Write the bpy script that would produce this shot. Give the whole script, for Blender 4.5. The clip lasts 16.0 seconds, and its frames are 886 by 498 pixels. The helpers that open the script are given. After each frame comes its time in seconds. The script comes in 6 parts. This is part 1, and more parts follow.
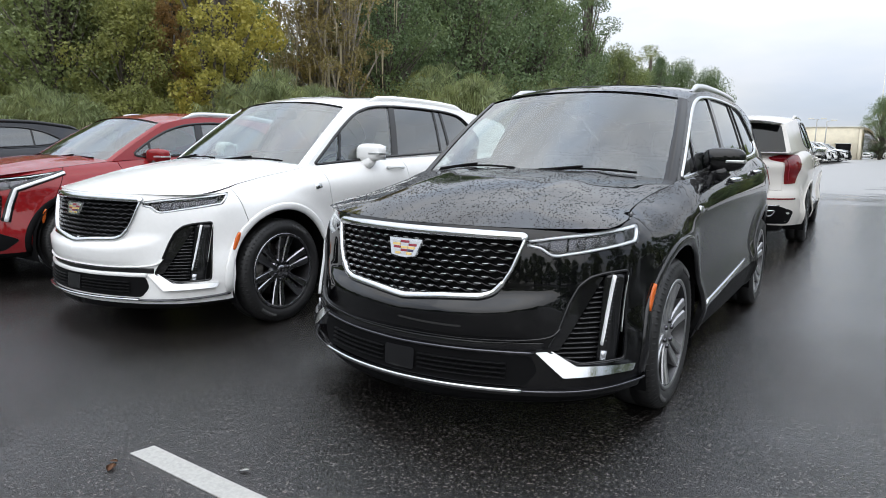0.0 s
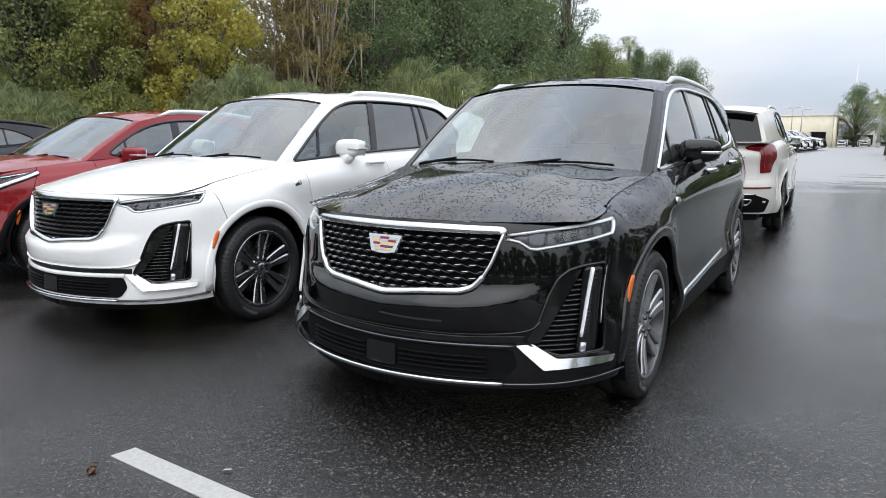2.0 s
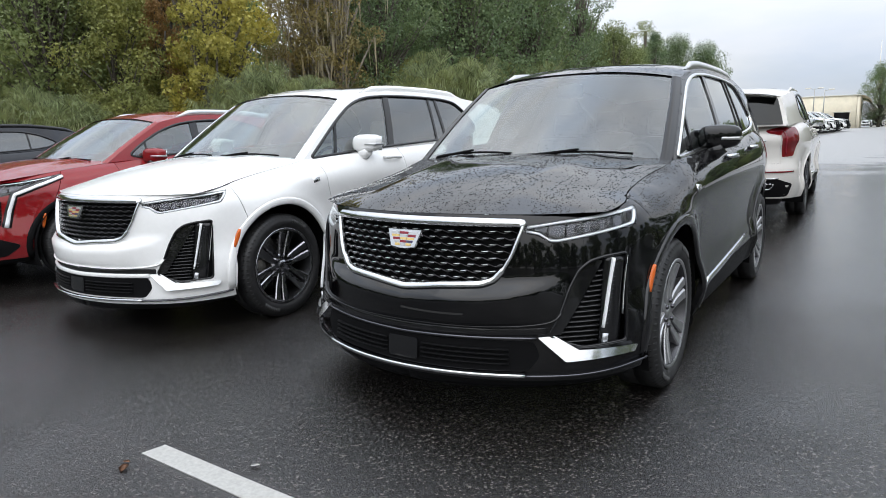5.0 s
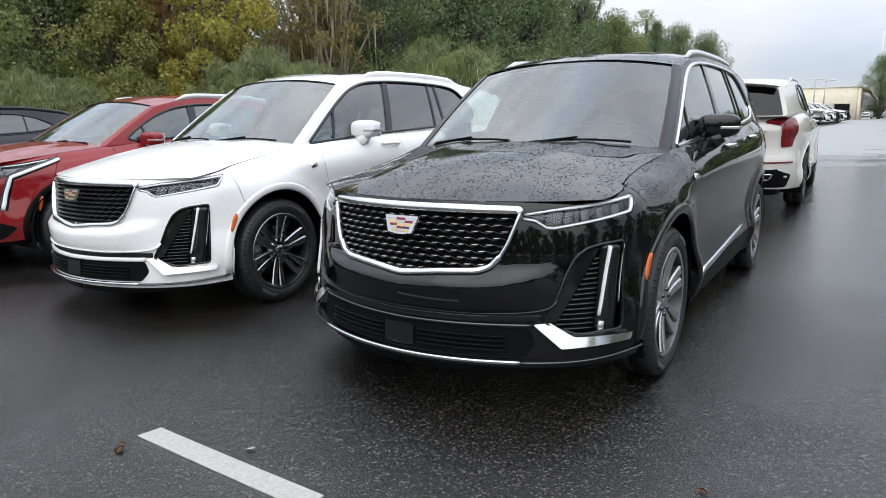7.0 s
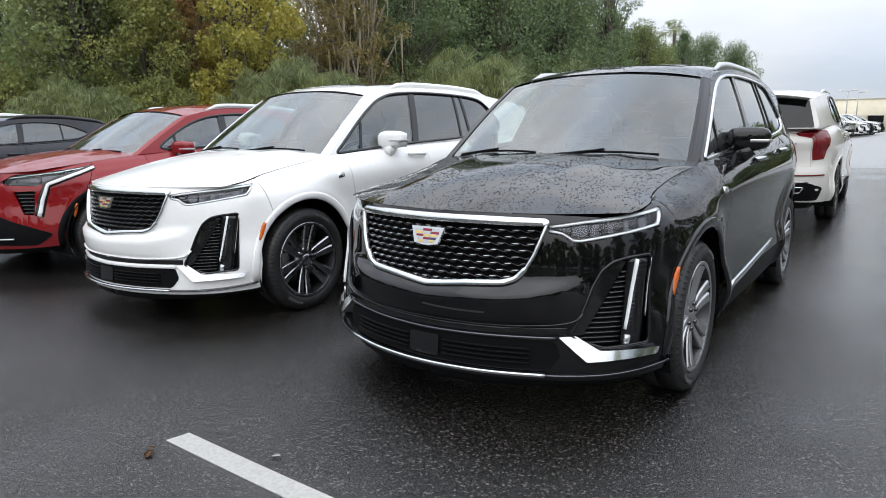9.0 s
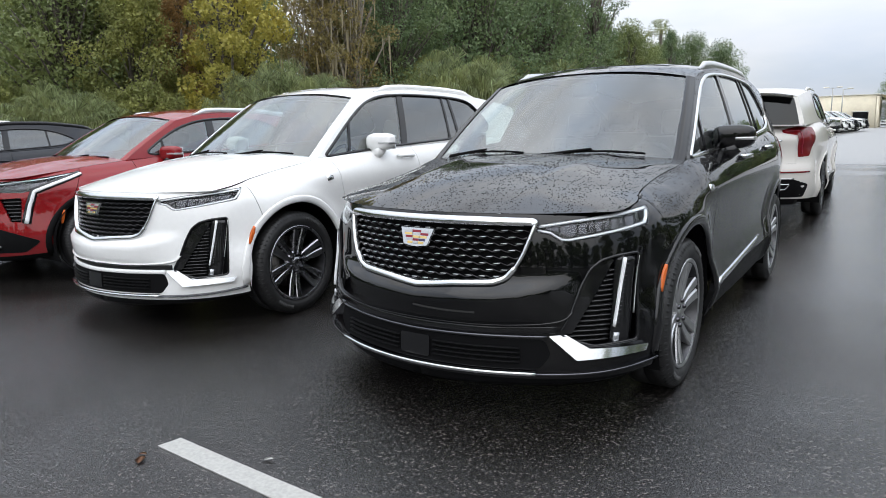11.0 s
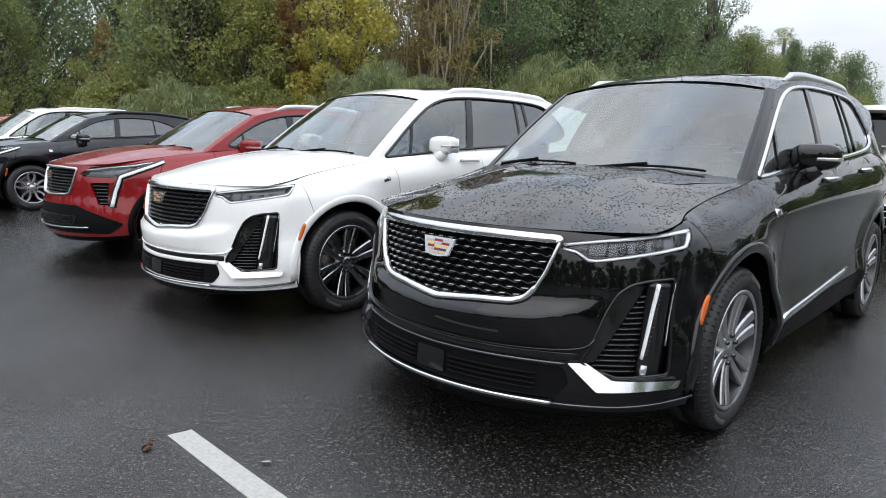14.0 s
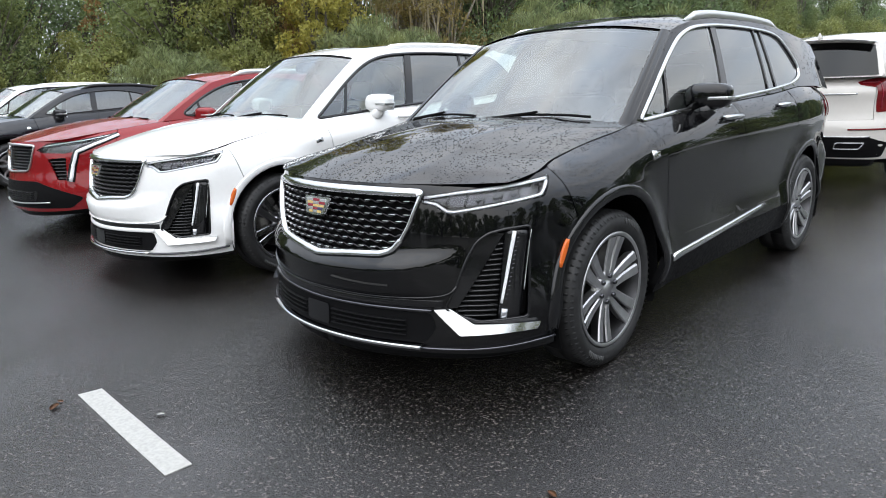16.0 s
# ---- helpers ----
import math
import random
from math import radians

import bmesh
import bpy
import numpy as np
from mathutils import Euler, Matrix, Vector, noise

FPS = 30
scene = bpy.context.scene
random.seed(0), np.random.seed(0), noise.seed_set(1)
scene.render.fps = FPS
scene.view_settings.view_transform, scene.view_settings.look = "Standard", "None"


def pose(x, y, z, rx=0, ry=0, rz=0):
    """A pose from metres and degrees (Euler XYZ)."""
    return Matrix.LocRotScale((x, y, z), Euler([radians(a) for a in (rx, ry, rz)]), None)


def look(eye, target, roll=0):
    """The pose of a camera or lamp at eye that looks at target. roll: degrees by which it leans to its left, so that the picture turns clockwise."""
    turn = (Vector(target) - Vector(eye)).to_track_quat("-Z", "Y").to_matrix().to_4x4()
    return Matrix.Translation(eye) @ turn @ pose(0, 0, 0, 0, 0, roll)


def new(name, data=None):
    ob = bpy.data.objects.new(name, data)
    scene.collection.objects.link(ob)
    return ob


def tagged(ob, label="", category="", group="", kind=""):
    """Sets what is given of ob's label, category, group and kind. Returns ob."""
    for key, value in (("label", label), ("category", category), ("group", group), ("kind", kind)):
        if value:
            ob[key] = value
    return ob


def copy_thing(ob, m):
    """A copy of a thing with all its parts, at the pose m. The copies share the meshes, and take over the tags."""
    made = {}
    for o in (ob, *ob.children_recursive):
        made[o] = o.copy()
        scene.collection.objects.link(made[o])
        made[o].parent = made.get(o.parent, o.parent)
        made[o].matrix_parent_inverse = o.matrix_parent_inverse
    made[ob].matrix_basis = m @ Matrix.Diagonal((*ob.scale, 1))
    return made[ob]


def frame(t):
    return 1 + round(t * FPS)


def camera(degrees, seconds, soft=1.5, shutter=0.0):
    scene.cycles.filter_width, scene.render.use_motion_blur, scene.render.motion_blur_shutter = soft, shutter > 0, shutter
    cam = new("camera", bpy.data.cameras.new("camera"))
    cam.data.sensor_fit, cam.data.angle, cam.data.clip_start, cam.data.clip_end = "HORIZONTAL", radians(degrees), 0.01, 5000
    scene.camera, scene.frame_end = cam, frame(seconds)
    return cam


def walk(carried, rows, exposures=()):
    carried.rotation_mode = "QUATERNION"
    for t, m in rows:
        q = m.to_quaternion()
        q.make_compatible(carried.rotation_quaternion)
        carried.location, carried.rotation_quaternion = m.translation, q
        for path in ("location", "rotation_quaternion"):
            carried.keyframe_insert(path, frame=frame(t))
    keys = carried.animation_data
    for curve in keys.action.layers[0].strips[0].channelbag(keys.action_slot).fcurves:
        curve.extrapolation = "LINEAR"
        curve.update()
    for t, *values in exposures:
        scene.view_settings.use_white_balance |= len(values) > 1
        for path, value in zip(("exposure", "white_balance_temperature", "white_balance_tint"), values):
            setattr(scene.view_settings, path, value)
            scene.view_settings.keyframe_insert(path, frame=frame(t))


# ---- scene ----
cam = camera(68.5, 16.0, soft=0.95)
PATH = [
    (0, (1.672, -3.224, 1.226), (0.592, -1.566, 0.935), 1.2),
    (0.5, (1.672, -3.226, 1.231), (0.612, -1.555, 0.939), 1.0),
    (1, (1.686, -3.227, 1.236), (0.656, -1.539, 0.937), 0.6),
    (1.5, (1.688, -3.224, 1.236), (0.656, -1.541, 0.919), 0.7),
    (2, (1.688, -3.222, 1.235), (0.654, -1.538, 0.925), 0.4),
    (2.5, (1.694, -3.227, 1.245), (0.636, -1.558, 0.935), -0.2),
    (3, (1.692, -3.225, 1.244), (0.601, -1.58, 0.923), -0.8),
    (5.5, (1.686, -3.229, 1.244), (0.611, -1.577, 0.909), -1.3),
    (6, (1.693, -3.23, 1.241), (0.625, -1.573, 0.904), -1.2),
    (6.5, (1.695, -3.232, 1.242), (0.615, -1.583, 0.907), -1.2),
    (7, (1.691, -3.225, 1.238), (0.619, -1.578, 0.867), -0.6),
    (7.5, (1.698, -3.227, 1.247), (0.594, -1.599, 0.885), -0.2),
    (8, (1.695, -3.238, 1.247), (0.551, -1.631, 0.913), -0.5),
    (8.5, (1.687, -3.237, 1.244), (0.544, -1.631, 0.908), -0.7),
    (9, (1.689, -3.24, 1.248), (0.554, -1.629, 0.906), -0.3),
    (11.5, (1.713, -3.247, 1.248), (0.605, -1.617, 0.907), -1.1),
    (12, (1.73, -3.208, 1.248), (0.615, -1.594, 0.859), -1.0),
    (12.5, (1.743, -3.169, 1.254), (0.552, -1.601, 0.9), -1.3),
    (13, (1.775, -3.063, 1.265), (0.533, -1.527, 0.953), 0.5),
    (13.5, (1.815, -2.943, 1.258), (0.481, -1.484, 0.956), 1.4),
    (14, (1.862, -2.945, 1.259), (0.522, -1.497, 0.93), 1.5),
    (14.5, (1.93, -2.881, 1.271), (0.571, -1.452, 0.938), -0.1),
    (15, (2.151, -2.842, 1.278), (0.74, -1.46, 0.961), 0.3),
    (15.5, (2.303, -2.79, 1.29), (0.961, -1.363, 0.885), -0.4),
    (16, (2.384, -2.623, 1.285), (1.029, -1.227, 0.818), -1.8),
]
walk(cam, [(t, look(eye, target, roll)) for t, eye, target, roll in PATH], [(0, 0.10), (14.5, 0.10), (15.0, 0.14), (15.5, 0.26), (16, 0.38)])

# ---- world and light ----
world = bpy.data.worlds.new("overcast")
scene.world = world
world.use_nodes = True
wn, wl = world.node_tree.nodes, world.node_tree.links
wn.clear()


def wnode(kind, **kw):
    n = wn.new(kind)
    for k, v in kw.items():
        n.inputs[k].default_value = v
    return n


sky = wn.new("ShaderNodeTexSky")
sky.sky_type, sky.sun_disc = "NISHITA", False
sky.sun_elevation, sky.sun_rotation = radians(48), radians(150)
sky.air_density, sky.dust_density = 1.0, 2.0
skybg = wnode("ShaderNodeBackground", Strength=0.10)
cloudbg = wnode("ShaderNodeBackground", Strength=1.0)
wcoord = wn.new("ShaderNodeTexCoord")
wmap = wnode("ShaderNodeMapping", Scale=(1.0, 1.0, 3.2))
wnoise = wnode("ShaderNodeTexNoise", Scale=1.7, Detail=7.0, Roughness=0.55, Distortion=0.4)
wramp = wn.new("ShaderNodeValToRGB")
wramp.color_ramp.elements[0].position, wramp.color_ramp.elements[0].color = 0.33, (0.60, 0.60, 0.60, 1)
wramp.color_ramp.elements[1].position, wramp.color_ramp.elements[1].color = 0.60, (1, 1, 1, 1)
wshade = wnode("ShaderNodeTexNoise", Scale=2.6, Detail=6.0, Roughness=0.5)
wtint = wn.new("ShaderNodeValToRGB")
wtint.color_ramp.elements[0].position, wtint.color_ramp.elements[0].color = 0.30, (0.70, 0.80, 0.96, 1)
wtint.color_ramp.elements[1].position, wtint.color_ramp.elements[1].color = 0.68, (0.98, 0.995, 1.02, 1)
wmix = wn.new("ShaderNodeMixShader")
wout = wn.new("ShaderNodeOutputWorld")
wl.new(sky.outputs[0], skybg.inputs[0])
wl.new(wcoord.outputs["Generated"], wmap.inputs[0])
wl.new(wmap.outputs[0], wnoise.inputs[0])
wl.new(wmap.outputs[0], wshade.inputs[0])
wl.new(wnoise.outputs[0], wramp.inputs[0])
wl.new(wshade.outputs[0], wtint.inputs[0])
wl.new(wtint.outputs[0], cloudbg.inputs[0])
# an overcast sky is brighter overhead than at the horizon
wsep = wn.new("ShaderNodeSeparateXYZ")
wgrad = wn.new("ShaderNodeMapRange")
for k, v in (("From Min", 0.0), ("From Max", 1.0), ("To Min", 0.67), ("To Max", 2.85)):
    wgrad.inputs[k].default_value = v
wl.new(wcoord.outputs["Generated"], wsep.inputs[0])
wl.new(wsep.outputs["Z"], wgrad.inputs["Value"])
wl.new(wgrad.outputs[0], cloudbg.inputs["Strength"])
wl.new(wramp.outputs[0], wmix.inputs[0])
wl.new(skybg.outputs[0], wmix.inputs[1])
wl.new(cloudbg.outputs[0], wmix.inputs[2])
wl.new(wmix.outputs[0], wout.inputs[0])

sun = new("sun", bpy.data.lights.new("sun", "SUN"))
sun.data.energy, sun.data.angle, sun.data.color = 0.9, radians(90), (1.0, 0.96, 0.90)
sun.matrix_world = look((20, -30, 40), (0, 0, 0))


# ---- materials ----
class Mat:
    """A small wrapper for a node material with one Principled shader."""

    def __init__(self, name, color=(0.5, 0.5, 0.5), rough=0.5, metal=0.0, spec=0.5, coat=0.0):
        self.m = bpy.data.materials.new(name)
        self.m.use_nodes = True
        self.n, self.l = self.m.node_tree.nodes, self.m.node_tree.links
        self.p = self.n["Principled BSDF"]
        self.put("Base Color", (*color, 1))
        self.put("Roughness", rough)
        self.put("Metallic", metal)
        self.put("Specular IOR Level", spec)
        self.put("Coat Weight", coat)
        self.put("Coat Roughness", 0.02)

    def put(self, name, value):
        self.p.inputs[name].default_value = value

    def node(self, kind, **kw):
        n = self.n.new(kind)
        for k, v in kw.items():
            n.inputs[k].default_value = v
        return n

    def link(self, a, b):
        self.l.new(a, b)

    def coords(self, which="Object"):
        return self.node("ShaderNodeTexCoord").outputs[which]

    def noise(self, scale, detail=4.0, rough=0.55, vec=None, distort=0.0):
        n = self.node("ShaderNodeTexNoise", Scale=scale, Detail=detail, Roughness=rough, Distortion=distort)
        self.link(vec if vec is not None else self.coords(), n.inputs["Vector"])
        return n.outputs[0]

    def ramp(self, fac, stops):
        n = self.node("ShaderNodeValToRGB")
        e = n.color_ramp.elements
        while len(e) < len(stops):
            e.new(0.5)
        for k, (pos, c) in zip(e, stops):
            k.position = pos
            k.color = (c, c, c, 1) if isinstance(c, (int, float)) else (*c, 1)
        self.link(fac, n.inputs[0])
        return n.outputs[0]

    def math(self, op, a, b):
        n = self.node("ShaderNodeMath")
        n.operation = op
        for i, v in enumerate((a, b)):
            if isinstance(v, (int, float)):
                n.inputs[i].default_value = v
            else:
                self.link(v, n.inputs[i])
        return n.outputs[0]

    def mix(self, fac, a, b):
        n = self.node("ShaderNodeMix")
        n.data_type = "RGBA"
        for i, v in ((0, fac), (6, a), (7, b)):
            if isinstance(v, (int, float)):
                n.inputs[i].default_value = v
            elif isinstance(v, tuple):
                n.inputs[i].default_value = (*v, 1)
            else:
                self.link(v, n.inputs[i])
        return n.outputs[2]

    def bump(self, height, strength=0.3, dist=0.01, below=None):
        n = self.node("ShaderNodeBump", Strength=strength, Distance=dist)
        self.link(height, n.inputs["Height"])
        if below is not None:
            self.link(below, n.inputs["Normal"])
        self.link(n.outputs[0], self.p.inputs["Normal"])
        return n.outputs[0]

    def set(self, name, socket):
        self.link(socket, self.p.inputs[name])


def paint(name, color, flake=0.0, drops=0.0):
    """Car paint under clear coat; drops: rain beads standing on it."""
    k = Mat(name, color, rough=0.5, metal=flake, spec=0.0, coat=1.0)
    v = k.coords()
    film = k.noise(3.0, 5.0, vec=v)
    k.set("Coat Roughness", k.ramp(film, [(0.35, 0.004), (0.7, 0.022)]))
    dust = k.noise(38.0, 3.0, vec=v)
    tone = tuple(min(1, c * 1.025 + 0.0003) for c in color)
    k.set("Base Color", k.mix(k.ramp(dust, [(0.4, 0.0), (0.7, 1.0)]), color, tone))
    if drops:
        height = None
        for scale, lo, hi in ((70.0, 0.20, 0.34), (150.0, 0.18, 0.33)):
            vo = k.node("ShaderNodeTexVoronoi", Scale=scale, Randomness=1.0)
            k.link(v, vo.inputs["Vector"])
            bead = k.ramp(vo.outputs["Distance"], [(lo * 0.35, 1.0), (lo, 0.75), (hi, 0.0)])
            mask = k.ramp(k.noise(5.0 if scale < 100 else 9.0, 4.0, vec=v), [(0.48, 0.0), (0.56, 1.0)])
            bead = k.math("MULTIPLY", bead, mask)
            height = bead if height is None else k.math("MAXIMUM", height, bead)
        k.bump(height, drops, 0.004)
        nrm = k.p.inputs["Normal"].links[0].from_socket
        k.link(nrm, k.p.inputs["Coat Normal"])
    return k.m


def glass(name, tint, gloss_rough=0.0, ior=2.05):
    """Thin pane: tinted see-through plus mirror gloss."""
    m = bpy.data.materials.new(name)
    m.use_nodes = True
    n, l = m.node_tree.nodes, m.node_tree.links
    n.clear()
    tr = n.new("ShaderNodeBsdfTransparent")
    tr.inputs[0].default_value = (*tint, 1)
    gl = n.new("ShaderNodeBsdfGlossy")
    gl.inputs["Roughness"].default_value = gloss_rough
    gl.inputs["Color"].default_value = (0.95, 0.97, 0.97, 1)
    # gloss grows towards grazing angles alike from both sides of the pane
    f0 = ((ior - 1) / (ior + 1)) ** 2
    lw = n.new("ShaderNodeLayerWeight")
    lw.inputs["Blend"].default_value = 0.5
    pw = n.new("ShaderNodeMath")
    pw.operation = "POWER"
    pw.inputs[1].default_value = 4.2
    ma = n.new("ShaderNodeMath")
    ma.operation = "MULTIPLY_ADD"
    ma.inputs[1].default_value, ma.inputs[2].default_value = 1 - f0, f0
    mx = n.new("ShaderNodeMixShader")
    out = n.new("ShaderNodeOutputMaterial")
    l.new(lw.outputs["Facing"], pw.inputs[0])
    l.new(pw.outputs[0], ma.inputs[0])
    l.new(ma.outputs[0], mx.inputs[0])
    l.new(tr.outputs[0], mx.inputs[1])
    l.new(gl.outputs[0], mx.inputs[2])
    l.new(mx.outputs[0], out.inputs[0])
    return m


def plain(name, color, rough=0.5, metal=0.0, grain=0.0, scale=60.0, bump=0.0, spec=0.5):
    k = Mat(name, color, rough, metal, spec)
    if grain:
        f = k.noise(scale, 5.0)
        lo, hi = tuple(c * (1 - grain) for c in color), tuple(min(1, c * (1 + grain)) for c in color)
        k.set("Base Color", k.mix(k.ramp(f, [(0.3, 0.0), (0.7, 1.0)]), lo, hi))
        k.set("Roughness", k.ramp(k.noise(scale * 0.3, 3.0), [(0.3, max(0.02, rough - 0.12)), (0.7, min(1, rough + 0.12))]))
        if bump:
            k.bump(f, bump, 0.004)
    return k.m


PAINT_BLACK = paint("black paint", (0.0022, 0.0022, 0.0028), drops=0.0)
PAINT_BLACK_WET = paint("black paint rain beads", (0.0022, 0.0022, 0.0028), drops=0.55)
PAINT_WHITE = paint("white paint", (0.80, 0.80, 0.79))
PAINT_PEARL = paint("pearl paint", (0.60, 0.575, 0.54))
PAINT_RED = paint("red paint", (0.21, 0.008, 0.011), flake=0.15)
PAINT_RED_WET = paint("red paint rain beads", (0.21, 0.008, 0.011), flake=0.15, drops=0.4)
PAINT_SLATE = paint("slate paint", (0.010, 0.011, 0.015))
PAINT_SILVER = paint("silver paint", (0.45, 0.46, 0.47), flake=0.5)
CHROME = plain("bright trim", (0.62, 0.63, 0.64), 0.14, 1.0)
SATIN = plain("satin trim", (0.62, 0.62, 0.62), 0.32, 1.0)
DARKCHROME = plain("dark trim", (0.10, 0.10, 0.11), 0.22, 1.0)
GLOSSBLACK = plain("gloss black plastic", (0.008, 0.008, 0.009), 0.08)
PLASTIC = plain("black plastic", (0.0055, 0.0055, 0.006), 0.5, grain=0.2, scale=200.0, bump=0.05, spec=0.08)
RUBBER = plain("tyre rubber", (0.014, 0.014, 0.0145), 0.55, grain=0.35, scale=35.0, bump=0.1)
ALLOY = plain("machined alloy", (0.50, 0.50, 0.51), 0.38, 1.0, grain=0.12, scale=20.0)
ALLOYDARK = plain("dark alloy", (0.34, 0.34, 0.36), 0.25, 1.0, grain=0.12, scale=20.0)
STEEL = plain("brake steel", (0.22, 0.21, 0.20), 0.45, 1.0, grain=0.3)
GLASS_FRONT = glass("windscreen glass", (0.58, 0.66, 0.63), 0.0, 2.3)
GLASS_SIDE = glass("side glass", (0.70, 0.78, 0.75), 0.0, 2.3)
GLASS_DARK = glass("privacy glass", (0.10, 0.11, 0.115), 0.0, 2.3)
LENS = glass("lamp lens", (0.88, 0.89, 0.90), 0.0, 1.40)
LAMPWHITE = plain("light guide", (0.80, 0.81, 0.82), 0.25)
LAMPRED = plain("red lamp plastic", (0.14, 0.007, 0.010), 0.08)
AMBER = plain("amber marker", (0.60, 0.12, 0.018), 0.2)
SEATLIGHT = plain("pale leather", (0.60, 0.56, 0.48), 0.5, grain=0.08, scale=30.0)
SEATDARK = plain("dark leather", (0.05, 0.048, 0.046), 0.5, grain=0.15, scale=30.0)
CABIN = plain("cabin trim", (0.035, 0.035, 0.036), 0.6, grain=0.2, scale=25.0)
CABINLIGHT = plain("pale headlining", (0.45, 0.43, 0.40), 0.8, grain=0.05)
CREST_GOLD = plain("crest gold", (0.78, 0.56, 0.22), 0.3, 0.5)
CREST_RED = plain("crest red", (0.24, 0.015, 0.03), 0.3)
CREST_BLUE = plain("crest dark", (0.05, 0.04, 0.10), 0.3)
MIRROR = plain("mirror glass", (0.75, 0.78, 0.80), 0.02, 1.0)


def asphalt():
    k = Mat("wet asphalt", (0.03, 0.03, 0.03), 0.4, spec=0.72)
    v = k.coords()
    big = k.noise(0.16, 5.0, 0.6, v, 0.5)
    mid = k.noise(1.1, 6.0, 0.62, v, 0.3)
    fine = k.noise(14.0, 5.0, 0.65, v)
    grit = k.noise(105.0, 3.0, 0.75, v)
    stone = k.node("ShaderNodeTexVoronoi", Scale=140.0)
    k.link(v, stone.inputs["Vector"])
    # a film of water stands on the lane, which lies a little lower than the bays
    sep = k.node("ShaderNodeSeparateXYZ")
    k.link(v, sep.inputs[0])
    lane = k.node("ShaderNodeMapRange")
    for name, val in (("From Min", 1.2), ("From Max", 7.0), ("To Min", 0.0), ("To Max", 0.42)):
        lane.inputs[name].default_value = val
    k.link(k.math("ADD", k.math("MULTIPLY", sep.outputs["X"], 1.0), k.math("MULTIPLY", sep.outputs["Y"], 0.7)), lane.inputs["Value"])
    level = k.math("ADD", k.math("MULTIPLY", big, 0.55), k.math("MULTIPLY", mid, 0.45))
    aisle = k.node("ShaderNodeMapRange")
    for name, val in (("From Min", 2.0), ("From Max", 9.0), ("To Min", 0.0), ("To Max", 0.20)):
        aisle.inputs[name].default_value = val
    k.link(k.math("ADD", k.math("MULTIPLY", sep.outputs["X"], -1.0), k.math("MULTIPLY", sep.outputs["Y"], -0.8)), aisle.inputs["Value"])
    film = k.ramp(k.math("ADD", level, k.math("ADD", lane.outputs[0], aisle.outputs[0])), [(0.47, 0.0), (0.63, 1.0)])
    tone = k.mix(k.ramp(grit, [(0.40, 0.0), (0.68, 1.0)]), (0.0008, 0.0007, 0.0007), (0.024, 0.0210, 0.0195))
    chip = k.ramp(stone.outputs["Color"], [(0.74, 0.0), (0.86, 1.0)])
    tone = k.mix(k.math("MULTIPLY", chip, 0.75), tone, (0.125, 0.110, 0.101))
    tone = k.mix(k.ramp(fine, [(0.42, 0.0), (0.75, 0.40)]), tone, (0.007, 0.007, 0.007))
    tone = k.mix(k.math("MULTIPLY", film, 0.25), tone, (0.012, 0.0115, 0.011))
    # the paving turns paler and rougher farther up the lane, in streaks
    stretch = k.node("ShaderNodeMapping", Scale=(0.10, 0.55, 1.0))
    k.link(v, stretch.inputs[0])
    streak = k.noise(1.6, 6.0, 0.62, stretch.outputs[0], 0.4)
    uplane = k.node("ShaderNodeMapRange")
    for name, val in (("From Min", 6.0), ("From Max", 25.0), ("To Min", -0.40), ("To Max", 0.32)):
        uplane.inputs[name].default_value = val
    k.link(sep.outputs["Y"], uplane.inputs["Value"])
    pale = k.ramp(k.math("ADD", streak, uplane.outputs[0]), [(0.40, 0.0), (0.66, 1.0)])
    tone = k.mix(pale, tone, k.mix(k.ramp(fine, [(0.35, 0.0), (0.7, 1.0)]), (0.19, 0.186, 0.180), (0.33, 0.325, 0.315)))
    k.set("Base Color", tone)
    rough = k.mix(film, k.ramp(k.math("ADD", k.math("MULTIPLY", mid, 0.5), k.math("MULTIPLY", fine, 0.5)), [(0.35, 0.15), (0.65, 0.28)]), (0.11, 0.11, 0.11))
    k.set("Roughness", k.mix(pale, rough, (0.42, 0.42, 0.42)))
    h = k.math("ADD", k.math("MULTIPLY", k.ramp(stone.outputs["Distance"], [(0.0, 1.0), (0.6, 0.0)]), 0.7), grit)
    h = k.math("MULTIPLY", h, k.math("SUBTRACT", 1.0, k.math("MULTIPLY", film, 0.60)))
    k.bump(h, 0.46, 0.009)
    k.set("Specular IOR Level", k.mix(film, (0.80, 0.80, 0.80), (1.0, 1.0, 1.0)))
    return k.m


ASPHALT = asphalt()


LINEPAINT = plain("road paint", (0.37, 0.365, 0.345), 0.55, grain=0.14, scale=60.0, bump=0.15, spec=0.3)
KERB = plain("kerb concrete", (0.42, 0.41, 0.39), 0.7, grain=0.2, scale=12.0)
GRASS = plain("verge", (0.05, 0.07, 0.02), 0.9, grain=0.5, scale=3.0, bump=0.3)
STUCCO = plain("cream render", (0.80, 0.73, 0.57), 0.85, grain=0.08, scale=1.2)
STUCCOPALE = plain("pale render", (0.70, 0.68, 0.60), 0.85, grain=0.08, scale=1.2)
DARKOPEN = plain("dark opening", (0.004, 0.004, 0.0045), 0.7, spec=0.1)
BARK = plain("bark", (0.10, 0.085, 0.07), 0.9, grain=0.45, scale=6.0, bump=0.6)
BARKPALE = plain("pale bark", (0.24, 0.21, 0.17), 0.9, grain=0.4, scale=6.0, bump=0.6)
GALV = plain("galvanised pole", (0.42, 0.42, 0.40), 0.5, 0.6)


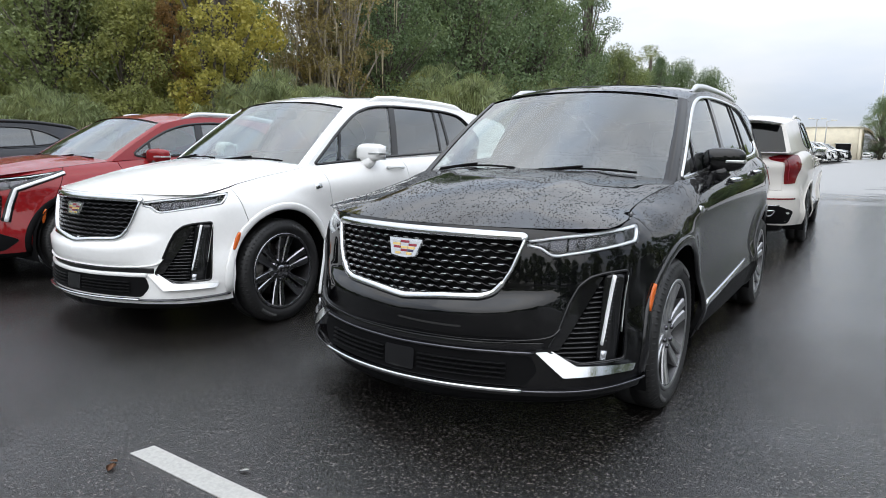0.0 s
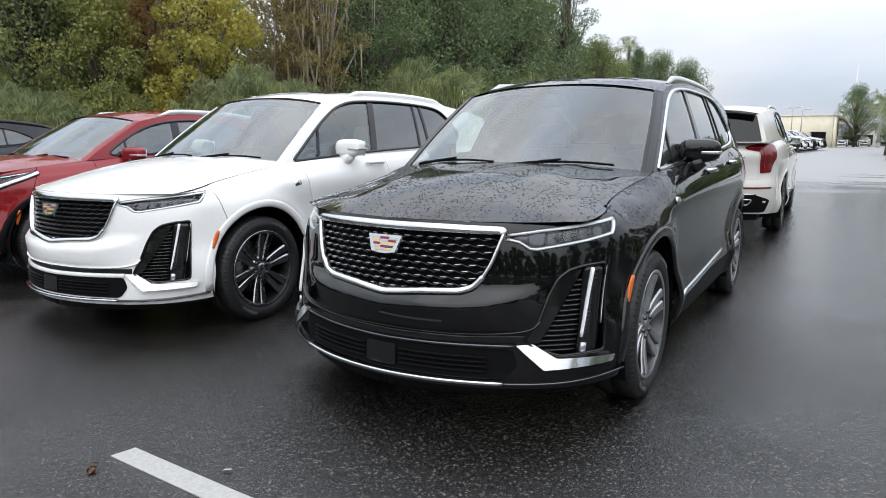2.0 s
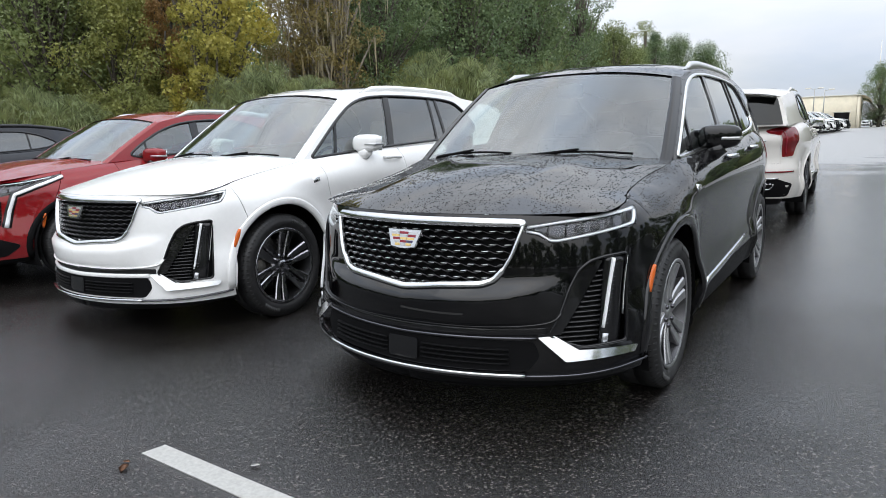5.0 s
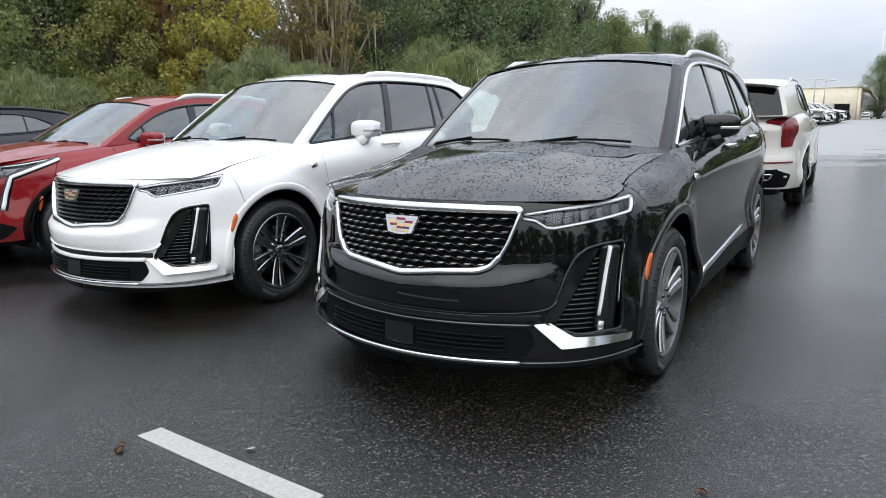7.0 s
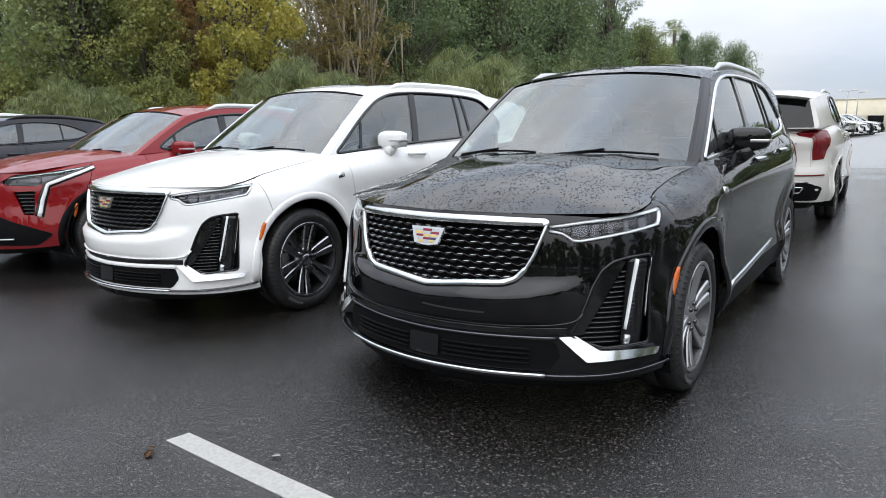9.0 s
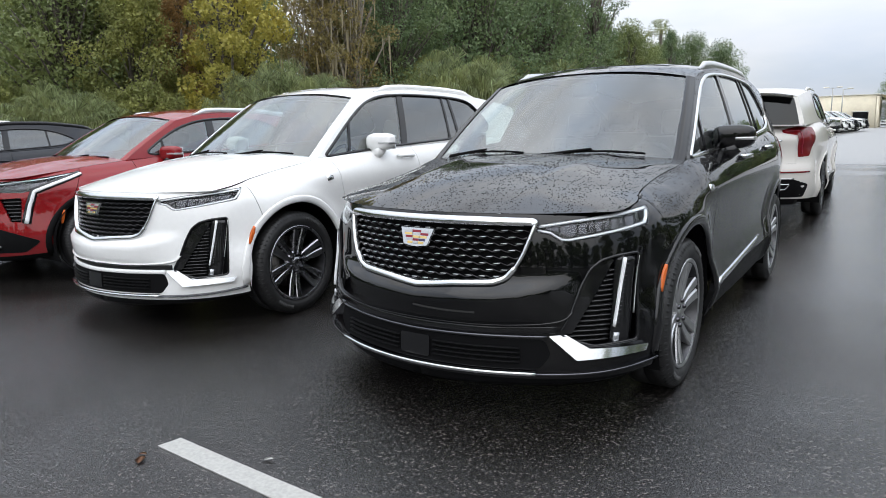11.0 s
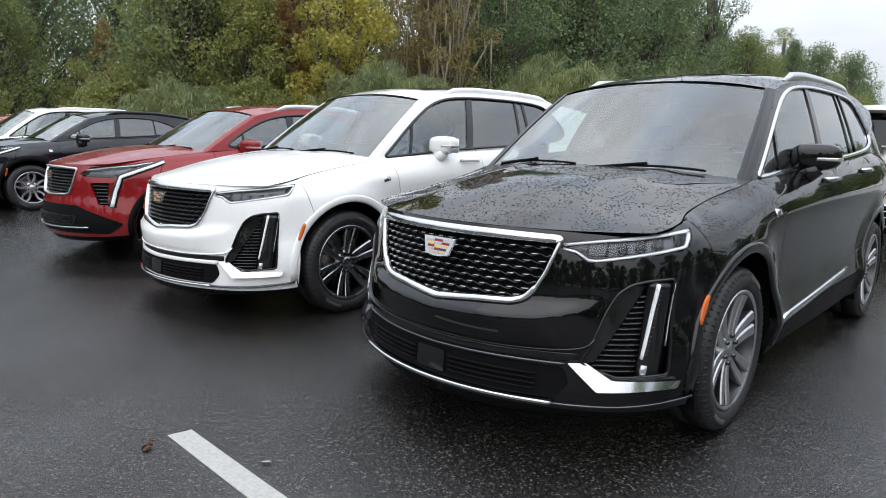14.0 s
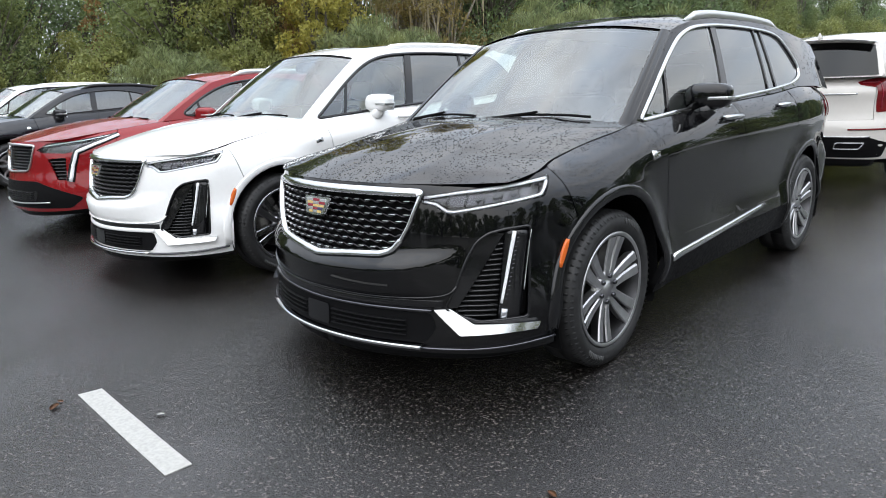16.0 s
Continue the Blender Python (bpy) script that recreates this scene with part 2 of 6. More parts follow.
def leaf(name, color, vary=0.30):
    """Foliage: each leaf has its own tone; light passes through a little."""
    color = tuple(c * 1.9 for c in color)
    k = Mat(name, color, 0.45, spec=0.3)
    g = k.node("ShaderNodeNewGeometry")
    lo = tuple(c * (1 - vary) for c in color)
    hi = tuple(min(1, c * (1 + vary)) for c in color)
    c1 = k.mix(g.outputs["Random Per Island"], lo, hi)
    big = k.ramp(k.noise(0.45, 3.0), [(0.35, 0.0), (0.65, 1.0)])
    c2 = k.mix(k.math("MULTIPLY", big, 0.5), c1, (color[0] * 1.5, color[1] * 1.25, color[2] * 0.7))
    k.set("Base Color", c2)
    tr = k.node("ShaderNodeBsdfTranslucent")
    k.link(c2, tr.inputs[0])
    mx = k.node("ShaderNodeMixShader")
    mx.inputs[0].default_value = 0.36
    k.link(k.p.outputs[0], mx.inputs[1])
    k.link(tr.outputs[0], mx.inputs[2])
    k.link(mx.outputs[0], k.n["Material Output"].inputs[0])
    return k.m


LEAF_DARK = leaf("oak leaves", (0.066, 0.096, 0.050), 0.32)
LEAF_MID = leaf("bay leaves", (0.092, 0.116, 0.050), 0.32)
LEAF_LIGHT = leaf("light leaves", (0.125, 0.138, 0.050), 0.32)
LEAF_YELLOW = leaf("yellowing leaves", (0.185, 0.175, 0.045))
LEAF_ORANGE = leaf("rust leaves", (0.150, 0.098, 0.045))
LEAF_OLIVE = leaf("olive brown leaves", (0.135, 0.118, 0.055))
LEAF_PALM = leaf("palmetto leaves", (0.098, 0.118, 0.056), 0.65)
MOSS = leaf("hanging moss", (0.17, 0.155, 0.115), 0.3)


# ---- mesh helpers ----
def part(name, bm, material, parent=None, label="", smooth=True):
    me = bpy.data.meshes.new(name)
    if smooth:
        for f in bm.faces:
            f.smooth = True
    bm.to_mesh(me)
    bm.free()
    me.materials.append(material)
    ob = new(name, me)
    if parent is not None:
        ob.parent = parent
    if label:
        tagged(ob, label)
    return ob


def thing(name, label, category, group="", m=None):
    ob = new(name)
    ob.empty_display_size = 0.2
    if m is not None:
        ob.matrix_basis = m
    return tagged(ob, label, category, group)


def box(bm, x0, x1, y0, y1, z0, z1, bevel=0.0, seg=2):
    r = bmesh.ops.create_cube(bm, size=1.0)
    vs = r["verts"]
    bmesh.ops.scale(bm, vec=(x1 - x0, y1 - y0, z1 - z0), verts=vs)
    bmesh.ops.translate(bm, vec=((x0 + x1) / 2, (y0 + y1) / 2, (z0 + z1) / 2), verts=vs)
    if bevel:
        es = list({e for v in vs for e in v.link_edges})
        bmesh.ops.bevel(bm, geom=es, offset=bevel, segments=seg, affect="EDGES", profile=0.6)
    return bm


def boxed(*a, **k):
    return box(bmesh.new(), *a, **k)


def tube(bm, pts, radii, sides=8, cap=True):
    """A round rod along pts with a radius at each."""
    pts = [Vector(p) for p in pts]
    if isinstance(radii, (int, float)):
        radii = [radii] * len(pts)
    rings = []
    for i, p in enumerate(pts):
        d = (pts[min(i + 1, len(pts) - 1)] - pts[max(i - 1, 0)]).normalized()
        a = d.orthogonal().normalized() if abs(d.z) > 0.9 else d.cross(Vector((0, 0, 1))).normalized()
        b = d.cross(a)
        rings.append([bm.verts.new(p + (a * math.cos(k * math.tau / sides) + b * math.sin(k * math.tau / sides)) * radii[i]) for k in range(sides)])
    for r, q in zip(rings, rings[1:]):
        for k in range(sides):
            bm.faces.new((r[k], r[(k + 1) % sides], q[(k + 1) % sides], q[k]))
    if cap:
        bm.faces.new(rings[0][::-1])
        bm.faces.new(rings[-1])
    return bm


def lathe(bm, profile, axis, centre, n=48):
    """Turns a profile of (radius, along) round an axis 'x' or 'z' through centre."""
    rings = []
    for r, a in profile:
        ring = []
        for k in range(n):
            c, s = math.cos(k * math.tau / n) * r, math.sin(k * math.tau / n) * r
            ring.append(bm.verts.new((centre[0] + a, centre[1] + c, centre[2] + s) if axis == "x" else (centre[0] + c, centre[1] + s, centre[2] + a)))
        rings.append(ring)
    for p, q in zip(rings, rings[1:]):
        for k in range(n):
            bm.faces.new((p[k], p[(k + 1) % n], q[(k + 1) % n], q[k]))
    return rings


def smooth_curve(xs, ys):
    """A smooth curve through points, without overshoot (monotone cubic)."""
    xs, ys = np.array(xs, float), np.array(ys, float)
    h = np.diff(xs)
    dl = np.diff(ys) / h
    m = np.zeros(len(xs))
    m[0], m[-1] = dl[0], dl[-1]
    for i in range(1, len(xs) - 1):
        if dl[i - 1] * dl[i] > 0:
            w1, w2 = 2 * h[i] + h[i - 1], h[i] + 2 * h[i - 1]
            m[i] = (w1 + w2) / (w1 / dl[i - 1] + w2 / dl[i])

    t = np.arange(40) / 40
    tx, ty = [], []
    for i in range(len(h)):
        tx.append(xs[i] + h[i] * t)
        ty.append(ys[i] * (1 + 2 * t) * (1 - t) ** 2 + m[i] * h[i] * t * (1 - t) ** 2
                  + ys[i + 1] * t * t * (3 - 2 * t) + m[i + 1] * h[i] * t * t * (t - 1))
    tx, ty = np.append(np.concatenate(tx), xs[-1]), np.append(np.concatenate(ty), ys[-1])
    return lambda x: np.interp(x, tx, ty)


def inside(p, poly):
    """Which of the points p (n, 2) lie in the polygon."""
    poly = np.asarray(poly)
    x, y = p[:, 0], p[:, 1]
    r = np.zeros(len(p), bool)
    for (x0, y0), (x1, y1) in zip(poly, np.roll(poly, -1, 0)):
        c = (y0 > y) != (y1 > y)
        if y1 != y0:
            r ^= c & (x < (x1 - x0) * (y - y0) / (y1 - y0) + x0)
    return r


def resample(poly, step):
    out = []
    for a, b in zip(poly, poly[1:] + poly[:1]):
        n = max(1, int(math.dist(a, b) / step))
        out += [(a[0] + (b[0] - a[0]) * i / n, a[1] + (b[1] - a[1]) * i / n) for i in range(n)]
    return out


def rounded(poly, radius, n=5):
    """The polygon with its corners rounded."""
    out = []
    for i, p in enumerate(poly):
        a, b = Vector(poly[i - 1]), Vector(poly[(i + 1) % len(poly)])
        p = Vector(p)
        r = min(radius, (a - p).length * 0.45, (b - p).length * 0.45)
        u, v = p + (a - p).normalized() * r, p + (b - p).normalized() * r
        for k in range(n + 1):
            t = k / n
            q = u * (1 - t) ** 2 + p * 2 * t * (1 - t) + v * t * t
            out.append((q.x, q.y))
    return out


import functools
from mathutils.geometry import delaunay_2d_cdt


def sheet(surface, outline, holes=(), step=0.04, flange=0.012, bm=None):
    """A panel on a curved surface: outline and holes in the surface's two coordinates, its rim turned inwards by flange.
    surface(p, off) gives places for an (n, 2) array."""
    bm = bm or bmesh.new()
    loops = [resample(list(outline), step)] + [resample(list(h), step) for h in holes]
    o = np.array(loops[0])
    lo, hi = o.min(0), o.max(0)
    gx, gy = np.meshgrid(np.arange(lo[0] + step / 2, hi[0], step), np.arange(lo[1] + step / 2, hi[1], step))
    gx[1::2] += step / 2
    g = np.c_[gx.ravel(), gy.ravel()]
    ok = inside(g, o)
    for h in loops[1:]:
        ok &= ~inside(g, h)
    edge = np.array(sum(loops, []))
    g = g[ok]
    if len(g):
        near = np.full(len(g), 9.0)
        for i in range(0, len(edge), 200):
            near = np.minimum(near, np.sqrt(((g[:, None] - edge[None, i:i + 200]) ** 2).sum(2)).min(1))
        g = g[near > step * 0.45]
    pts, edges, k = [], [], 0
    for lp in loops:
        pts += lp
        edges += [(k + i, k + (i + 1) % len(lp)) for i in range(len(lp))]
        k += len(lp)
    pts += [tuple(p) for p in g]
    v2, _, f2, *_ = delaunay_2d_cdt([Vector(p) for p in pts], edges, [], 0, 1e-6)
    v2 = np.array([tuple(v) for v in v2])
    f2 = np.array([tuple(f) for f in f2 if len(f) == 3])
    c = v2[f2].mean(1)
    ok = inside(c, loops[0])
    for h in loops[1:]:
        ok &= ~inside(c, h)
    # slivers between points that lie on one straight edge are left out
    q = v2[f2]
    e1, e2, e3 = q[:, 1] - q[:, 0], q[:, 2] - q[:, 0], q[:, 2] - q[:, 1]
    area = np.abs(e1[:, 0] * e2[:, 1] - e1[:, 1] * e2[:, 0])
    far = np.maximum(np.maximum((e1 ** 2).sum(1), (e2 ** 2).sum(1)), (e3 ** 2).sum(1))
    ok &= (area > 0.02 * far) | (f2 >= k).any(1)
    f2 = f2[ok]
    top = surface(v2, 0.0)
    low = surface(v2, -flange) if flange else None
    vs = [bm.verts.new(p) for p in top]
    count = {}
    for f in f2:
        for a, b in ((f[0], f[1]), (f[1], f[2]), (f[2], f[0])):
            count[(a, b)] = count.get((a, b), 0) + 1
        bm.faces.new([vs[i] for i in f])
    if flange:
        under = {}
        for (a, b) in list(count):
            if (b, a) not in count:
                for i in (a, b):
                    if i not in under:
                        under[i] = bm.verts.new(low[i])
                face = bm.faces.new((vs[b], vs[a], under[a], under[b]))
                e = bm.edges.get((vs[a], vs[b]))
                e.smooth = False
    for v in [v for v in bm.verts if not v.link_faces]:
        bm.verts.remove(v)
    return bm


def strip(surface, line, width, off=0.0, depth=0.006, closed=False, bm=None):
    """A raised moulding of the given width along a line on a surface: rounded top, closed sides."""
    bm = bm or bmesh.new()
    p = np.array(line, float)
    if closed:
        d = np.roll(p, -1, 0) - np.roll(p, 1, 0)
    else:
        d = np.gradient(p, axis=0)
    d /= np.linalg.norm(d, axis=1)[:, None] + 1e-9
    n = np.c_[-d[:, 1], d[:, 0]]
    w = np.broadcast_to(np.asarray(width, float), (len(p),))[:, None] / 2
    rows = [surface(p + n * w, off - depth), surface(p + n * w, off + depth * 0.4), surface(p + n * w * 0.6, off + depth),
            surface(p - n * w * 0.6, off + depth), surface(p - n * w, off + depth * 0.4), surface(p - n * w, off - depth)]
    vs = [[bm.verts.new(q) for q in r] for r in rows]
    m = len(p)
    for i in range(m if closed else m - 1):
        j = (i + 1) % m
        for a, b in zip(vs, vs[1:]):
            bm.faces.new((a[i], a[j], b[j], b[i]))
    if not closed:
        bm.faces.new([r[0] for r in vs])
        bm.faces.new([r[-1] for r in vs][::-1])
    return bm


def grid_patch(f, nu, nv, bm=None):
    """A sheet from f(u, v), u and v from 0 to 1."""
    bm = bm or bmesh.new()
    vs = [[bm.verts.new(f(i / nu, j / nv)) for i in range(nu + 1)] for j in range(nv + 1)]
    for a, b in zip(vs, vs[1:]):
        for i in range(nu):
            bm.faces.new((a[i], a[i + 1], b[i + 1], b[i]))
    return bm


def mirrored(bm):
    """Adds the mirror image across x = 0 and joins the middle."""
    g = bmesh.ops.duplicate(bm, geom=list(bm.verts) + list(bm.edges) + list(bm.faces))["geom"]
    vs = [e for e in g if isinstance(e, bmesh.types.BMVert)]
    fs = [e for e in g if isinstance(e, bmesh.types.BMFace)]
    for v in vs:
        v.co.x = -v.co.x
    bmesh.ops.reverse_faces(bm, faces=fs)
    mid = [v for v in bm.verts if abs(v.co.x) < 1e-4]
    bmesh.ops.remove_doubles(bm, verts=mid, dist=5e-4)
    return bm


def flipped(bm):
    """Mirrors in place across x = 0."""
    for v in bm.verts:
        v.co.x = -v.co.x
    bmesh.ops.reverse_faces(bm, faces=list(bm.faces))
    return bm


# ---- cars ----
class Shape:
    """The skin of a car: plan outline, height profiles, belt, roof. Front axle at y = 0, nose to -y, +x its left side."""

    def __init__(self, plan, front, side, rear, ztop, roll, belt_x, roof_z, tumble, yf, yr):
        p = [Vector((*q, 0)) for q in plan]
        p = [Vector((-p[1].x, p[1].y, 0))] + p + [Vector((-p[-2].x, p[-2].y, 0))]
        out = []
        for a, b, c, d in zip(p, p[1:], p[2:], p[3:]):
            for i in range(24):
                t = i / 24
                q = 0.5 * (2 * b + (c - a) * t + (2 * a - 5 * b + 4 * c - d) * t * t + (3 * b - a - 3 * c + d) * t ** 3)
                out.append((max(0.0, q.x), q.y))
        out.append((0.0, plan[-1][1]))
        o = np.array(out)
        s = np.r_[0, np.cumsum(np.hypot(*np.diff(o, axis=0).T))]
        self.length = s[-1]
        n = 900
        self.s = np.linspace(0, self.length, n)
        self.x, self.y = np.interp(self.s, s, o[:, 0]), np.interp(self.s, s, o[:, 1])
        t = np.c_[np.gradient(self.x), np.gradient(self.y)]
        for _ in range(30):
            t[1:-1] = (t[:-2] + 2 * t[1:-1] + t[2:]) / 4
        t[0], t[-1] = (1, 0), (-1, 0)
        t /= np.linalg.norm(t, axis=1)[:, None]
        self.nx, self.ny = t[:, 1], -t[:, 0]
        k = np.argmax(self.x)
        self.kmid = k
        self.wf = 1 - np.clip((self.y - yf[0]) / (yf[1] - yf[0]), 0, 1)
        self.wf = self.wf ** 2 * (3 - 2 * self.wf)
        self.wr = np.clip((self.y - yr[0]) / (yr[1] - yr[0]), 0, 1)
        self.wr = self.wr ** 2 * (3 - 2 * self.wr)
        self.front, self.side, self.rear = (smooth_curve(*zip(*q)) for q in (front, side, rear))
        self.ztop_y, self.roll_y = smooth_curve(*zip(*ztop)), smooth_curve(*zip(*roll))
        self.belt_x, self.roof_z = smooth_curve(*zip(*belt_x)), smooth_curve(*zip(*roof_z))
        self.tumble = tumble
        self.arches = []
        self.ledge = None
        self.shoulder = (0.17, 0.25, 2.2)

    def s_x(self, x):
        """Along the outline at a place x of the nose."""
        return float(np.interp(x, self.x[:self.kmid // 2 + 60], self.s[:self.kmid // 2 + 60]))

    def s_y(self, y):
        return float(np.interp(y, self.y, self.s))

    def s_xr(self, x):
        """Along the outline at a place x of the tail."""
        k = len(self.s) - 250
        return float(np.interp(-x, -self.x[k:], self.s[k:]))

    def skin(self, p, off=0.0):
        """Places on the lower body for (s, z)."""
        p = np.asarray(p, float)
        s, z = p[:, 0], p[:, 1]
        x, y, nx, ny, wf, wr = (np.interp(s, self.s, q) for q in (self.x, self.y, self.nx, self.ny, self.wf, self.wr))
        d = wf * self.front(z) + wr * self.rear(z) + (1 - wf - wr) * self.side(z)
        zt = self.ztop_y(y)
        h, lin, power = self.shoulder
        r = np.clip((z - (zt - h)) / h, 0, 1.0)
        d = d - self.roll_y(y) * (lin * r + (1 - lin) * r ** power)
        for cy, cz, rad in self.arches:
            q = np.hypot(y - cy, z - cz)
            d = d + 0.022 * np.exp(-((q - rad) / 0.075) ** 2) * (1 - wf)
        if self.ledge:
            edge, foot, s1, amount = self.ledge
            ze, zf = edge(s), foot(s)
            below = np.clip((z - 0.455) / np.maximum(ze - 0.455, 0.02), 0, 1) ** 0.5
            above = np.clip((zf - z) / np.maximum(zf - ze, 0.008), 0, 1)
            w = np.clip((s1 - s) / 0.30, 0, 1)
            d = d + amount * np.where(z < ze, below, above) * w * w * (3 - 2 * w)
        d = d + off
        ln = np.hypot(nx, ny)
        return [Vector((max(-0.0, a), b, c)) for a, b, c in zip(np.where(s < 1e-5, 0, x + nx / ln * d), y + ny / ln * d, z)]

    def top(self, s):
        return float(self.ztop_y(np.interp(s, self.s, self.y)))

    def at(self, s, z, off=0.0):
        return self.skin([(s, z)], off)[0]

    def house(self, p, off=0.0):
        """Places on the side of the cabin for (y, z)."""
        p = np.asarray(p, float)
        y, z = p[:, 0], p[:, 1]
        zb = self.ztop_y(y)
        u = z - zb
        x = self.belt_x(y) - self.tumble * u - 0.16 * np.clip(u, 0, 1) ** 2 + off
        return [Vector((a, b, c)) for a, b, c in zip(x, y, z)]

    def house_x(self, y, z):
        return self.house([(y, z)])[0].x


def wheel(parent, shape_y, x, z, R, rim, width, side, face, style, name="wheel"):
    """A wheel with tyre, rim, spokes, nuts and brake disc. side: +1 left, -1 right."""
    w = new(name)
    w.parent = parent
    w.location = (side * x, shape_y, z)
    hw = width / 2
    if side < 0:
        w.rotation_euler = (0, 0, math.pi)
    bm = bmesh.new()
    lathe(bm, [(rim, -hw * 0.8), (rim + 0.02, -hw * 0.95), (R - 0.045, -hw), (R - 0.012, -hw * 0.86), (R, -hw * 0.62), (R, -hw * 0.05),
               (R - 0.006, -hw * 0.03), (R - 0.006, hw * 0.03), (R, hw * 0.05), (R, hw * 0.62), (R - 0.012, hw * 0.86), (R - 0.045, hw * 1.0),
               (rim + 0.045, hw * 1.02), (rim + 0.018, hw * 0.97), (rim, hw * 0.80)], "x", (0, 0, 0), 64)
    part("tyre", bm, RUBBER, w)
    bm = bmesh.new()
    n = 72
    for k in range(n):
        a = k * math.tau / n
        c, s = math.cos(a), math.sin(a)
        for sx in (1, -1):
            r0, r1 = R - 0.03, R + 0.001
            for q in (0,):
                v = [bm.verts.new((sx * hw * m, c * r - s * e, s * r + c * e)) for m, r, e in
                     ((0.985, r0, -0.006), (0.985, r0, 0.006), (0.70, r1, 0.008), (0.70, r1, -0.004))]
                v2 = [bm.verts.new((sx * (hw * m + 0.001), c * (r + 0.0012) - s * e, s * (r + 0.0012) + c * e)) for m, r, e in
                      ((0.985, r0, -0.004), (0.985, r0, 0.004), (0.70, r1, 0.006), (0.70, r1, -0.002))]
                bm.faces.new(v2)
                for i in range(4):
                    bm.faces.new((v[i], v[(i + 1) % 4], v2[(i + 1) % 4], v2[i]))
    tagged(part("shoulder_tread", bm, RUBBER, w), kind="stuff")
    # raised lettering too small to read: short bars on the sidewall
    bm = bmesh.new()
    for a0, m in ((0.9, 9), (4.0, 9)):
        for k in range(m):
            a = a0 + k * 0.052
            r = (R + rim) / 2 + 0.004
            c, s = math.cos(a), math.sin(a)
            box(bm, hw * 1.005, hw * 1.005 + 0.003, -0.006, 0.006, -0.013, 0.013)
            vs = list(bm.verts)[-8:]
            bmesh.ops.rotate(bm, cent=(0, 0, 0), matrix=Matrix.Rotation(a - math.pi / 2, 3, "X"), verts=vs)
            bmesh.ops.translate(bm, vec=(0, c * r, s * r), verts=vs)
    tagged(part("sidewall_lettering", bm, plainless, w), kind="stuff")
    bm = bmesh.new()
    lathe(bm, [(rim + 0.004, hw * 0.86), (rim + 0.006, hw * 0.93), (rim - 0.004, hw * 0.95), (rim - 0.013, hw * 0.90)], "x", (0, 0, 0), 64)
    part("rim", bm, face, w)
    bm = bmesh.new()
    lathe(bm, [(rim - 0.013, hw * 0.90), (rim - 0.026, hw * 0.5), (rim - 0.035, -hw * 0.3), (rim - 0.02, -hw * 0.9)], "x", (0, 0, 0), 64)
    part("barrel", bm, BARREL, w)
    bm = bmesh.new()
    lathe(bm, [(0.0, -0.01), (rim * 0.68, -0.01), (rim * 0.68, -0.035), (0.0, -0.035)], "x", (0, 0, 0), 40)
    part("brake_disc", bm, STEEL, w)
    bm = boxed(-0.06, 0.015, -0.09, 0.09, rim * 0.45, rim * 0.80, 0.02)
    bmesh.ops.rotate(bm, cent=(0, 0, 0), matrix=Matrix.Rotation(0.6, 3, "X"), verts=bm.verts)
    part("brake_caliper", bm, STEEL, w)
    bm = bmesh.new()
    lathe(bm, [(0.0, -0.07), (rim - 0.03, -0.06)], "x", (0, 0, 0), 40)
    part("brake_backing", bm, PLASTIC, w)
    # spokes: pairs that open towards the rim
    count = 6 if style == "pairs" else 5

    def spoke(a, spread, w0, w1):
        b = bmesh.new()
        sec = []
        for i in range(7):
            t = i / 6
            r = 0.055 + (rim - 0.018 - 0.055) * t
            ang = a + spread * (math.sin(t * math.pi) * 0.9 + t * 0.25)
            if style == "pairs":
                r1, r2 = 0.055, rim - 0.018
                px_ = r1 * math.cos(a) * (1 - t) + r2 * math.cos(a + spread) * t
                pz_ = r1 * math.sin(a) * (1 - t) + r2 * math.sin(a + spread) * t
                r, ang = math.hypot(px_, pz_), math.atan2(pz_, px_)
            ww = w0 + (w1 - w0) * t
            xo = hw * (0.70 + 0.20 * t - 0.05 * math.sin(t * math.pi))
            c, s = math.cos(ang), math.sin(ang)
            sec.append([b.verts.new((xx, c * r - s * e, s * r + c * e)) for xx, e in
                        ((xo - 0.050, -ww * 0.30), (xo - 0.006, -ww * 0.5), (xo, -ww * 0.40), (xo - 0.002, ww * 0.34), (xo - 0.010, ww * 0.5), (xo - 0.050, ww * 0.30))])
        for p, q in zip(sec, sec[1:]):
            for i in range(6):
                b.faces.new((p[i], p[(i + 1) % 6], q[(i + 1) % 6], q[i]))
        b.faces.new(sec[0][::-1])
        b.faces.new(sec[-1])
        for e in b.edges:
            if len(e.link_faces) == 2 and e.calc_face_angle(0) > 0.5:
                e.smooth = False
        return b

    for k in range(count):
        a = k * math.tau / count + 0.35
        for sg in (1, -1):
            part("spoke", spoke(a + sg * (0.34 if style == "pairs" else 0.10), sg * (-0.185 if style == "pairs" else 0.20), 0.034 if style == "pairs" else 0.038, 0.057 if style == "pairs" else 0.036), face, w, smooth=False)
    bm = bmesh.new()
    lathe(bm, [(0.095, hw * 0.42), (0.088, hw * 0.66), (0.060, hw * 0.70), (0.040, hw * 0.66), (0.036, hw * 0.72), (0.0, hw * 0.74)], "x", (0, 0, 0), 32)
    hub = part("hub", bm, face, w)
    for k in range(6):
        a = k * math.tau / 6 + 0.35
        bm = bmesh.new()
        lathe(bm, [(0.012, hw * 0.60), (0.012, hw * 0.76), (0.009, hw * 0.80), (0.0, hw * 0.80)], "x", (0, math.cos(a) * 0.062, math.sin(a) * 0.062), 10)
        part("nut", bm, DARKCHROME, w)
    return w


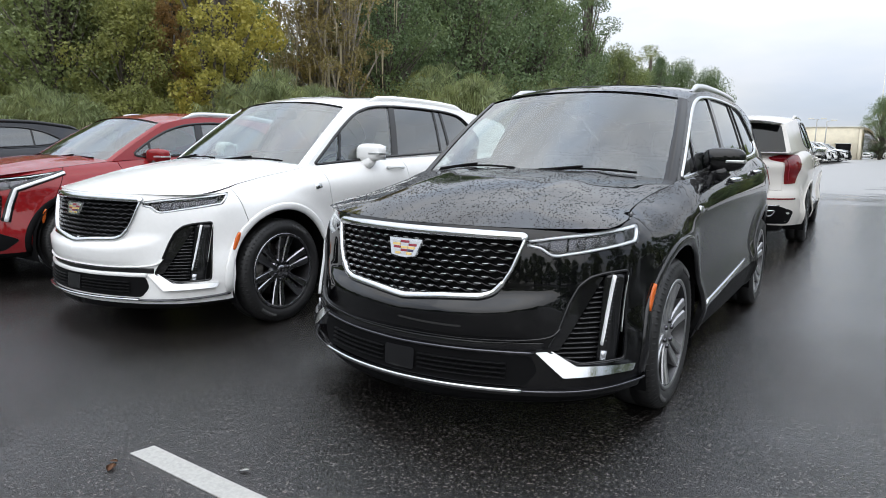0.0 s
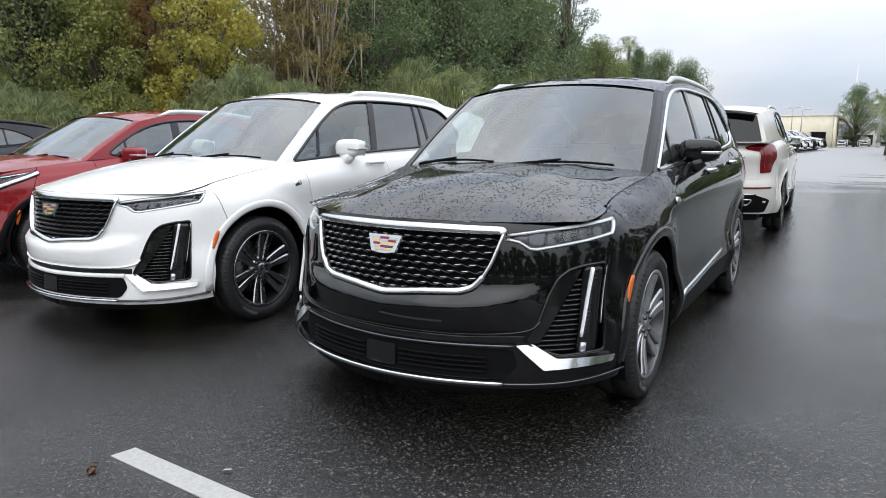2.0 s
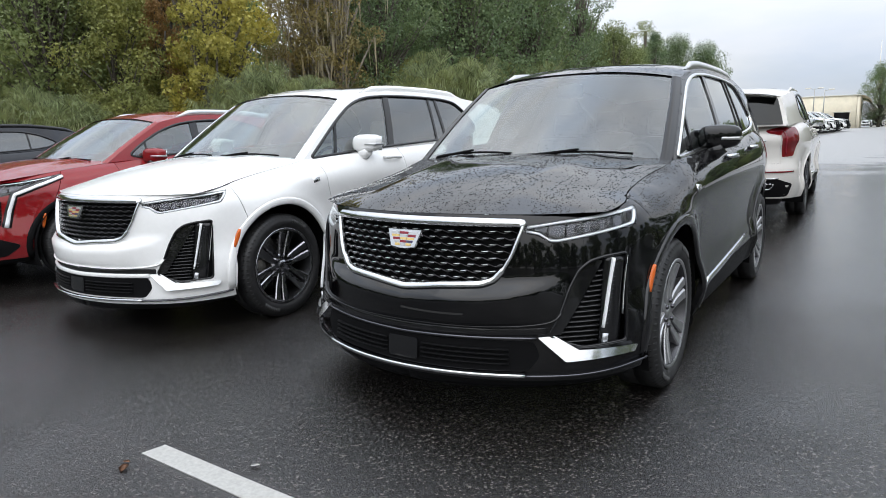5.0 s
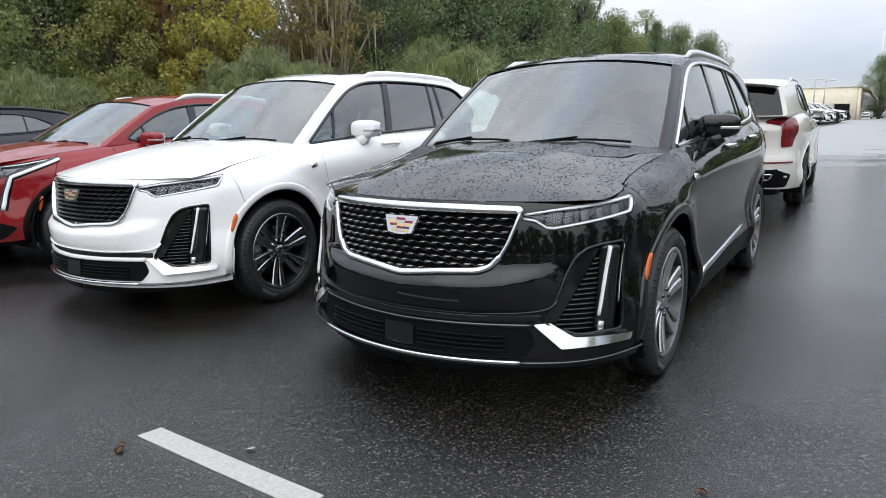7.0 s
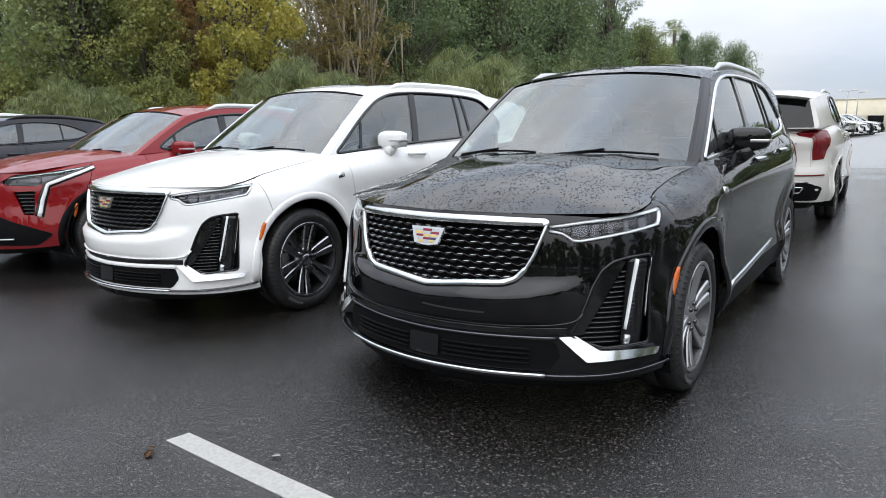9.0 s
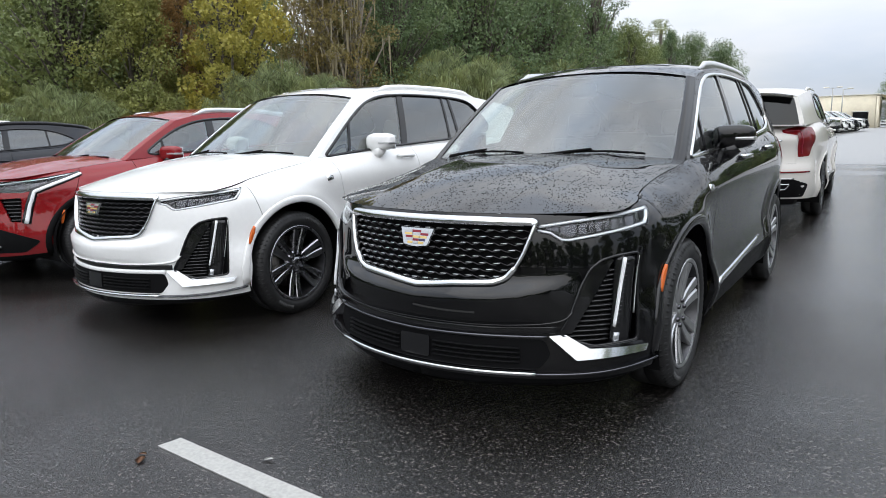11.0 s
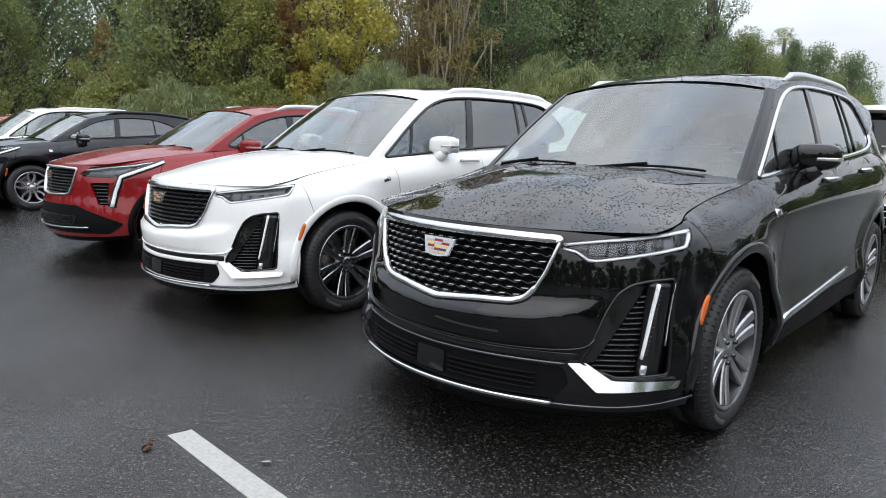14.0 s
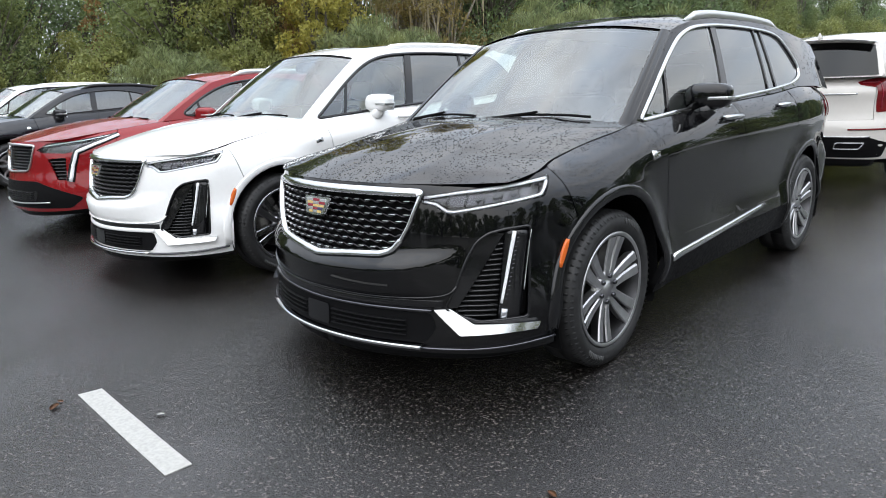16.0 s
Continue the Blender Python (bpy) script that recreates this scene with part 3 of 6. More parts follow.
GUIDE = plain("bright light guide", (0.86, 0.88, 0.90), 0.25, 0.5)
BARREL = plain("rim barrel", (0.10, 0.10, 0.105), 0.4, 1.0)
plainless = plain("worn sidewall marks", (0.05, 0.05, 0.05), 0.6)


def seat(parent, x, y, z, mat, wide=0.5, tall=0.62):
    """One seat with cushion, back and head restraint."""
    s = new("seat")
    s.parent = parent
    s.location = (x, y, z)
    part("cushion", boxed(-wide / 2, wide / 2, -0.28, 0.26, 0, 0.16, 0.06, 3), mat, s)
    bm = boxed(-wide / 2, wide / 2, -0.07, 0.07, 0.08, 0.08 + tall, 0.06, 3)
    bmesh.ops.rotate(bm, cent=(0, 0, 0.1), matrix=Matrix.Rotation(-0.32, 3, "X"), verts=bm.verts)
    bmesh.ops.translate(bm, vec=(0, 0.24, 0), verts=bm.verts)
    part("backrest", bm, mat, s)
    bm = boxed(-0.13, 0.13, -0.05, 0.05, tall + 0.10, tall + 0.28, 0.045, 3)
    bmesh.ops.rotate(bm, cent=(0, 0, 0.1), matrix=Matrix.Rotation(-0.28, 3, "X"), verts=bm.verts)
    bmesh.ops.translate(bm, vec=(0, 0.25, 0), verts=bm.verts)
    part("head_restraint", bm, mat, s)


def car_mirror(parent, side, x, y, z, shell, accent=True):
    """Door mirror: stalk, rounded shell, glass, bright or coloured strip."""
    m = new("door_mirror")
    m.parent = parent

    def add(name, bm, mat):
        if side < 0:
            flipped(bm)
        part(name, bm, mat, m)

    bm = bmesh.new()
    bmesh.ops.create_uvsphere(bm, u_segments=28, v_segments=16, radius=1.0)
    for v in bm.verts:
        a, b, c = (math.copysign(abs(q) ** 0.62, q) for q in v.co)
        v.co = (0.118 * a, 0.080 * b + 0.005, 0.080 * c)
        t = (v.co.x + 0.118) / 0.236
        v.co.z = v.co.z * (1.0 - 0.18 * t) + 0.012 * t
        v.co.y = v.co.y * (1.05 - 0.30 * t) + 0.03 * t
    bmesh.ops.translate(bm, vec=(x, y, z), verts=bm.verts)
    add("shell", bm, shell)
    bm = bmesh.new()
    tube(bm, [(x - 0.20, y + 0.03, z - 0.125), (x - 0.12, y + 0.01, z - 0.11), (x - 0.02, y + 0.0, z - 0.075), (x + 0.02, y, z - 0.045)], [0.040, 0.046, 0.052, 0.045], 12)
    add("stalk", bm, shell if shell is PAINT_WHITE else GLOSSBLACK)
    add("mirror_glass", boxed(x - 0.095, x + 0.09, y + 0.092, y + 0.096, z - 0.055, z + 0.06, 0.002), MIRROR)
    if accent:
        bm = boxed(x + 0.02, x + 0.118, y - 0.05, y + 0.06, z - 0.012, z + 0.006, 0.004)
        for v in bm.verts:
            if v.co.x > x + 0.09:
                v.co.y += 0.02
        add("indicator_strip", bm, SATIN)


def rail(parent, sh, side, y0, y1, mat, lift=0.04):
    """Roof rail with its two ends swept down to the roof."""
    bm = bmesh.new()
    n = 22
    rings = []
    for i in range(n + 1):
        t = i / n
        y = y0 + (y1 - y0) * t
        zz = float(sh.roof_z(y))
        x = sh.house_x(y, zz) - 0.035
        e = min(1.0, t / 0.10, (1 - t) / 0.14)
        e = e * e * (3 - 2 * e)
        h = 0.004 + lift * e
        wd = 0.012 + 0.004 * e
        base = Vector((x, y, zz + 0.008))
        rings.append([bm.verts.new(base + Vector(q)) for q in ((wd, 0, -0.02), (wd, 0, h * 0.55), (wd * 0.5, 0, h), (-wd * 0.6, 0, h), (-wd, 0, h * 0.5), (-wd, 0, -0.02))])
    for p, q in zip(rings, rings[1:]):
        for i in range(6):
            bm.faces.new((p[i], p[(i + 1) % 6], q[(i + 1) % 6], q[i]))
    bm.faces.new(rings[0])
    bm.faces.new(rings[-1][::-1])
    if side < 0:
        flipped(bm)
    part("roof_rail", bm, mat, parent)


def crest(parent, P, size, lean=0.0):
    """A shield-shaped badge: bright rim and small coloured fields."""
    b = new("badge")
    b.parent = parent
    w, h = size

    def plate(poly, y0, y1, mat, name):
        bm = bmesh.new()
        a = [bm.verts.new((x, y0, z)) for x, z in poly]
        c = [bm.verts.new((x * 0.97, y1, z * 0.97)) for x, z in poly]
        bm.faces.new(c)
        for i in range(len(poly)):
            j = (i + 1) % len(poly)
            bm.faces.new((a[i], a[j], c[j], c[i]))
        bmesh.ops.recalc_face_normals(bm, faces=bm.faces)
        part(name, bm, mat, b, smooth=False)

    out = [(-w / 2, h / 2), (w / 2, h / 2), (w * 0.36, -h * 0.40), (w * 0.10, -h / 2), (-w * 0.10, -h / 2), (-w * 0.36, -h * 0.40)]
    plate(out, 0.0, -0.010, CHROME, "rim")
    rows = 5
    for r in range(rows):
        z1 = h * 0.38 - r * h * 0.155
        z0 = z1 - h * 0.125
        for c in range(3):
            lim = w * (0.40 - 0.075 * (r * 0.5))
            x0, x1 = -lim + c * 2 * lim / 3 + 0.002, -lim + (c + 1) * 2 * lim / 3 - 0.002
            mat = ((SATIN, CREST_RED, SATIN), (CREST_GOLD, SATIN, CREST_RED), (CREST_RED, CREST_GOLD, CREST_GOLD), (SATIN, CREST_RED, CREST_BLUE), (CREST_GOLD, SATIN, CREST_GOLD))[r][c]
            plate([(x0, z1), (x1, z1), (x1, z0), (x0, z0)], -0.010, -0.0125, mat, "field")
    b.matrix_basis = Matrix.Translation(P) @ Matrix.Rotation(lean, 4, "X")


def ring_poly(cy, cz, r, y0, y1, z_low, n=26):
    """The upper arc of a wheel opening from y0 side to y1 side."""
    a0 = math.acos(max(-1, min(1, (y0 - cy) / r)))
    a1 = math.acos(max(-1, min(1, (y1 - cy) / r)))
    return [(cy + r * math.cos(a0 + (a1 - a0) * k / n), cz + r * math.sin(a0 + (a1 - a0) * k / n)) for k in range(n + 1)]


def suv(name, label, group, m, sh, paints, trims, spec):
    """A parked car from its shape, paints (body, wet top), trims and the spec of its face."""
    car = thing(name, label, "car", group, m)
    body, wet = paints
    bright = trims["bright"]
    wb, wz, R = spec["wheelbase"], spec["wheel_z"], spec["tyre"]
    ar = spec["arch"]
    SK = sh.skin

    def both(name_, make, mat, lab=""):
        for sg in (1, -1):
            bm = make()
            if sg < 0:
                flipped(bm)
            part(name_, bm, mat, car, lab)

    def sy(poly):
        return [(sh.s_y(y), z) for y, z in poly]

    def sx(poly):
        return [(sh.s_x(x), z) for x, z in poly]

    sill = spec["sill"]
    low = spec["low"]
    g = 0.003
    dz = sill - wz
    fa = [p for p in ring_poly(0, wz, ar, -math.sqrt(ar ** 2 - (low - wz) ** 2) if abs(low - wz) < ar else -ar, math.sqrt(ar ** 2 - dz ** 2), 0)]
    arcF = [p for p in fa]
    ra = [(y + wb, z) for y, z in ring_poly(0, wz, ar, -math.sqrt(ar ** 2 - dz ** 2), math.sqrt(ar ** 2 - (low + 0.06 - wz) ** 2), 0)]
    # where the bumper meets the wing on the arch
    ycut, zcut = spec["bumper_cut"]
    pcut = (ycut, wz + math.sqrt(ar ** 2 - ycut ** 2))
    front_arc = [p for p in arcF if p[0] < ycut - 0.01] + [pcut]
    back_arc = [pcut] + [p for p in arcF if p[0] > ycut + 0.01]
    # nose
    head = spec["headlight"]
    head_s = rounded([(sh.s_x(x) if y is None else sh.s_y(y), z) for x, y, z in head], 0.012, 3)
    holes = [rounded(sx(h), spec["hole_round"], 4) for h in spec["pockets"]]
    gr = spec["grille"]
    gr_s = rounded(sx(gr), 0.03, 5)
    s_cut = sh.s_y(spec["head_end"])
    nose_top = [(s, sh.top(s)) for s in np.linspace(s_cut, 0, 40)]
    # grille outline is cut at the middle line: the nose is one half mirrored
    half_gr = [p for p in gr_s if p[0] > 0.0005]
    zg_top, zg_bot = gr[0][1], gr[-1][1]
    outline = [(0.0, zg_bot), (0.0, low)] + [(s, low + spec["low_rise"] * (s / sh.s_y(-ar)) ** 3) for s in np.linspace(0.05, sh.s_y(front_arc[0][0]) - 0.01, 30)]
    outline += sy(front_arc) + [(s_cut, sh.top(s_cut))] + nose_top[1:-1] + [(0.0, sh.top(0)), (0.0, zg_top)] + half_gr
    holes_n = [head_s] + holes
    bm = sheet(SK, outline, holes_n, 0.017 if spec.get("wet_label") else 0.024, 0.02)
    nose = part("front_bumper", mirrored(bm), body, car)

    # grille
    gname = new("grille")
    gname.parent = car

    def nosef(p, off=0.0):
        p = np.asarray(p, float)
        q = SK(np.c_[[sh.s_x(abs(x)) for x in p[:, 0]], p[:, 1]], off)
        return [Vector((math.copysign(v.x, x) if abs(x) > 1e-6 else 0.0, v.y, v.z)) for v, x in zip(q, p[:, 0])]

    full = [(-x, z) for x, z in reversed(gr[1:-1])]
    loop = gr + [q for q in full]
    loop = rounded(loop, spec.get("corner", 0.018), 5)
    part("backing", sheet(lambda p, o: nosef(p, o - 0.05), loop, (), 0.06, 0.0), PLASTIC, gname)
    lp = resample(loop, 0.03)
    zmax, zmin = max(z for _, z in lp), min(z for _, z in lp)
    wds = [spec["surround"] * (1.35 if z > zmax - 0.012 else 0.62 if z > zmin + 0.09 else 1.0) for _, z in lp]
    part("surround", strip(nosef, lp, wds, 0.004, 0.012, True), bright, gname, spec["surround_label"])
    if spec["detail"]:
        rows, cols = spec["mesh"]
        xs = [x for x, z in loop]
        zs = [z for x, z in loop]
        lpa = np.array(loop)
        for r in range(rows):
            zt = max(zs) - (r + 0.6) * (max(zs) - min(zs)) / (rows + 0.2)
            xx = np.linspace(min(xs), max(xs), 400)
            ok = inside(np.c_[xx, np.full(400, zt)], lpa)
            if ok.sum() < 4:
                continue
            x0, x1 = xx[ok].min() + 0.004, xx[ok].max() - 0.004
            pitch = (max(xs) - min(xs)) / cols
            line = []
            for x in np.arange(x0, x1 + 1e-6, pitch / 8):
                ph = (x / pitch + 0.5 * (r % 2)) * math.tau
                line.append((x, zt + 0.0045 * math.sin(ph)))
            ph = np.array([(x / pitch + 0.5 * (r % 2)) * math.tau for x, z in line])
            wd = 0.007 + 0.008 * np.clip(np.cos(ph), -0.4, 1)
            part("bar", strip(nosef, line, wd, -0.020, 0.010), trims["mesh"], gname)
            k0 = math.ceil(x0 / pitch - 0.5 * (r % 2))
            for k in range(k0, 200):
                xc = (k - 0.5 * (r % 2)) * pitch
                if xc > x1 - pitch * 0.35:
                    break
                if xc < x0 + pitch * 0.35:
                    continue
                seg = [(xc + pitch * q, zt + 0.004 + 0.003 * abs(q) * -1) for q in (-0.24, -0.10, 0.10, 0.24)]
                part("mesh_tip", strip(nosef, seg, [0.0012, 0.0036, 0.0036, 0.0012], -0.009, 0.003), trims["tips"], gname)
    ex, ez = spec["badge"]
    c = nosef([(0, ez)], 0.012)[0]
    crest(car, (0, c.y + 0.04 * spec["badge_lean"], ez), spec["badge_size"], spec["badge_lean"])

    # headlights
    for sg in (1, -1):
        h = new("headlight")
        h.parent = car

        def add(nm, bm, mat, lab=""):
            if sg < 0:
                flipped(bm)
            part(nm, bm, mat, h, lab)
        add("housing", sheet(lambda p, o: SK(p, o - 0.055), head_s, (), 0.05, 0.0), GLOSSBLACK)
        add("lens", sheet(lambda p, o: SK(p, o - 0.002), [(s, z) for s, z in head_s], (), 0.03, 0.0), LENS)
        hp = np.array(head_s)
        mid_h = [(hp[:, 0].mean() + (a_ - hp[:, 0].mean()) * 0.80, hp[:, 1].mean() + (b_ - hp[:, 1].mean()) * 0.62) for a_, b_ in head_s]
        add("reflector", sheet(lambda p, o: SK(p, o - 0.038), mid_h, (), 0.03, 0.02), DARKCHROME)
        lo_, hi_ = hp.min(0), hp.max(0)
        for k, f in enumerate(spec["projectors"]):
            s_, z_ = lo_[0] + (hi_[0] - lo_[0]) * f[0], lo_[1] + (hi_[1] - lo_[1]) * f[1]
            a, b_ = sh.at(s_, z_, -0.05), sh.at(s_, z_, -0.018)
            bm = bmesh.new()
            tube(bm, [a, a.lerp(b_, 0.7), b_], [0.016, 0.018, 0.013], 4)
            add("projector", bm, DARKCHROME)
        for k in range(spec.get("cells", 6)):
            f = (k + 0.5) / spec.get("cells", 6)
            s_ = lo_[0] + (hi_[0] - lo_[0]) * (0.10 + 0.80 * f)
            near = hp[np.abs(hp[:, 0] - s_) < 0.12]
            z0_, z1_ = near[:, 1].min() + 0.022, near[:, 1].max() - 0.018
            if z1_ - z0_ > 0.01:
                add("reflector_fin", strip(SK, [(s_, z0_), (s_ + 0.012, z1_)], 0.010, -0.030, 0.006), DARKCHROME)
        for line, wd in spec["guides"]:
            pts = [(sh.s_x(x) if y is None else sh.s_y(y), z) for x, y, z in line]
            pts = resample_open(pts, 0.02)
            add("light_guide", strip(SK, pts, wd, -0.010, 0.006), GUIDE)
    spec["face"](car, sh, nosef, body, trims, spec, both)

    # bonnet
    cowl = spec["cowl"]
    hx = functools.lru_cache(None)(lambda v: sh.at(sh.s_y(spec["hood_y0"] + (spec["hood_y1"] - spec["hood_y0"]) * v), sh.top(sh.s_y(spec["hood_y0"] + (spec["hood_y1"] - spec["hood_y0"]) * v))))

    def hood(u, v):
        uu = u * 2 - 1
        e = hx(v)
        lead = sh.at(sh.s_x(min(abs(uu) * hx(0).x, 5)), sh.top(sh.s_x(abs(uu) * hx(0).x)), -0.004)
        y0_ = lead.y
        y1_ = spec["hood_y1"] - cowl * (1 - uu * uu)
        y_ = y0_ + (y1_ - y0_) * v
        xs_ = e.x
        f = 1 - (1 - v) ** spec["hood_pow"]
        z0_ = lead.z
        zs_ = e.z
        crease = 0.008 * math.exp(-((abs(uu) - 0.50) / 0.09) ** 2) * min(1, v * 3)
        zc = z0_ + (hx(1).z + spec["crown"] - z0_) * f
        w = 1 - abs(uu) ** 2.2
        edge0 = zs_ + (z0_ - hx(0).z) * (1 - v) ** 2
        z_ = edge0 + (max(zc, edge0) - edge0) * w + crease * w
        return Vector((math.copysign(xs_ * abs(uu), uu) if uu else 0, y_, z_ + 0.002))
    part("bonnet", grid_patch(hood, 56, 44), wet, car, spec.get("wet_label", ""))
    part("scuttle", grid_patch(lambda u, v: Vector(((u * 2 - 1) * hx(1).x, spec["hood_y1"] - cowl * (1 - (u * 2 - 1) ** 2) - 0.05 + 0.22 * v, hx(1).z + spec["crown"] * (1 - (u * 2 - 1) ** 2) - 0.03 - 0.01 * v)), 24, 4), PLASTIC, car)

    # wings, doors, quarter panels, sills
    dF, dM, dR = spec["door_front"], spec["door_mid"], spec["door_rear"]
    topline = lambda y0_, y1_: [(sh.s_y(y), sh.top(sh.s_y(y))) for y in np.linspace(y0_, y1_, 24)]
    # wing
    out = [(s_cut + 2 * g, sh.top(s_cut))] + topline(spec["head_end"] + 0.01, dF[0][0] - g)[1:] + sy([(y - g, z) for y, z in dF[1:]])
    out += sy([(dF[-1][0] - g, sill + g)]) + sy([p for p in reversed(back_arc)])
    out[-1] = (out[-1][0] + 2 * g, out[-1][1] + 0.002)
    both("wing", lambda: sheet(SK, out, (), 0.022, 0.014), body)
    out2 = topline(dF[0][0] + g, dM[0][0] - g) + sy([(y - g, z) for y, z in dM[1:]]) + sy([(y + g, z) for y, z in reversed(dF[1:])])
    both("door", lambda: sheet(SK, out2, (), 0.05, 0.014), body)
    out3 = topline(dM[0][0] + g, dR[0][0] - g) + sy([(y - g, z) for y, z in dR[1:]]) + sy([(y + g, z) for y, z in reversed(dM[1:])])
    both("rear_door", lambda: sheet(SK, out3, (), 0.05, 0.014), body)
    inner = sy([(0.50, 0.36), (2.30, 0.36), (2.48, 0.80), (2.45, 1.10), (1.4, 1.06), (0.50, 1.02), (0.42, 0.98)])
    both("inner_panel", lambda: sheet(lambda p, o: SK(p, o - 0.10), inner, (), 0.15, 0.0), PLASTIC)
    ysill0, ysill1 = arcF[-1][0], ra[0][0]
    out4 = sy([(ysill0 + 0.004, sill - g), (ysill1 - 0.004, sill - g), (ysill1 + 0.03, low + 0.03), (ysill0 - 0.03, low + 0.03)])
    both("sill", lambda: sheet(SK, resample(out4, 0.1), (), 0.06, 0.03), trims["sill"])
    # rear quarter and tail
    S_end = sh.length
    tail = spec["tail"]
    lamp = [(sh.s_xr(x) if y is None else sh.s_y(y), z) for x, y, z in tail["lamp"]]
    lamp = rounded(lamp, 0.012, 3)
    zt_tail = tail["ztop"]
    yq = dR[0][0]
    gate_x = tail["gate_x"]
    s_gate = sh.s_xr(gate_x)
    q_top = topline(yq + g, tail["y_corner"]) + [(s, sh.top(s)) for s in np.linspace(sh.s_y(tail["y_corner"]), s_gate - g, 14)][1:]
    out5 = q_top + [(s_gate - g, tail["gate_bot"])] + [(S_end, tail["gate_bot"]), (S_end, low + 0.10)]
    out5 += [(s, low + 0.10 - 0.04 * ((S_end - s) / (S_end - sh.s_y(ra[-1][0]))) ** 2) for s in np.linspace(S_end - 0.05, sh.s_y(ra[-1][0]) + 0.01, 24)]
    out5 += sy(list(reversed(ra))) + sy([(dR[-1][0] + g, sill + g)]) + sy([(y + g, z) for y, z in reversed(dR[1:])])
    bm = sheet(SK, out5, [lamp], 0.04, 0.014)
    part("quarter_panel", mirrored(bm), body, car)
    out6 = [(s_gate + g, tail["gate_bot"] + g)] + [(s_gate + g, sh.top(s_gate))] + [(s, sh.top(s)) for s in np.linspace(s_gate + 0.03, S_end, 12)] + [(S_end, tail["gate_bot"] + g)]
    bm = sheet(SK, out6, [], 0.05, 0.014)
    part("tailgate", mirrored(bm), body, car)
    for sg in (1, -1):
        bm = sheet(lambda p, o: SK(p, o + 0.006), lamp, (), 0.03, 0.03)
        if sg < 0:
            flipped(bm)
        t = part("tail_lamp", bm, LAMPRED, car, "dark red lamp")
        bm = strip(SK, resample_open([(sh.s_y(y) if y else sh.s_xr(x), z) for x, y, z in tail["lamp_line"]], 0.03), 0.012, 0.010, 0.004)
        if sg < 0:
            flipped(bm)
        part("lamp_line", bm, CREST_RED, t)
    if tail.get("detail"):
        tail["detail"](car, sh, body, trims, both)

    # cabin
    H = sh.house
    A0, A1 = spec["a_low"], spec["a_high"]
    yD, zD = spec["d_low"]
    yE = spec["roof_end"]
    up = [(y, float(sh.roof_z(y))) for y in np.linspace(A1[0], yE, 40)]
    A_line = [(A0[0] + (A1[0] - A0[0]) * t, A0[1] + (A1[1] - A0[1]) * t + spec["a_bow"] * math.sin(math.pi * t)) for t in np.linspace(0, 1, 16)]
    belt = [(y, float(sh.ztop_y(y)) + 0.001) for y in np.linspace(yD, A0[0] + 0.02, 50)]
    dlo = chaikin(chaikin(chaikin(spec["dlo"])))
    frame_out = A_line[:-1] + up + belt
    both("cabin_side", lambda: sheet(H, frame_out, [dlo], 0.045, 0.03), body)
    both("window_trim", lambda: strip(H, resample(dlo, 0.04), 0.020, 0.002, 0.007, True), trims["window"], "bright window surround" if trims["window"] is not GLOSSBLACK else "")
    # panes and pillars
    cuts = spec["pillars"]

    def clip_y(poly, a, b):
        for val, keep in ((a, 1), (b, -1)):
            res = []
            for p, q in zip(poly, poly[1:] + poly[:1]):
                vp, vq = (p[0] - val(p[1])) * keep, (q[0] - val(q[1])) * keep
                if vp >= 0:
                    res.append(p)
                if vp * vq < 0:
                    t = vp / (vp - vq)
                    res.append((p[0] + (q[0] - p[0]) * t, p[1] + (q[1] - p[1]) * t))
            poly = res
        return poly
    prev = lambda z: -9.0
    panes = []
    for (yb, yt, wd) in cuts:
        zb_, zt_ = spec["pillar_z"]
        mid = lambda z, yb=yb, yt=yt: yb + (yt - yb) * (z - zb_) / (zt_ - zb_)
        panes.append((prev, lambda z, mid=mid, wd=wd: mid(z) - wd / 2 + min(0.012, wd * 0.4)))
        pil = clip_y(list(dlo), lambda z, mid=mid, wd=wd: mid(z) - wd / 2, lambda z, mid=mid, wd=wd: mid(z) + wd / 2)
        both("pillar", lambda pil=pil: sheet(lambda p, o: H(p, o - 0.002), pil, (), 0.05, 0.03), GLOSSBLACK)
        prev = lambda z, mid=mid, wd=wd: mid(z) + wd / 2 - min(0.012, wd * 0.4)
    panes.append((prev, lambda z: 99.0))
    for i, (a, b) in enumerate(panes):
        poly = clip_y(list(dlo), a, b)
        if len(poly) > 2:
            both("side_window", lambda poly=poly: sheet(lambda p, o: H(p, o - 0.010), poly, (), 0.07, 0.0), GLASS_SIDE if i < spec["clear_panes"] else GLASS_DARK)
    # windscreen
    def wind(u, v):
        uu = u * 2 - 1
        i = v * 15
        k = min(14, int(i))
        ay = A_line[k][0] + (A_line[k + 1][0] - A_line[k][0]) * (i - k)
        az = A_line[k][1] + (A_line[k + 1][1] - A_line[k][1]) * (i - k)
        e = H([(ay, az)])[0]
        bow = spec["bow"][0] + (spec["bow"][1] - spec["bow"][0]) * v
        f = 1 - abs(uu) ** 2.2
        return Vector((e.x * uu, ay - bow * f, az + (0.012 + 0.05 * v) * f))

    # painted pillar beside the glass, a little proud of it, facing forwards as the glass does
    for sg in (1, -1):
        bm = grid_patch(lambda u, v: wind(0.5 + sg * (0.462 + 0.040 * u), v) + Vector((sg * 0.002, -0.006, 0.006)) * math.sin(math.pi * min(1, 0.15 + u)) - Vector((0, 0, 0.012 * max(0, u - 0.75))), 6, 24)
        part("a_pillar", bm, body, car)

    def windin(u, v):
        return wind(0.035 + 0.93 * u, 0.02 + 0.955 * v)
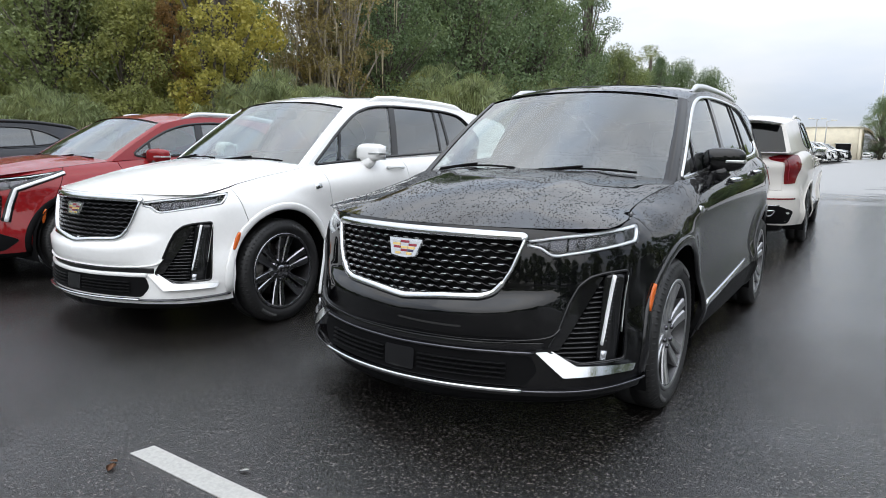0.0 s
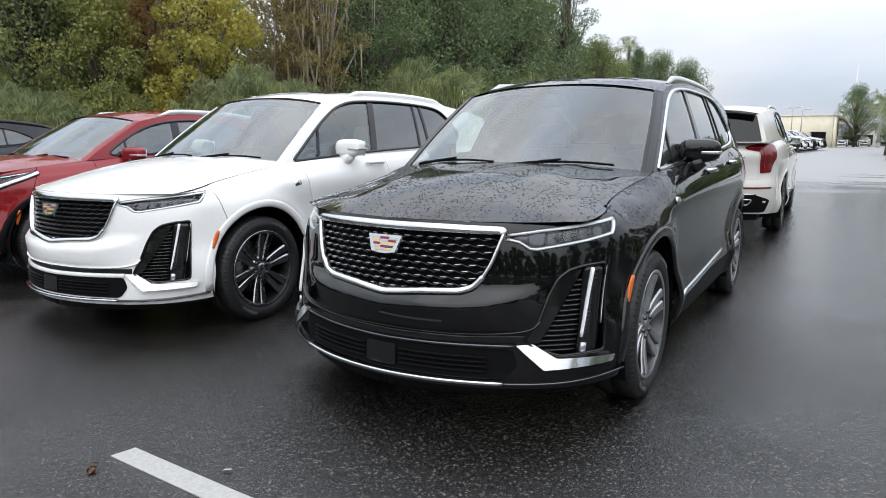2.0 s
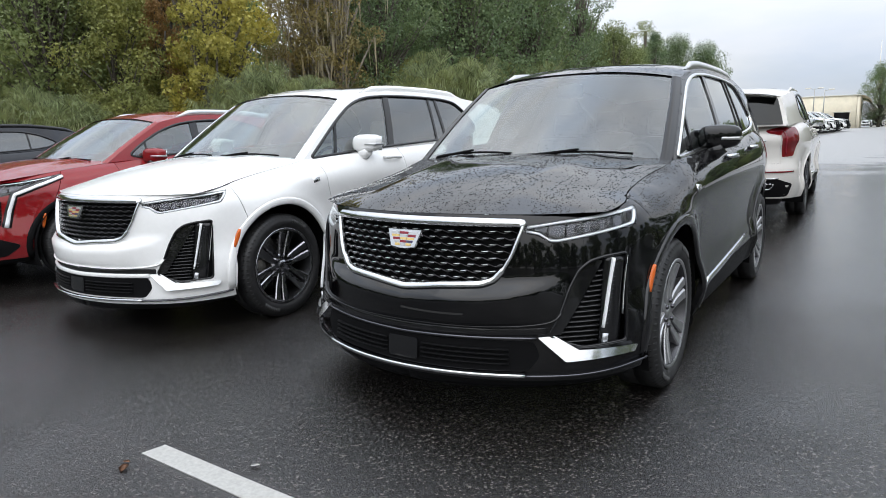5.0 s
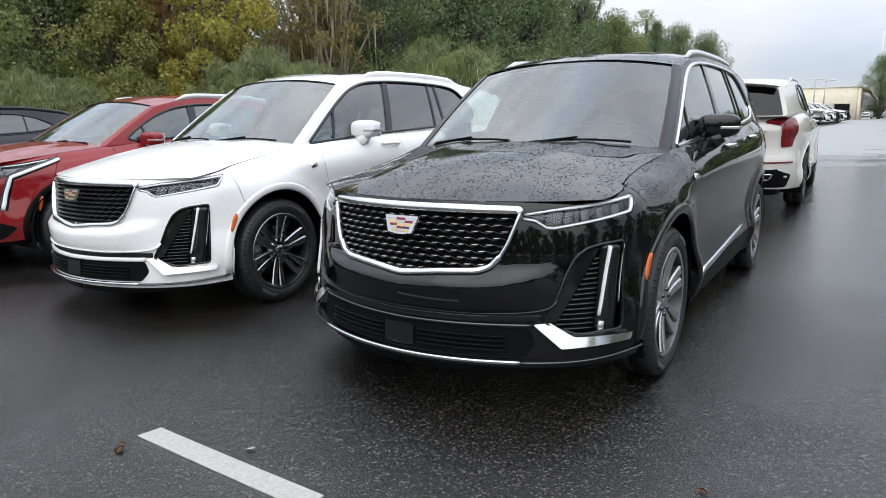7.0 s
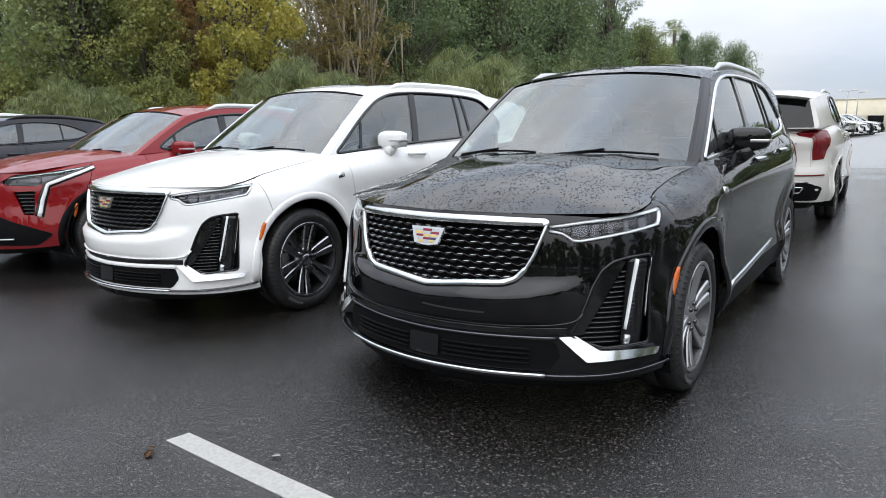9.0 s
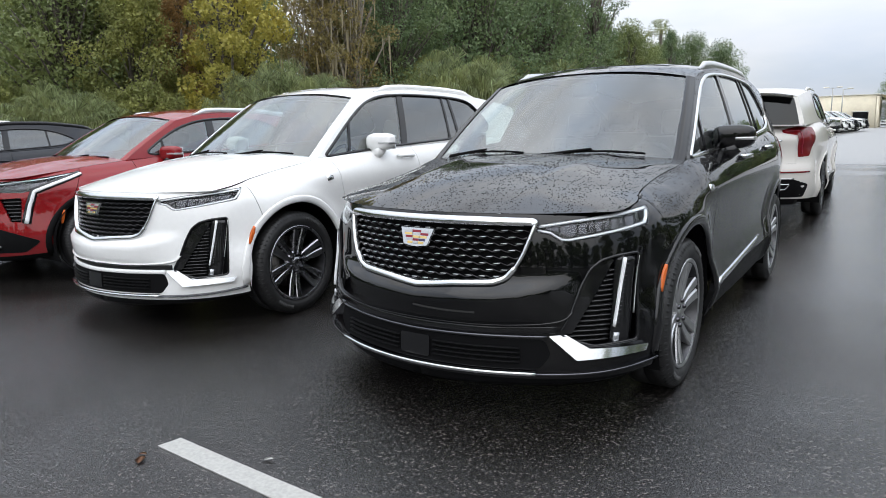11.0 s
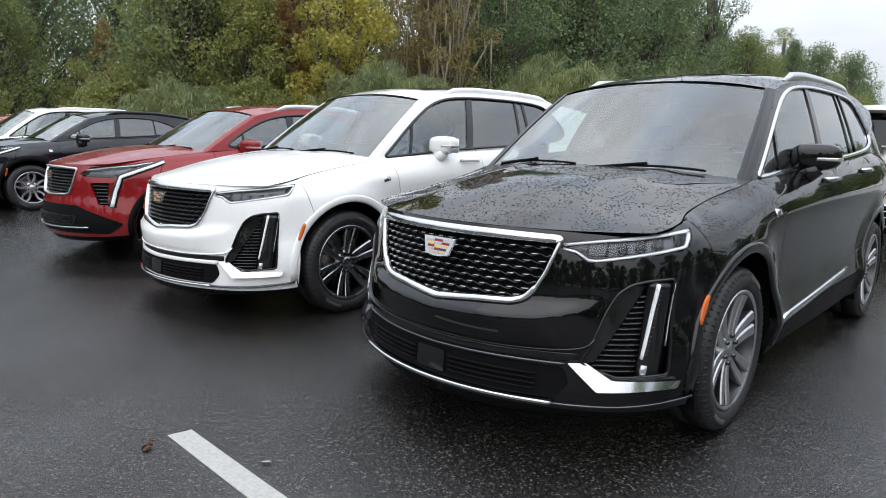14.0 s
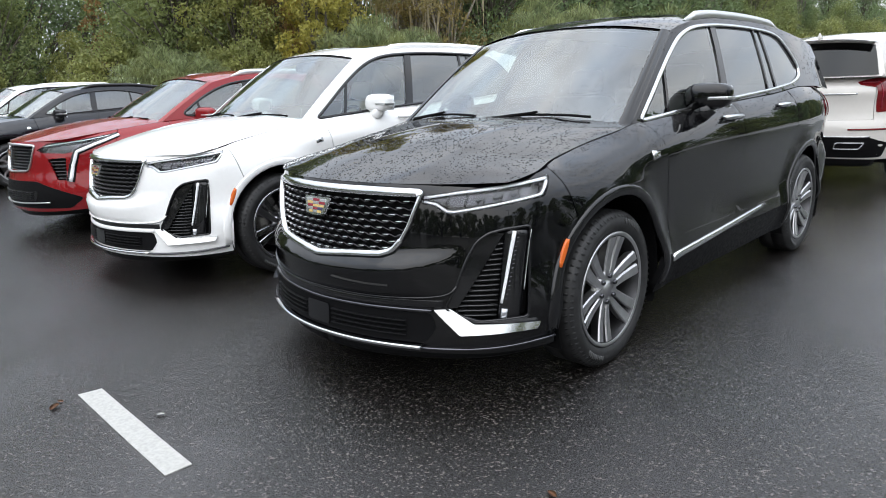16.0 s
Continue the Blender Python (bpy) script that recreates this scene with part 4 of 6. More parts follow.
    part("windscreen", grid_patch(windin, 30, 16), GLASS_FRONT, car)
    bm = bmesh.new()
    n = 30
    rimo = [wind(i / n, 0) for i in range(n)] + [wind(1, i / n) for i in range(n)] + [wind(1 - i / n, 1) for i in range(n)] + [wind(0, 1 - i / n) for i in range(n)]
    rimi = [wind(0.045 + 0.91 * i / n, 0.05) for i in range(n)] + [wind(0.955, 0.05 + 0.91 * i / n) for i in range(n)] + [wind(0.955 - 0.91 * i / n, 0.96) for i in range(n)] + [wind(0.045, 0.96 - 0.91 * i / n) for i in range(n)]
    vo = [bm.verts.new(p + Vector((0, 0.002, -0.004))) for p in rimo]
    vi = [bm.verts.new(p + Vector((0, 0.003, -0.006))) for p in rimi]
    for i in range(len(vo)):
        j = (i + 1) % len(vo)
        bm.faces.new((vo[i], vo[j], vi[j], vi[i]))
    part("windscreen_border", bm, PLASTIC, car)
    bm = bmesh.new()
    box(bm, -0.07, 0.07, -0.05, 0.08, -0.09, 0.0, 0.025)
    p = wind(0.5, 0.90)
    bmesh.ops.translate(bm, vec=p + Vector((0, 0.09, -0.01)), verts=bm.verts)
    part("interior_mirror", bm, CABIN, car)
    # roof
    def roof(u, v):
        uu = u * 2 - 1
        y_ = A1[0] + (yE - A1[0]) * v
        zz = float(sh.roof_z(y_))
        e = sh.house_x(y_, zz)
        f = 1 - abs(uu) ** 2.6
        lead = spec["bow"][1] * f * max(0, 1 - v * 6)
        return Vector((e * uu, y_ - lead + spec["tail_bow"] * f * max(0, (v - 0.85) / 0.15), zz + (0.062 + 0.0 * v) * f))
    part("roof", grid_patch(roof, 40, 50), wet, car, spec.get("wet_label", ""))
    if spec["sunroof"]:
        part("sunroof", grid_patch(lambda u, v: roof(0.17 + 0.66 * u, 0.10 + 0.32 * v) + Vector((0, 0, 0.004)), 20, 10), GLASS_DARK, car)
    for sg in (1, -1):
        rail(car, sh, sg, A1[0] + spec["rail"][0], yE - spec["rail"][1], trims["rail"], spec["rail_lift"])
    # rear glass and spoiler
    def rearg(u, v):
        uu = u * 2 - 1
        k = yD + (yE - yD) * v
        zz = zD + (float(sh.roof_z(yE)) - zD) * v
        e = H([(k, zz)])[0].x
        return Vector((e * uu, k + (tail["glass_bow"] + (spec["tail_bow"] - tail["glass_bow"]) * v) * (1 - abs(uu) ** 2.6), zz + 0.062 * v * (1 - abs(uu) ** 2.6)))
    bm = bmesh.new()
    part("rear_frame", grid_patch(lambda u, v: rearg(u, v) + Vector((0, -0.012, 0)), 30, 12), body, car)
    part("rear_window", grid_patch(lambda u, v: rearg(0.035 + 0.93 * u, 0.05 + 0.86 * v) + Vector((0, 0.004, 0)), 24, 10), REARGLASS, car)
    bm = grid_patch(lambda u, v: rearg(0.03 + 0.94 * u, 1.0) + Vector((0, -0.10 + 0.22 * v, 0.006 - 0.035 * v * v)), 24, 5)
    bmesh.ops.solidify(bm, geom=list(bm.faces), thickness=0.022)
    part("spoiler", bm, body, car)
    bm = boxed(-0.02, 0.02, -0.06, 0.06, 0, 0.06, 0.01)
    for v in bm.verts:
        if v.co.z > 0.03:
            v.co.x *= 0.3
            v.co.y = v.co.y * 0.5 + 0.02
    r = roof(0.5, 0.93)
    bmesh.ops.translate(bm, vec=r, verts=bm.verts)
    part("antenna_fin", bm, body, car)

    # wipers
    for x0_, x1_ in spec["wipers"]:
        bm = bmesh.new()
        zc = hx(1).z
        pts = []
        for i in range(9):
            t = i / 8
            x_ = x0_ + (x1_ - x0_) * t
            uu = x_ / hx(1).x
            q = wind(uu / 2 + 0.5, 0.035 + 0.03 * math.sin(t * 2.6))
            pts.append(q + Vector((0, -0.012, 0.012)))
        tube(bm, pts, 0.007, 6)
        a = wind(x0_ / hx(1).x / 2 + 0.5, 0.01)
        tube(bm, [a + Vector((0, -0.05, -0.02)), a + Vector((0, -0.03, 0.02)), pts[4] + Vector((0, -0.006, 0.014))], [0.014, 0.011, 0.007], 6)
        part("wiper", bm, PLASTIC, car)

    # wheels, wheel wells, floor
    for yy in (0, wb):
        for sg in (1, -1):
            wheel(car, yy, spec["track"], wz, R, spec["rim"], spec["tyre_w"], sg, trims["wheel"], spec["wheel_style"])
            bm = bmesh.new()
            n = 24
            rings = []
            for xo in (spec["track"] - 0.30, spec["well_x"]):
                rings.append([bm.verts.new((xo, yy + (ar + 0.005) * math.cos(math.pi * (1.12 - 1.24 * k / n)), wz + (ar + 0.005) * math.sin(math.pi * (1.12 - 1.24 * k / n)))) for k in range(n + 1)])
            for k in range(n):
                bm.faces.new((rings[0][k], rings[0][k + 1], rings[1][k + 1], rings[1][k]))
            bm.faces.new(rings[0])
            if sg < 0:
                flipped(bm)
            part("wheel_well", bm, PLASTIC, car)
    part("floor_pan", boxed(-spec["track"] + 0.25, spec["track"] - 0.25, -0.62, wb + 0.75, low + 0.0, low + 0.16, 0.03), PLASTIC, car)
    xi = spec["track"] - 0.06
    part("cabin_tub", boxed(-xi, xi, 0.62, wb - 0.55, low + 0.16, low + 0.22), CABIN, car)
    part("firewall", boxed(-xi + 0.1, xi - 0.1, 0.45, 0.50, low + 0.16, hx(1).z - 0.04), CABIN, car)
    bm = boxed(-xi + 0.05, xi - 0.05, 0.42, 0.98, hx(1).z - 0.30, hx(1).z - 0.03, 0.07, 3)
    part("dashboard", bm, CABIN, car)
    bm = bmesh.new()
    sw = spec["dash"]
    ring = [Vector((0.38 + 0.18 * math.cos(a), 1.08 + 0.06 * math.sin(a), sw + 0.17 * math.sin(a))) for a in np.linspace(0, math.tau, 28)]
    tube(bm, ring, 0.016, 8, False)
    tube(bm, [(0.38, 0.90, sw - 0.06), (0.38, 1.08, sw)], [0.03, 0.05], 10)
    part("steering_wheel", bm, CABIN, car)
    for xx in (-0.38, 0.38):
        seat(car, xx, spec["seat_y"], spec["seat_z"], trims["seat"])
        seat(car, xx, spec["seat_y"] + 0.95, spec["seat_z"] + 0.04, trims["seat"])
    part("headlining", grid_patch(lambda u, v: roof(0.06 + 0.88 * u, 0.02 + 0.95 * v) + Vector((0, 0, -0.05)), 12, 14), CABINLIGHT, car)
    part("rear_bulkhead", boxed(-xi + 0.1, xi - 0.1, wb - 0.6, wb - 0.55, low + 0.16, sh.top(sh.s_y(wb)) - 0.12), CABIN, car)
    # handles
    for (y_, z_) in spec["handles"]:
        def make(y_=y_, z_=z_):
            s0, s1 = sh.s_y(y_ - 0.11), sh.s_y(y_ + 0.11)
            bm = bmesh.new()
            pts = [sh.at(s0, z_, 0.004), sh.at(s0 + 0.02, z_, 0.030), sh.at((s0 + s1) / 2, z_ + 0.002, 0.036), sh.at(s1 - 0.02, z_, 0.030), sh.at(s1, z_, 0.004)]
            tube(bm, pts, [0.012, 0.015, 0.014, 0.015, 0.012], 8)
            return bm
        both("door_handle", make, trims["handle"])
    for sg in (1, -1):
        car_mirror(car, sg, *spec["mirror"], trims["mirror"], spec["detail"])
    if spec.get("side_trim"):
        (y0_, z0_), (y1_, z1_) = spec["side_trim"]
        both("side_moulding", lambda: strip(SK, sy([(y0_ + (y1_ - y0_) * t, z0_ + (z1_ - z0_) * t) for t in np.linspace(0, 1, 16)]), np.linspace(0.042, 0.022, 16), 0.004, 0.008), bright, "bright lower moulding")
    if spec.get("arch_trim"):
        def lipm(cy):
            return lambda: strip(SK, sy([(cy + (ar + 0.022) * math.cos(a), wz + (ar + 0.022) * math.sin(a)) for a in np.linspace(math.pi * 1.05, -math.pi * 0.05, 30)]), 0.050, 0.002, 0.008)
        for cy in (0, wb):
            both("arch_moulding", lipm(cy), trims["arch"])
    (my, mz) = spec["marker"]
    la, lb = spec.get("marker_lean", (0.014, 0.062))
    both("side_marker", lambda: strip(SK, sy([(my + la * q, mz + lb * q) for q in np.linspace(-1, 1, 7)]), [0.014, 0.023, 0.027, 0.028, 0.028, 0.024, 0.014], 0.008, 0.005), AMBER, "amber marker lamp")
    if spec.get("fender_badge"):
        fy, fz = spec["fender_badge"]
        both("wing_badge", lambda: strip(SK, sy([(fy - 0.03, fz), (fy + 0.03, fz + 0.004)]), [0.045, 0.03], 0.002, 0.004), CHROME)
    return car


def chaikin(poly):
    """One round of corner cutting on a closed outline; sharp corners named twice stay sharp."""
    out = []
    for p, q in zip(poly, poly[1:] + poly[:1]):
        if math.dist(p, q) < 1e-6:
            out.append(p)
            continue
        out += [(p[0] * 0.78 + q[0] * 0.22, p[1] * 0.78 + q[1] * 0.22), (p[0] * 0.22 + q[0] * 0.78, p[1] * 0.22 + q[1] * 0.78)]
    return out


def drops_on(parent, obs, n, seed, mat, keep):
    """Rain beads standing on the given panels, in drifts and runs; keep(point, normal) says where they may stand."""
    rng = np.random.default_rng(seed)
    pos, nor = [], []
    for ob in obs:
        me = ob.data
        me.calc_loop_triangles()
        vco = np.array([v.co for v in me.vertices])
        vno = np.array([v.normal for v in me.vertices])
        tri = np.array([t.vertices for t in me.loop_triangles])
        a, b, c = vco[tri[:, 0]], vco[tri[:, 1]], vco[tri[:, 2]]
        area = np.linalg.norm(np.cross(b - a, c - a), axis=1)
        k = rng.choice(len(tri), n, p=area / area.sum())
        r1, r2 = np.sqrt(rng.random(n)), rng.random(n)
        w = np.c_[1 - r1, r1 * (1 - r2), r1 * r2][:, :, None]
        pos.append((vco[tri[k]] * w).sum(1))
        m = (vno[tri[k]] * w).sum(1)
        nor.append(m / (np.linalg.norm(m, axis=1)[:, None] + 1e-9))
    pos, nor = np.concatenate(pos), np.concatenate(nor)
    verts, faces = [], []
    for p, m in zip(pos, nor):
        P, N = Vector(p), Vector(m)
        if N.z < 0:
            N = -N
        if not keep(P, N):
            continue
        drift = noise.noise(Vector((p[0] * 11, p[1] * 3.2, 1.7))) + 0.55 * noise.noise(Vector((p[0] * 30, p[1] * 22, 4.1)))
        if drift < rng.uniform(-0.55, 0.30):
            continue
        r = 0.0016 + 0.0028 * rng.random() ** 2.2
        ux = N.orthogonal().normalized()
        uy = N.cross(ux)
        st = rng.uniform(0.85, 1.25)
        i = len(verts)
        a0 = rng.random() * 6.28
        for rr, hh in ((1.0, -0.08), (0.72, 0.42)):
            for q in range(6):
                a = a0 + q * math.tau / 6
                verts.append(P + (ux * math.cos(a) * st + uy * math.sin(a)) * r * rr + N * r * hh)
        verts.append(P + N * r * 0.62)
        for q in range(6):
            j = (q + 1) % 6
            faces.append((i + q, i + j, i + 6 + j, i + 6 + q))
            faces.append((i + 6 + q, i + 6 + j, i + 12))
    me = bpy.data.meshes.new("rain_beading")
    me.from_pydata(verts, [], faces)
    me.polygons.foreach_set("use_smooth", [True] * len(faces))
    me.materials.append(mat)
    ob = new("rain_beading", me)
    ob.parent = parent
    return tagged(ob, "clear rain beads", kind="stuff")


def resample_open(pts, step):
    out = []
    for a, b in zip(pts, pts[1:]):
        n = max(1, int(math.dist(a, b) / step))
        out += [(a[0] + (b[0] - a[0]) * i / n, a[1] + (b[1] - a[1]) * i / n) for i in range(n)]
    return out + [pts[-1]]


REARGLASS = glass("rear privacy glass", (0.03, 0.032, 0.035), 0.0, 1.45)


# ---- the large three-row car ----
def large_shape():
    sh = Shape(
        plan=[(0, -0.955), (0.26, -0.925), (0.50, -0.840), (0.68, -0.735), (0.80, -0.630), (0.885, -0.515), (0.932, -0.38), (0.949, -0.18), (0.954, 0.05), (0.957, 0.6),
              (0.960, 1.5), (0.952, 2.4), (0.938, 2.9), (0.903, 3.35), (0.840, 3.70), (0.70, 3.93), (0.43, 4.03), (0, 4.06)],
        front=[(0.2, 0.015), (0.26, 0.030), (0.40, 0.024), (0.50, 0.016), (0.605, 0.004), (0.63, 0.0), (0.75, -0.012), (0.90, -0.035), (0.96, -0.06), (1.1, -0.12)],
        side=[(0.2, -0.06), (0.30, -0.03), (0.42, 0.002), (0.50, -0.010), (0.60, -0.032), (0.75, -0.024), (0.90, -0.002), (0.98, 0.008), (1.05, 0.0), (1.3, -0.02)],
        rear=[(0.2, -0.08), (0.35, -0.02), (0.50, 0.02), (0.66, 0.03), (0.80, -0.01), (0.95, -0.02), (1.05, 0.0), (1.25, -0.05)],
        ztop=[(-1.2, 0.925), (-0.90, 0.925), (-0.62, 0.930), (-0.43, 0.958), (-0.15, 1.01), (0.15, 1.065), (0.40, 1.112), (0.9, 1.150), (1.4, 1.180), (2.2, 1.215), (2.9, 1.252), (3.5, 1.245), (4.2, 1.20)],
        roll=[(-1.2, 0.004), (-0.85, 0.008), (-0.70, 0.025), (-0.56, 0.060), (-0.43, 0.105), (-0.23, 0.190), (-0.07, 0.195), (0.10, 0.180), (0.25, 0.150), (0.40, 0.135), (0.8, 0.10), (1.4, 0.075), (3.0, 0.085), (3.6, 0.09), (4.2, 0.08)],
        belt_x=[(0.2, 0.800), (0.40, 0.815), (0.9, 0.858), (1.5, 0.880), (2.4, 0.868), (3.0, 0.838), (3.5, 0.802), (4.0, 0.75)],
        roof_z=[(0.8, 1.50), (1.0, 1.588), (1.3, 1.652), (1.7, 1.684), (2.2, 1.690), (2.7, 1.674), (3.2, 1.640), (3.6, 1.603), (4.0, 1.56)],
        tumble=0.34, yf=(-0.75, -0.25), yr=(3.3, 3.8))
    sh.arches = [(0, 0.37, 0.47), (2.863, 0.37, 0.47)]
    sh.shoulder = (0.22, 0.15, 3.5)
    # a shelf under the grille whose edge climbs towards the lamps and dies out there
    sh.ledge = (smooth_curve((0, 0.40, 0.574, 0.73), (0.563, 0.586, 0.619, 0.667)), smooth_curve((0, 0.40, 0.60, 0.73), (0.622, 0.646, 0.662, 0.676)), 0.74, 0.040)
    return sh


def large_face(car, sh, nosef, body, trims, spec, both):
    """Side vents with upright lamps, lower intake, bright blades and lip."""
    SK = sh.skin
    pocket = rounded([(sh.s_x(x), z) for x, z in spec["pockets"][0]], 0.02, 4)

    def liner():
        return sheet(lambda p, o: SK(p, o - 0.045), pocket, (), 0.05, 0.0)
    both("vent_liner", liner, PLASTIC)
    both("vent_bezel", lambda: strip(SK, resample(pocket, 0.03), 0.012, 0.000, 0.006, True), GLOSSBLACK)
    pa = np.array(pocket)
    # louvres stand in the inner part of the pocket; a gloss panel fills the rest towards the nose
    edge_s = lambda z: float(np.interp(z, (0.40, 0.43, 0.705, 0.74), (0.672, 0.690, 0.868, 0.895)))
    left = [(s_, z) for s_, z in pocket]
    zz = np.linspace(0.425, 0.728, 14)
    rim_l = [(float(min(q[0] for q in resample(left, 0.01) if abs(q[1] - z) < 0.012)) + 0.002, z) for z in zz]
    panel = rim_l + [(edge_s(z), z) for z in zz[::-1]]
    both("vent_panel", lambda: sheet(lambda p, o: SK(p, o - 0.006 - 0.10 * np.clip(np.asarray(p)[:, 0] - 0.66, 0, 0.14)), panel, (), 0.03, 0.03), GLOSSBLACK)
    for k in range(16):
        z = 0.392 + k * 0.0208
        s0, s1 = edge_s(z) + 0.002, 0.847 + (z - 0.418) * 0.12
        if s1 - s0 < 0.012:
            continue
        both("slat", lambda s0=s0, s1=s1, z=z: strip(SK, [(s0 + (s1 - s0) * t, z + 0.004 * t) for t in np.linspace(0, 1, 6)], 0.0065, -0.022, 0.012), DARKVENT)
    # upright lamp behind dark glass: bright guide, clear cells, thin bright edge, fog lamp at its foot
    col = lambda a, b, n=14: [(a[0] + (b[0] - a[0]) * t, a[1] + (b[1] - a[1]) * t) for t in np.linspace(0, 1, n)]
    both("lamp_column", lambda: strip(SK, col((0.893, 0.375), (0.944, 0.748)), np.linspace(0.088, 0.112, 14), -0.014, 0.012), GLOSSBLACK)
    both("running_lamp", lambda: strip(SK, col((0.864, 0.450), (0.925, 0.738)), np.linspace(0.010, 0.016, 14), 0.003, 0.007), LAMPWHITE, "white running lamp")
    for k in range(16):
        t = (k + 0.5) / 16
        c = (0.877 + 0.063 * t, 0.455 + 0.280 * t)
        both("lamp_cell", lambda c=c: strip(SK, [(c[0] - 0.001, c[1]), (c[0] + 0.011, c[1] + 0.002)], 0.006, -0.001, 0.003), DARKCHROME)
    both("running_lamp_edge", lambda: strip(SK, col((0.957, 0.500), (0.996, 0.742)), 0.005, 0.002, 0.004), SATIN)
    both("fog_lamp", lambda: strip(SK, [(0.872, 0.384), (0.877, 0.424)], 0.026, -0.001, 0.006), LAMPCLEAR)
    # bright blade below the vent
    blade = rounded([(sh.s_x(x), z) for x, z in ((0.566, 0.418), (0.626, 0.424), (0.705, 0.367), (0.880, 0.366), (0.872, 0.338), (0.660, 0.322))], 0.006, 3)
    both("blade", lambda: sheet(lambda p, o: SK(p, o + 0.034 - 0.30 * (np.asarray(p)[:, 1] - 0.322)), blade, (), 0.015, 0.03), trims["bright"], "bright blade trim")
    # lower intake
    poly = rounded([(-0.53, 0.272), (0.53, 0.272), (0.575, 0.335), (0.555, 0.40), (-0.555, 0.40), (-0.575, 0.335)], 0.02, 3)
    part("intake_backing", sheet(lambda p, o: nosef(p, o + 0.004), poly, (), 0.06, 0.01), DARKOPEN, car)
    for z in (0.305, 0.325, 0.345, 0.365):
        for a, b in ((-0.46, -0.09), (0.09, 0.46)):
            part("intake_slat", strip(nosef, [(a + (b - a) * t, z) for t in np.linspace(0, 1, 14)], 0.007, 0.012, 0.006), PLASTIC, car)
    part("radar_cover", sheet(lambda p, o: nosef(p, o + 0.016), rounded([(-0.075, 0.29), (0.075, 0.29), (0.075, 0.385), (-0.075, 0.385)], 0.012, 3), (), 0.05, 0.01), GLOSSBLACK, car)
    line = [(x, 0.408 + 0.012 * abs(x)) for x in np.linspace(-0.56, 0.56, 40)]
    part("intake_trim", strip(nosef, line, 0.026 if trims["trimline"] is not DARKCHROME else 0.014, 0.006, 0.008), trims["trimline"], car)
    line = [(x, 0.434 + 0.025 * x * x) for x in np.linspace(-0.60, 0.60, 40)]
    part("bumper_groove", strip(nosef, line, 0.034, -0.002, 0.005), GLOSSBLACK, car)
    zedge = smooth_curve((0, 0.26, 0.50, 0.60, 0.632, 0.648), (0.458, 0.457, 0.467, 0.480, 0.496, 0.520))
    line = [(math.copysign(x, sg), float(zedge(x))) for sg, run in ((-1, np.linspace(0.648, 0.01, 40)), (1, np.linspace(0.01, 0.648, 40))) for x in run]
    part("groove_edge", strip(nosef, line, 0.009, 0.004, 0.007), body, car)
    line = [(x, 0.256 + 0.004 * abs(x)) for x in np.linspace(-0.52, 0.52, 40)]
    part("lip", strip(nosef, line, 0.018, 0.020, 0.012), trims["bright"], car, "bright lower lip")
    both("lip_end", lambda: strip(SK, [(sh.s_x(0.51) + (sh.s_y(-0.46) - sh.s_x(0.51)) * t, 0.254 + 0.034 * t * t) for t in np.linspace(0, 1, 16)], 0.012, 0.012, 0.010), DARKCHROME)
    both("valance", lambda: strip(SK, [(sh.s_x(0.0) + (sh.s_y(-0.44) - sh.s_x(0.0)) * t, 0.205 + 0.05 * t * t) for t in np.linspace(0, 1, 24)], 0.06, -0.03, 0.012), PLASTIC)


DARKVENT = plain("vent plastic", (0.020, 0.020, 0.021), 0.25)
LAMPCLEAR = plain("clear lamp", (0.45, 0.46, 0.48), 0.12, 0.6)


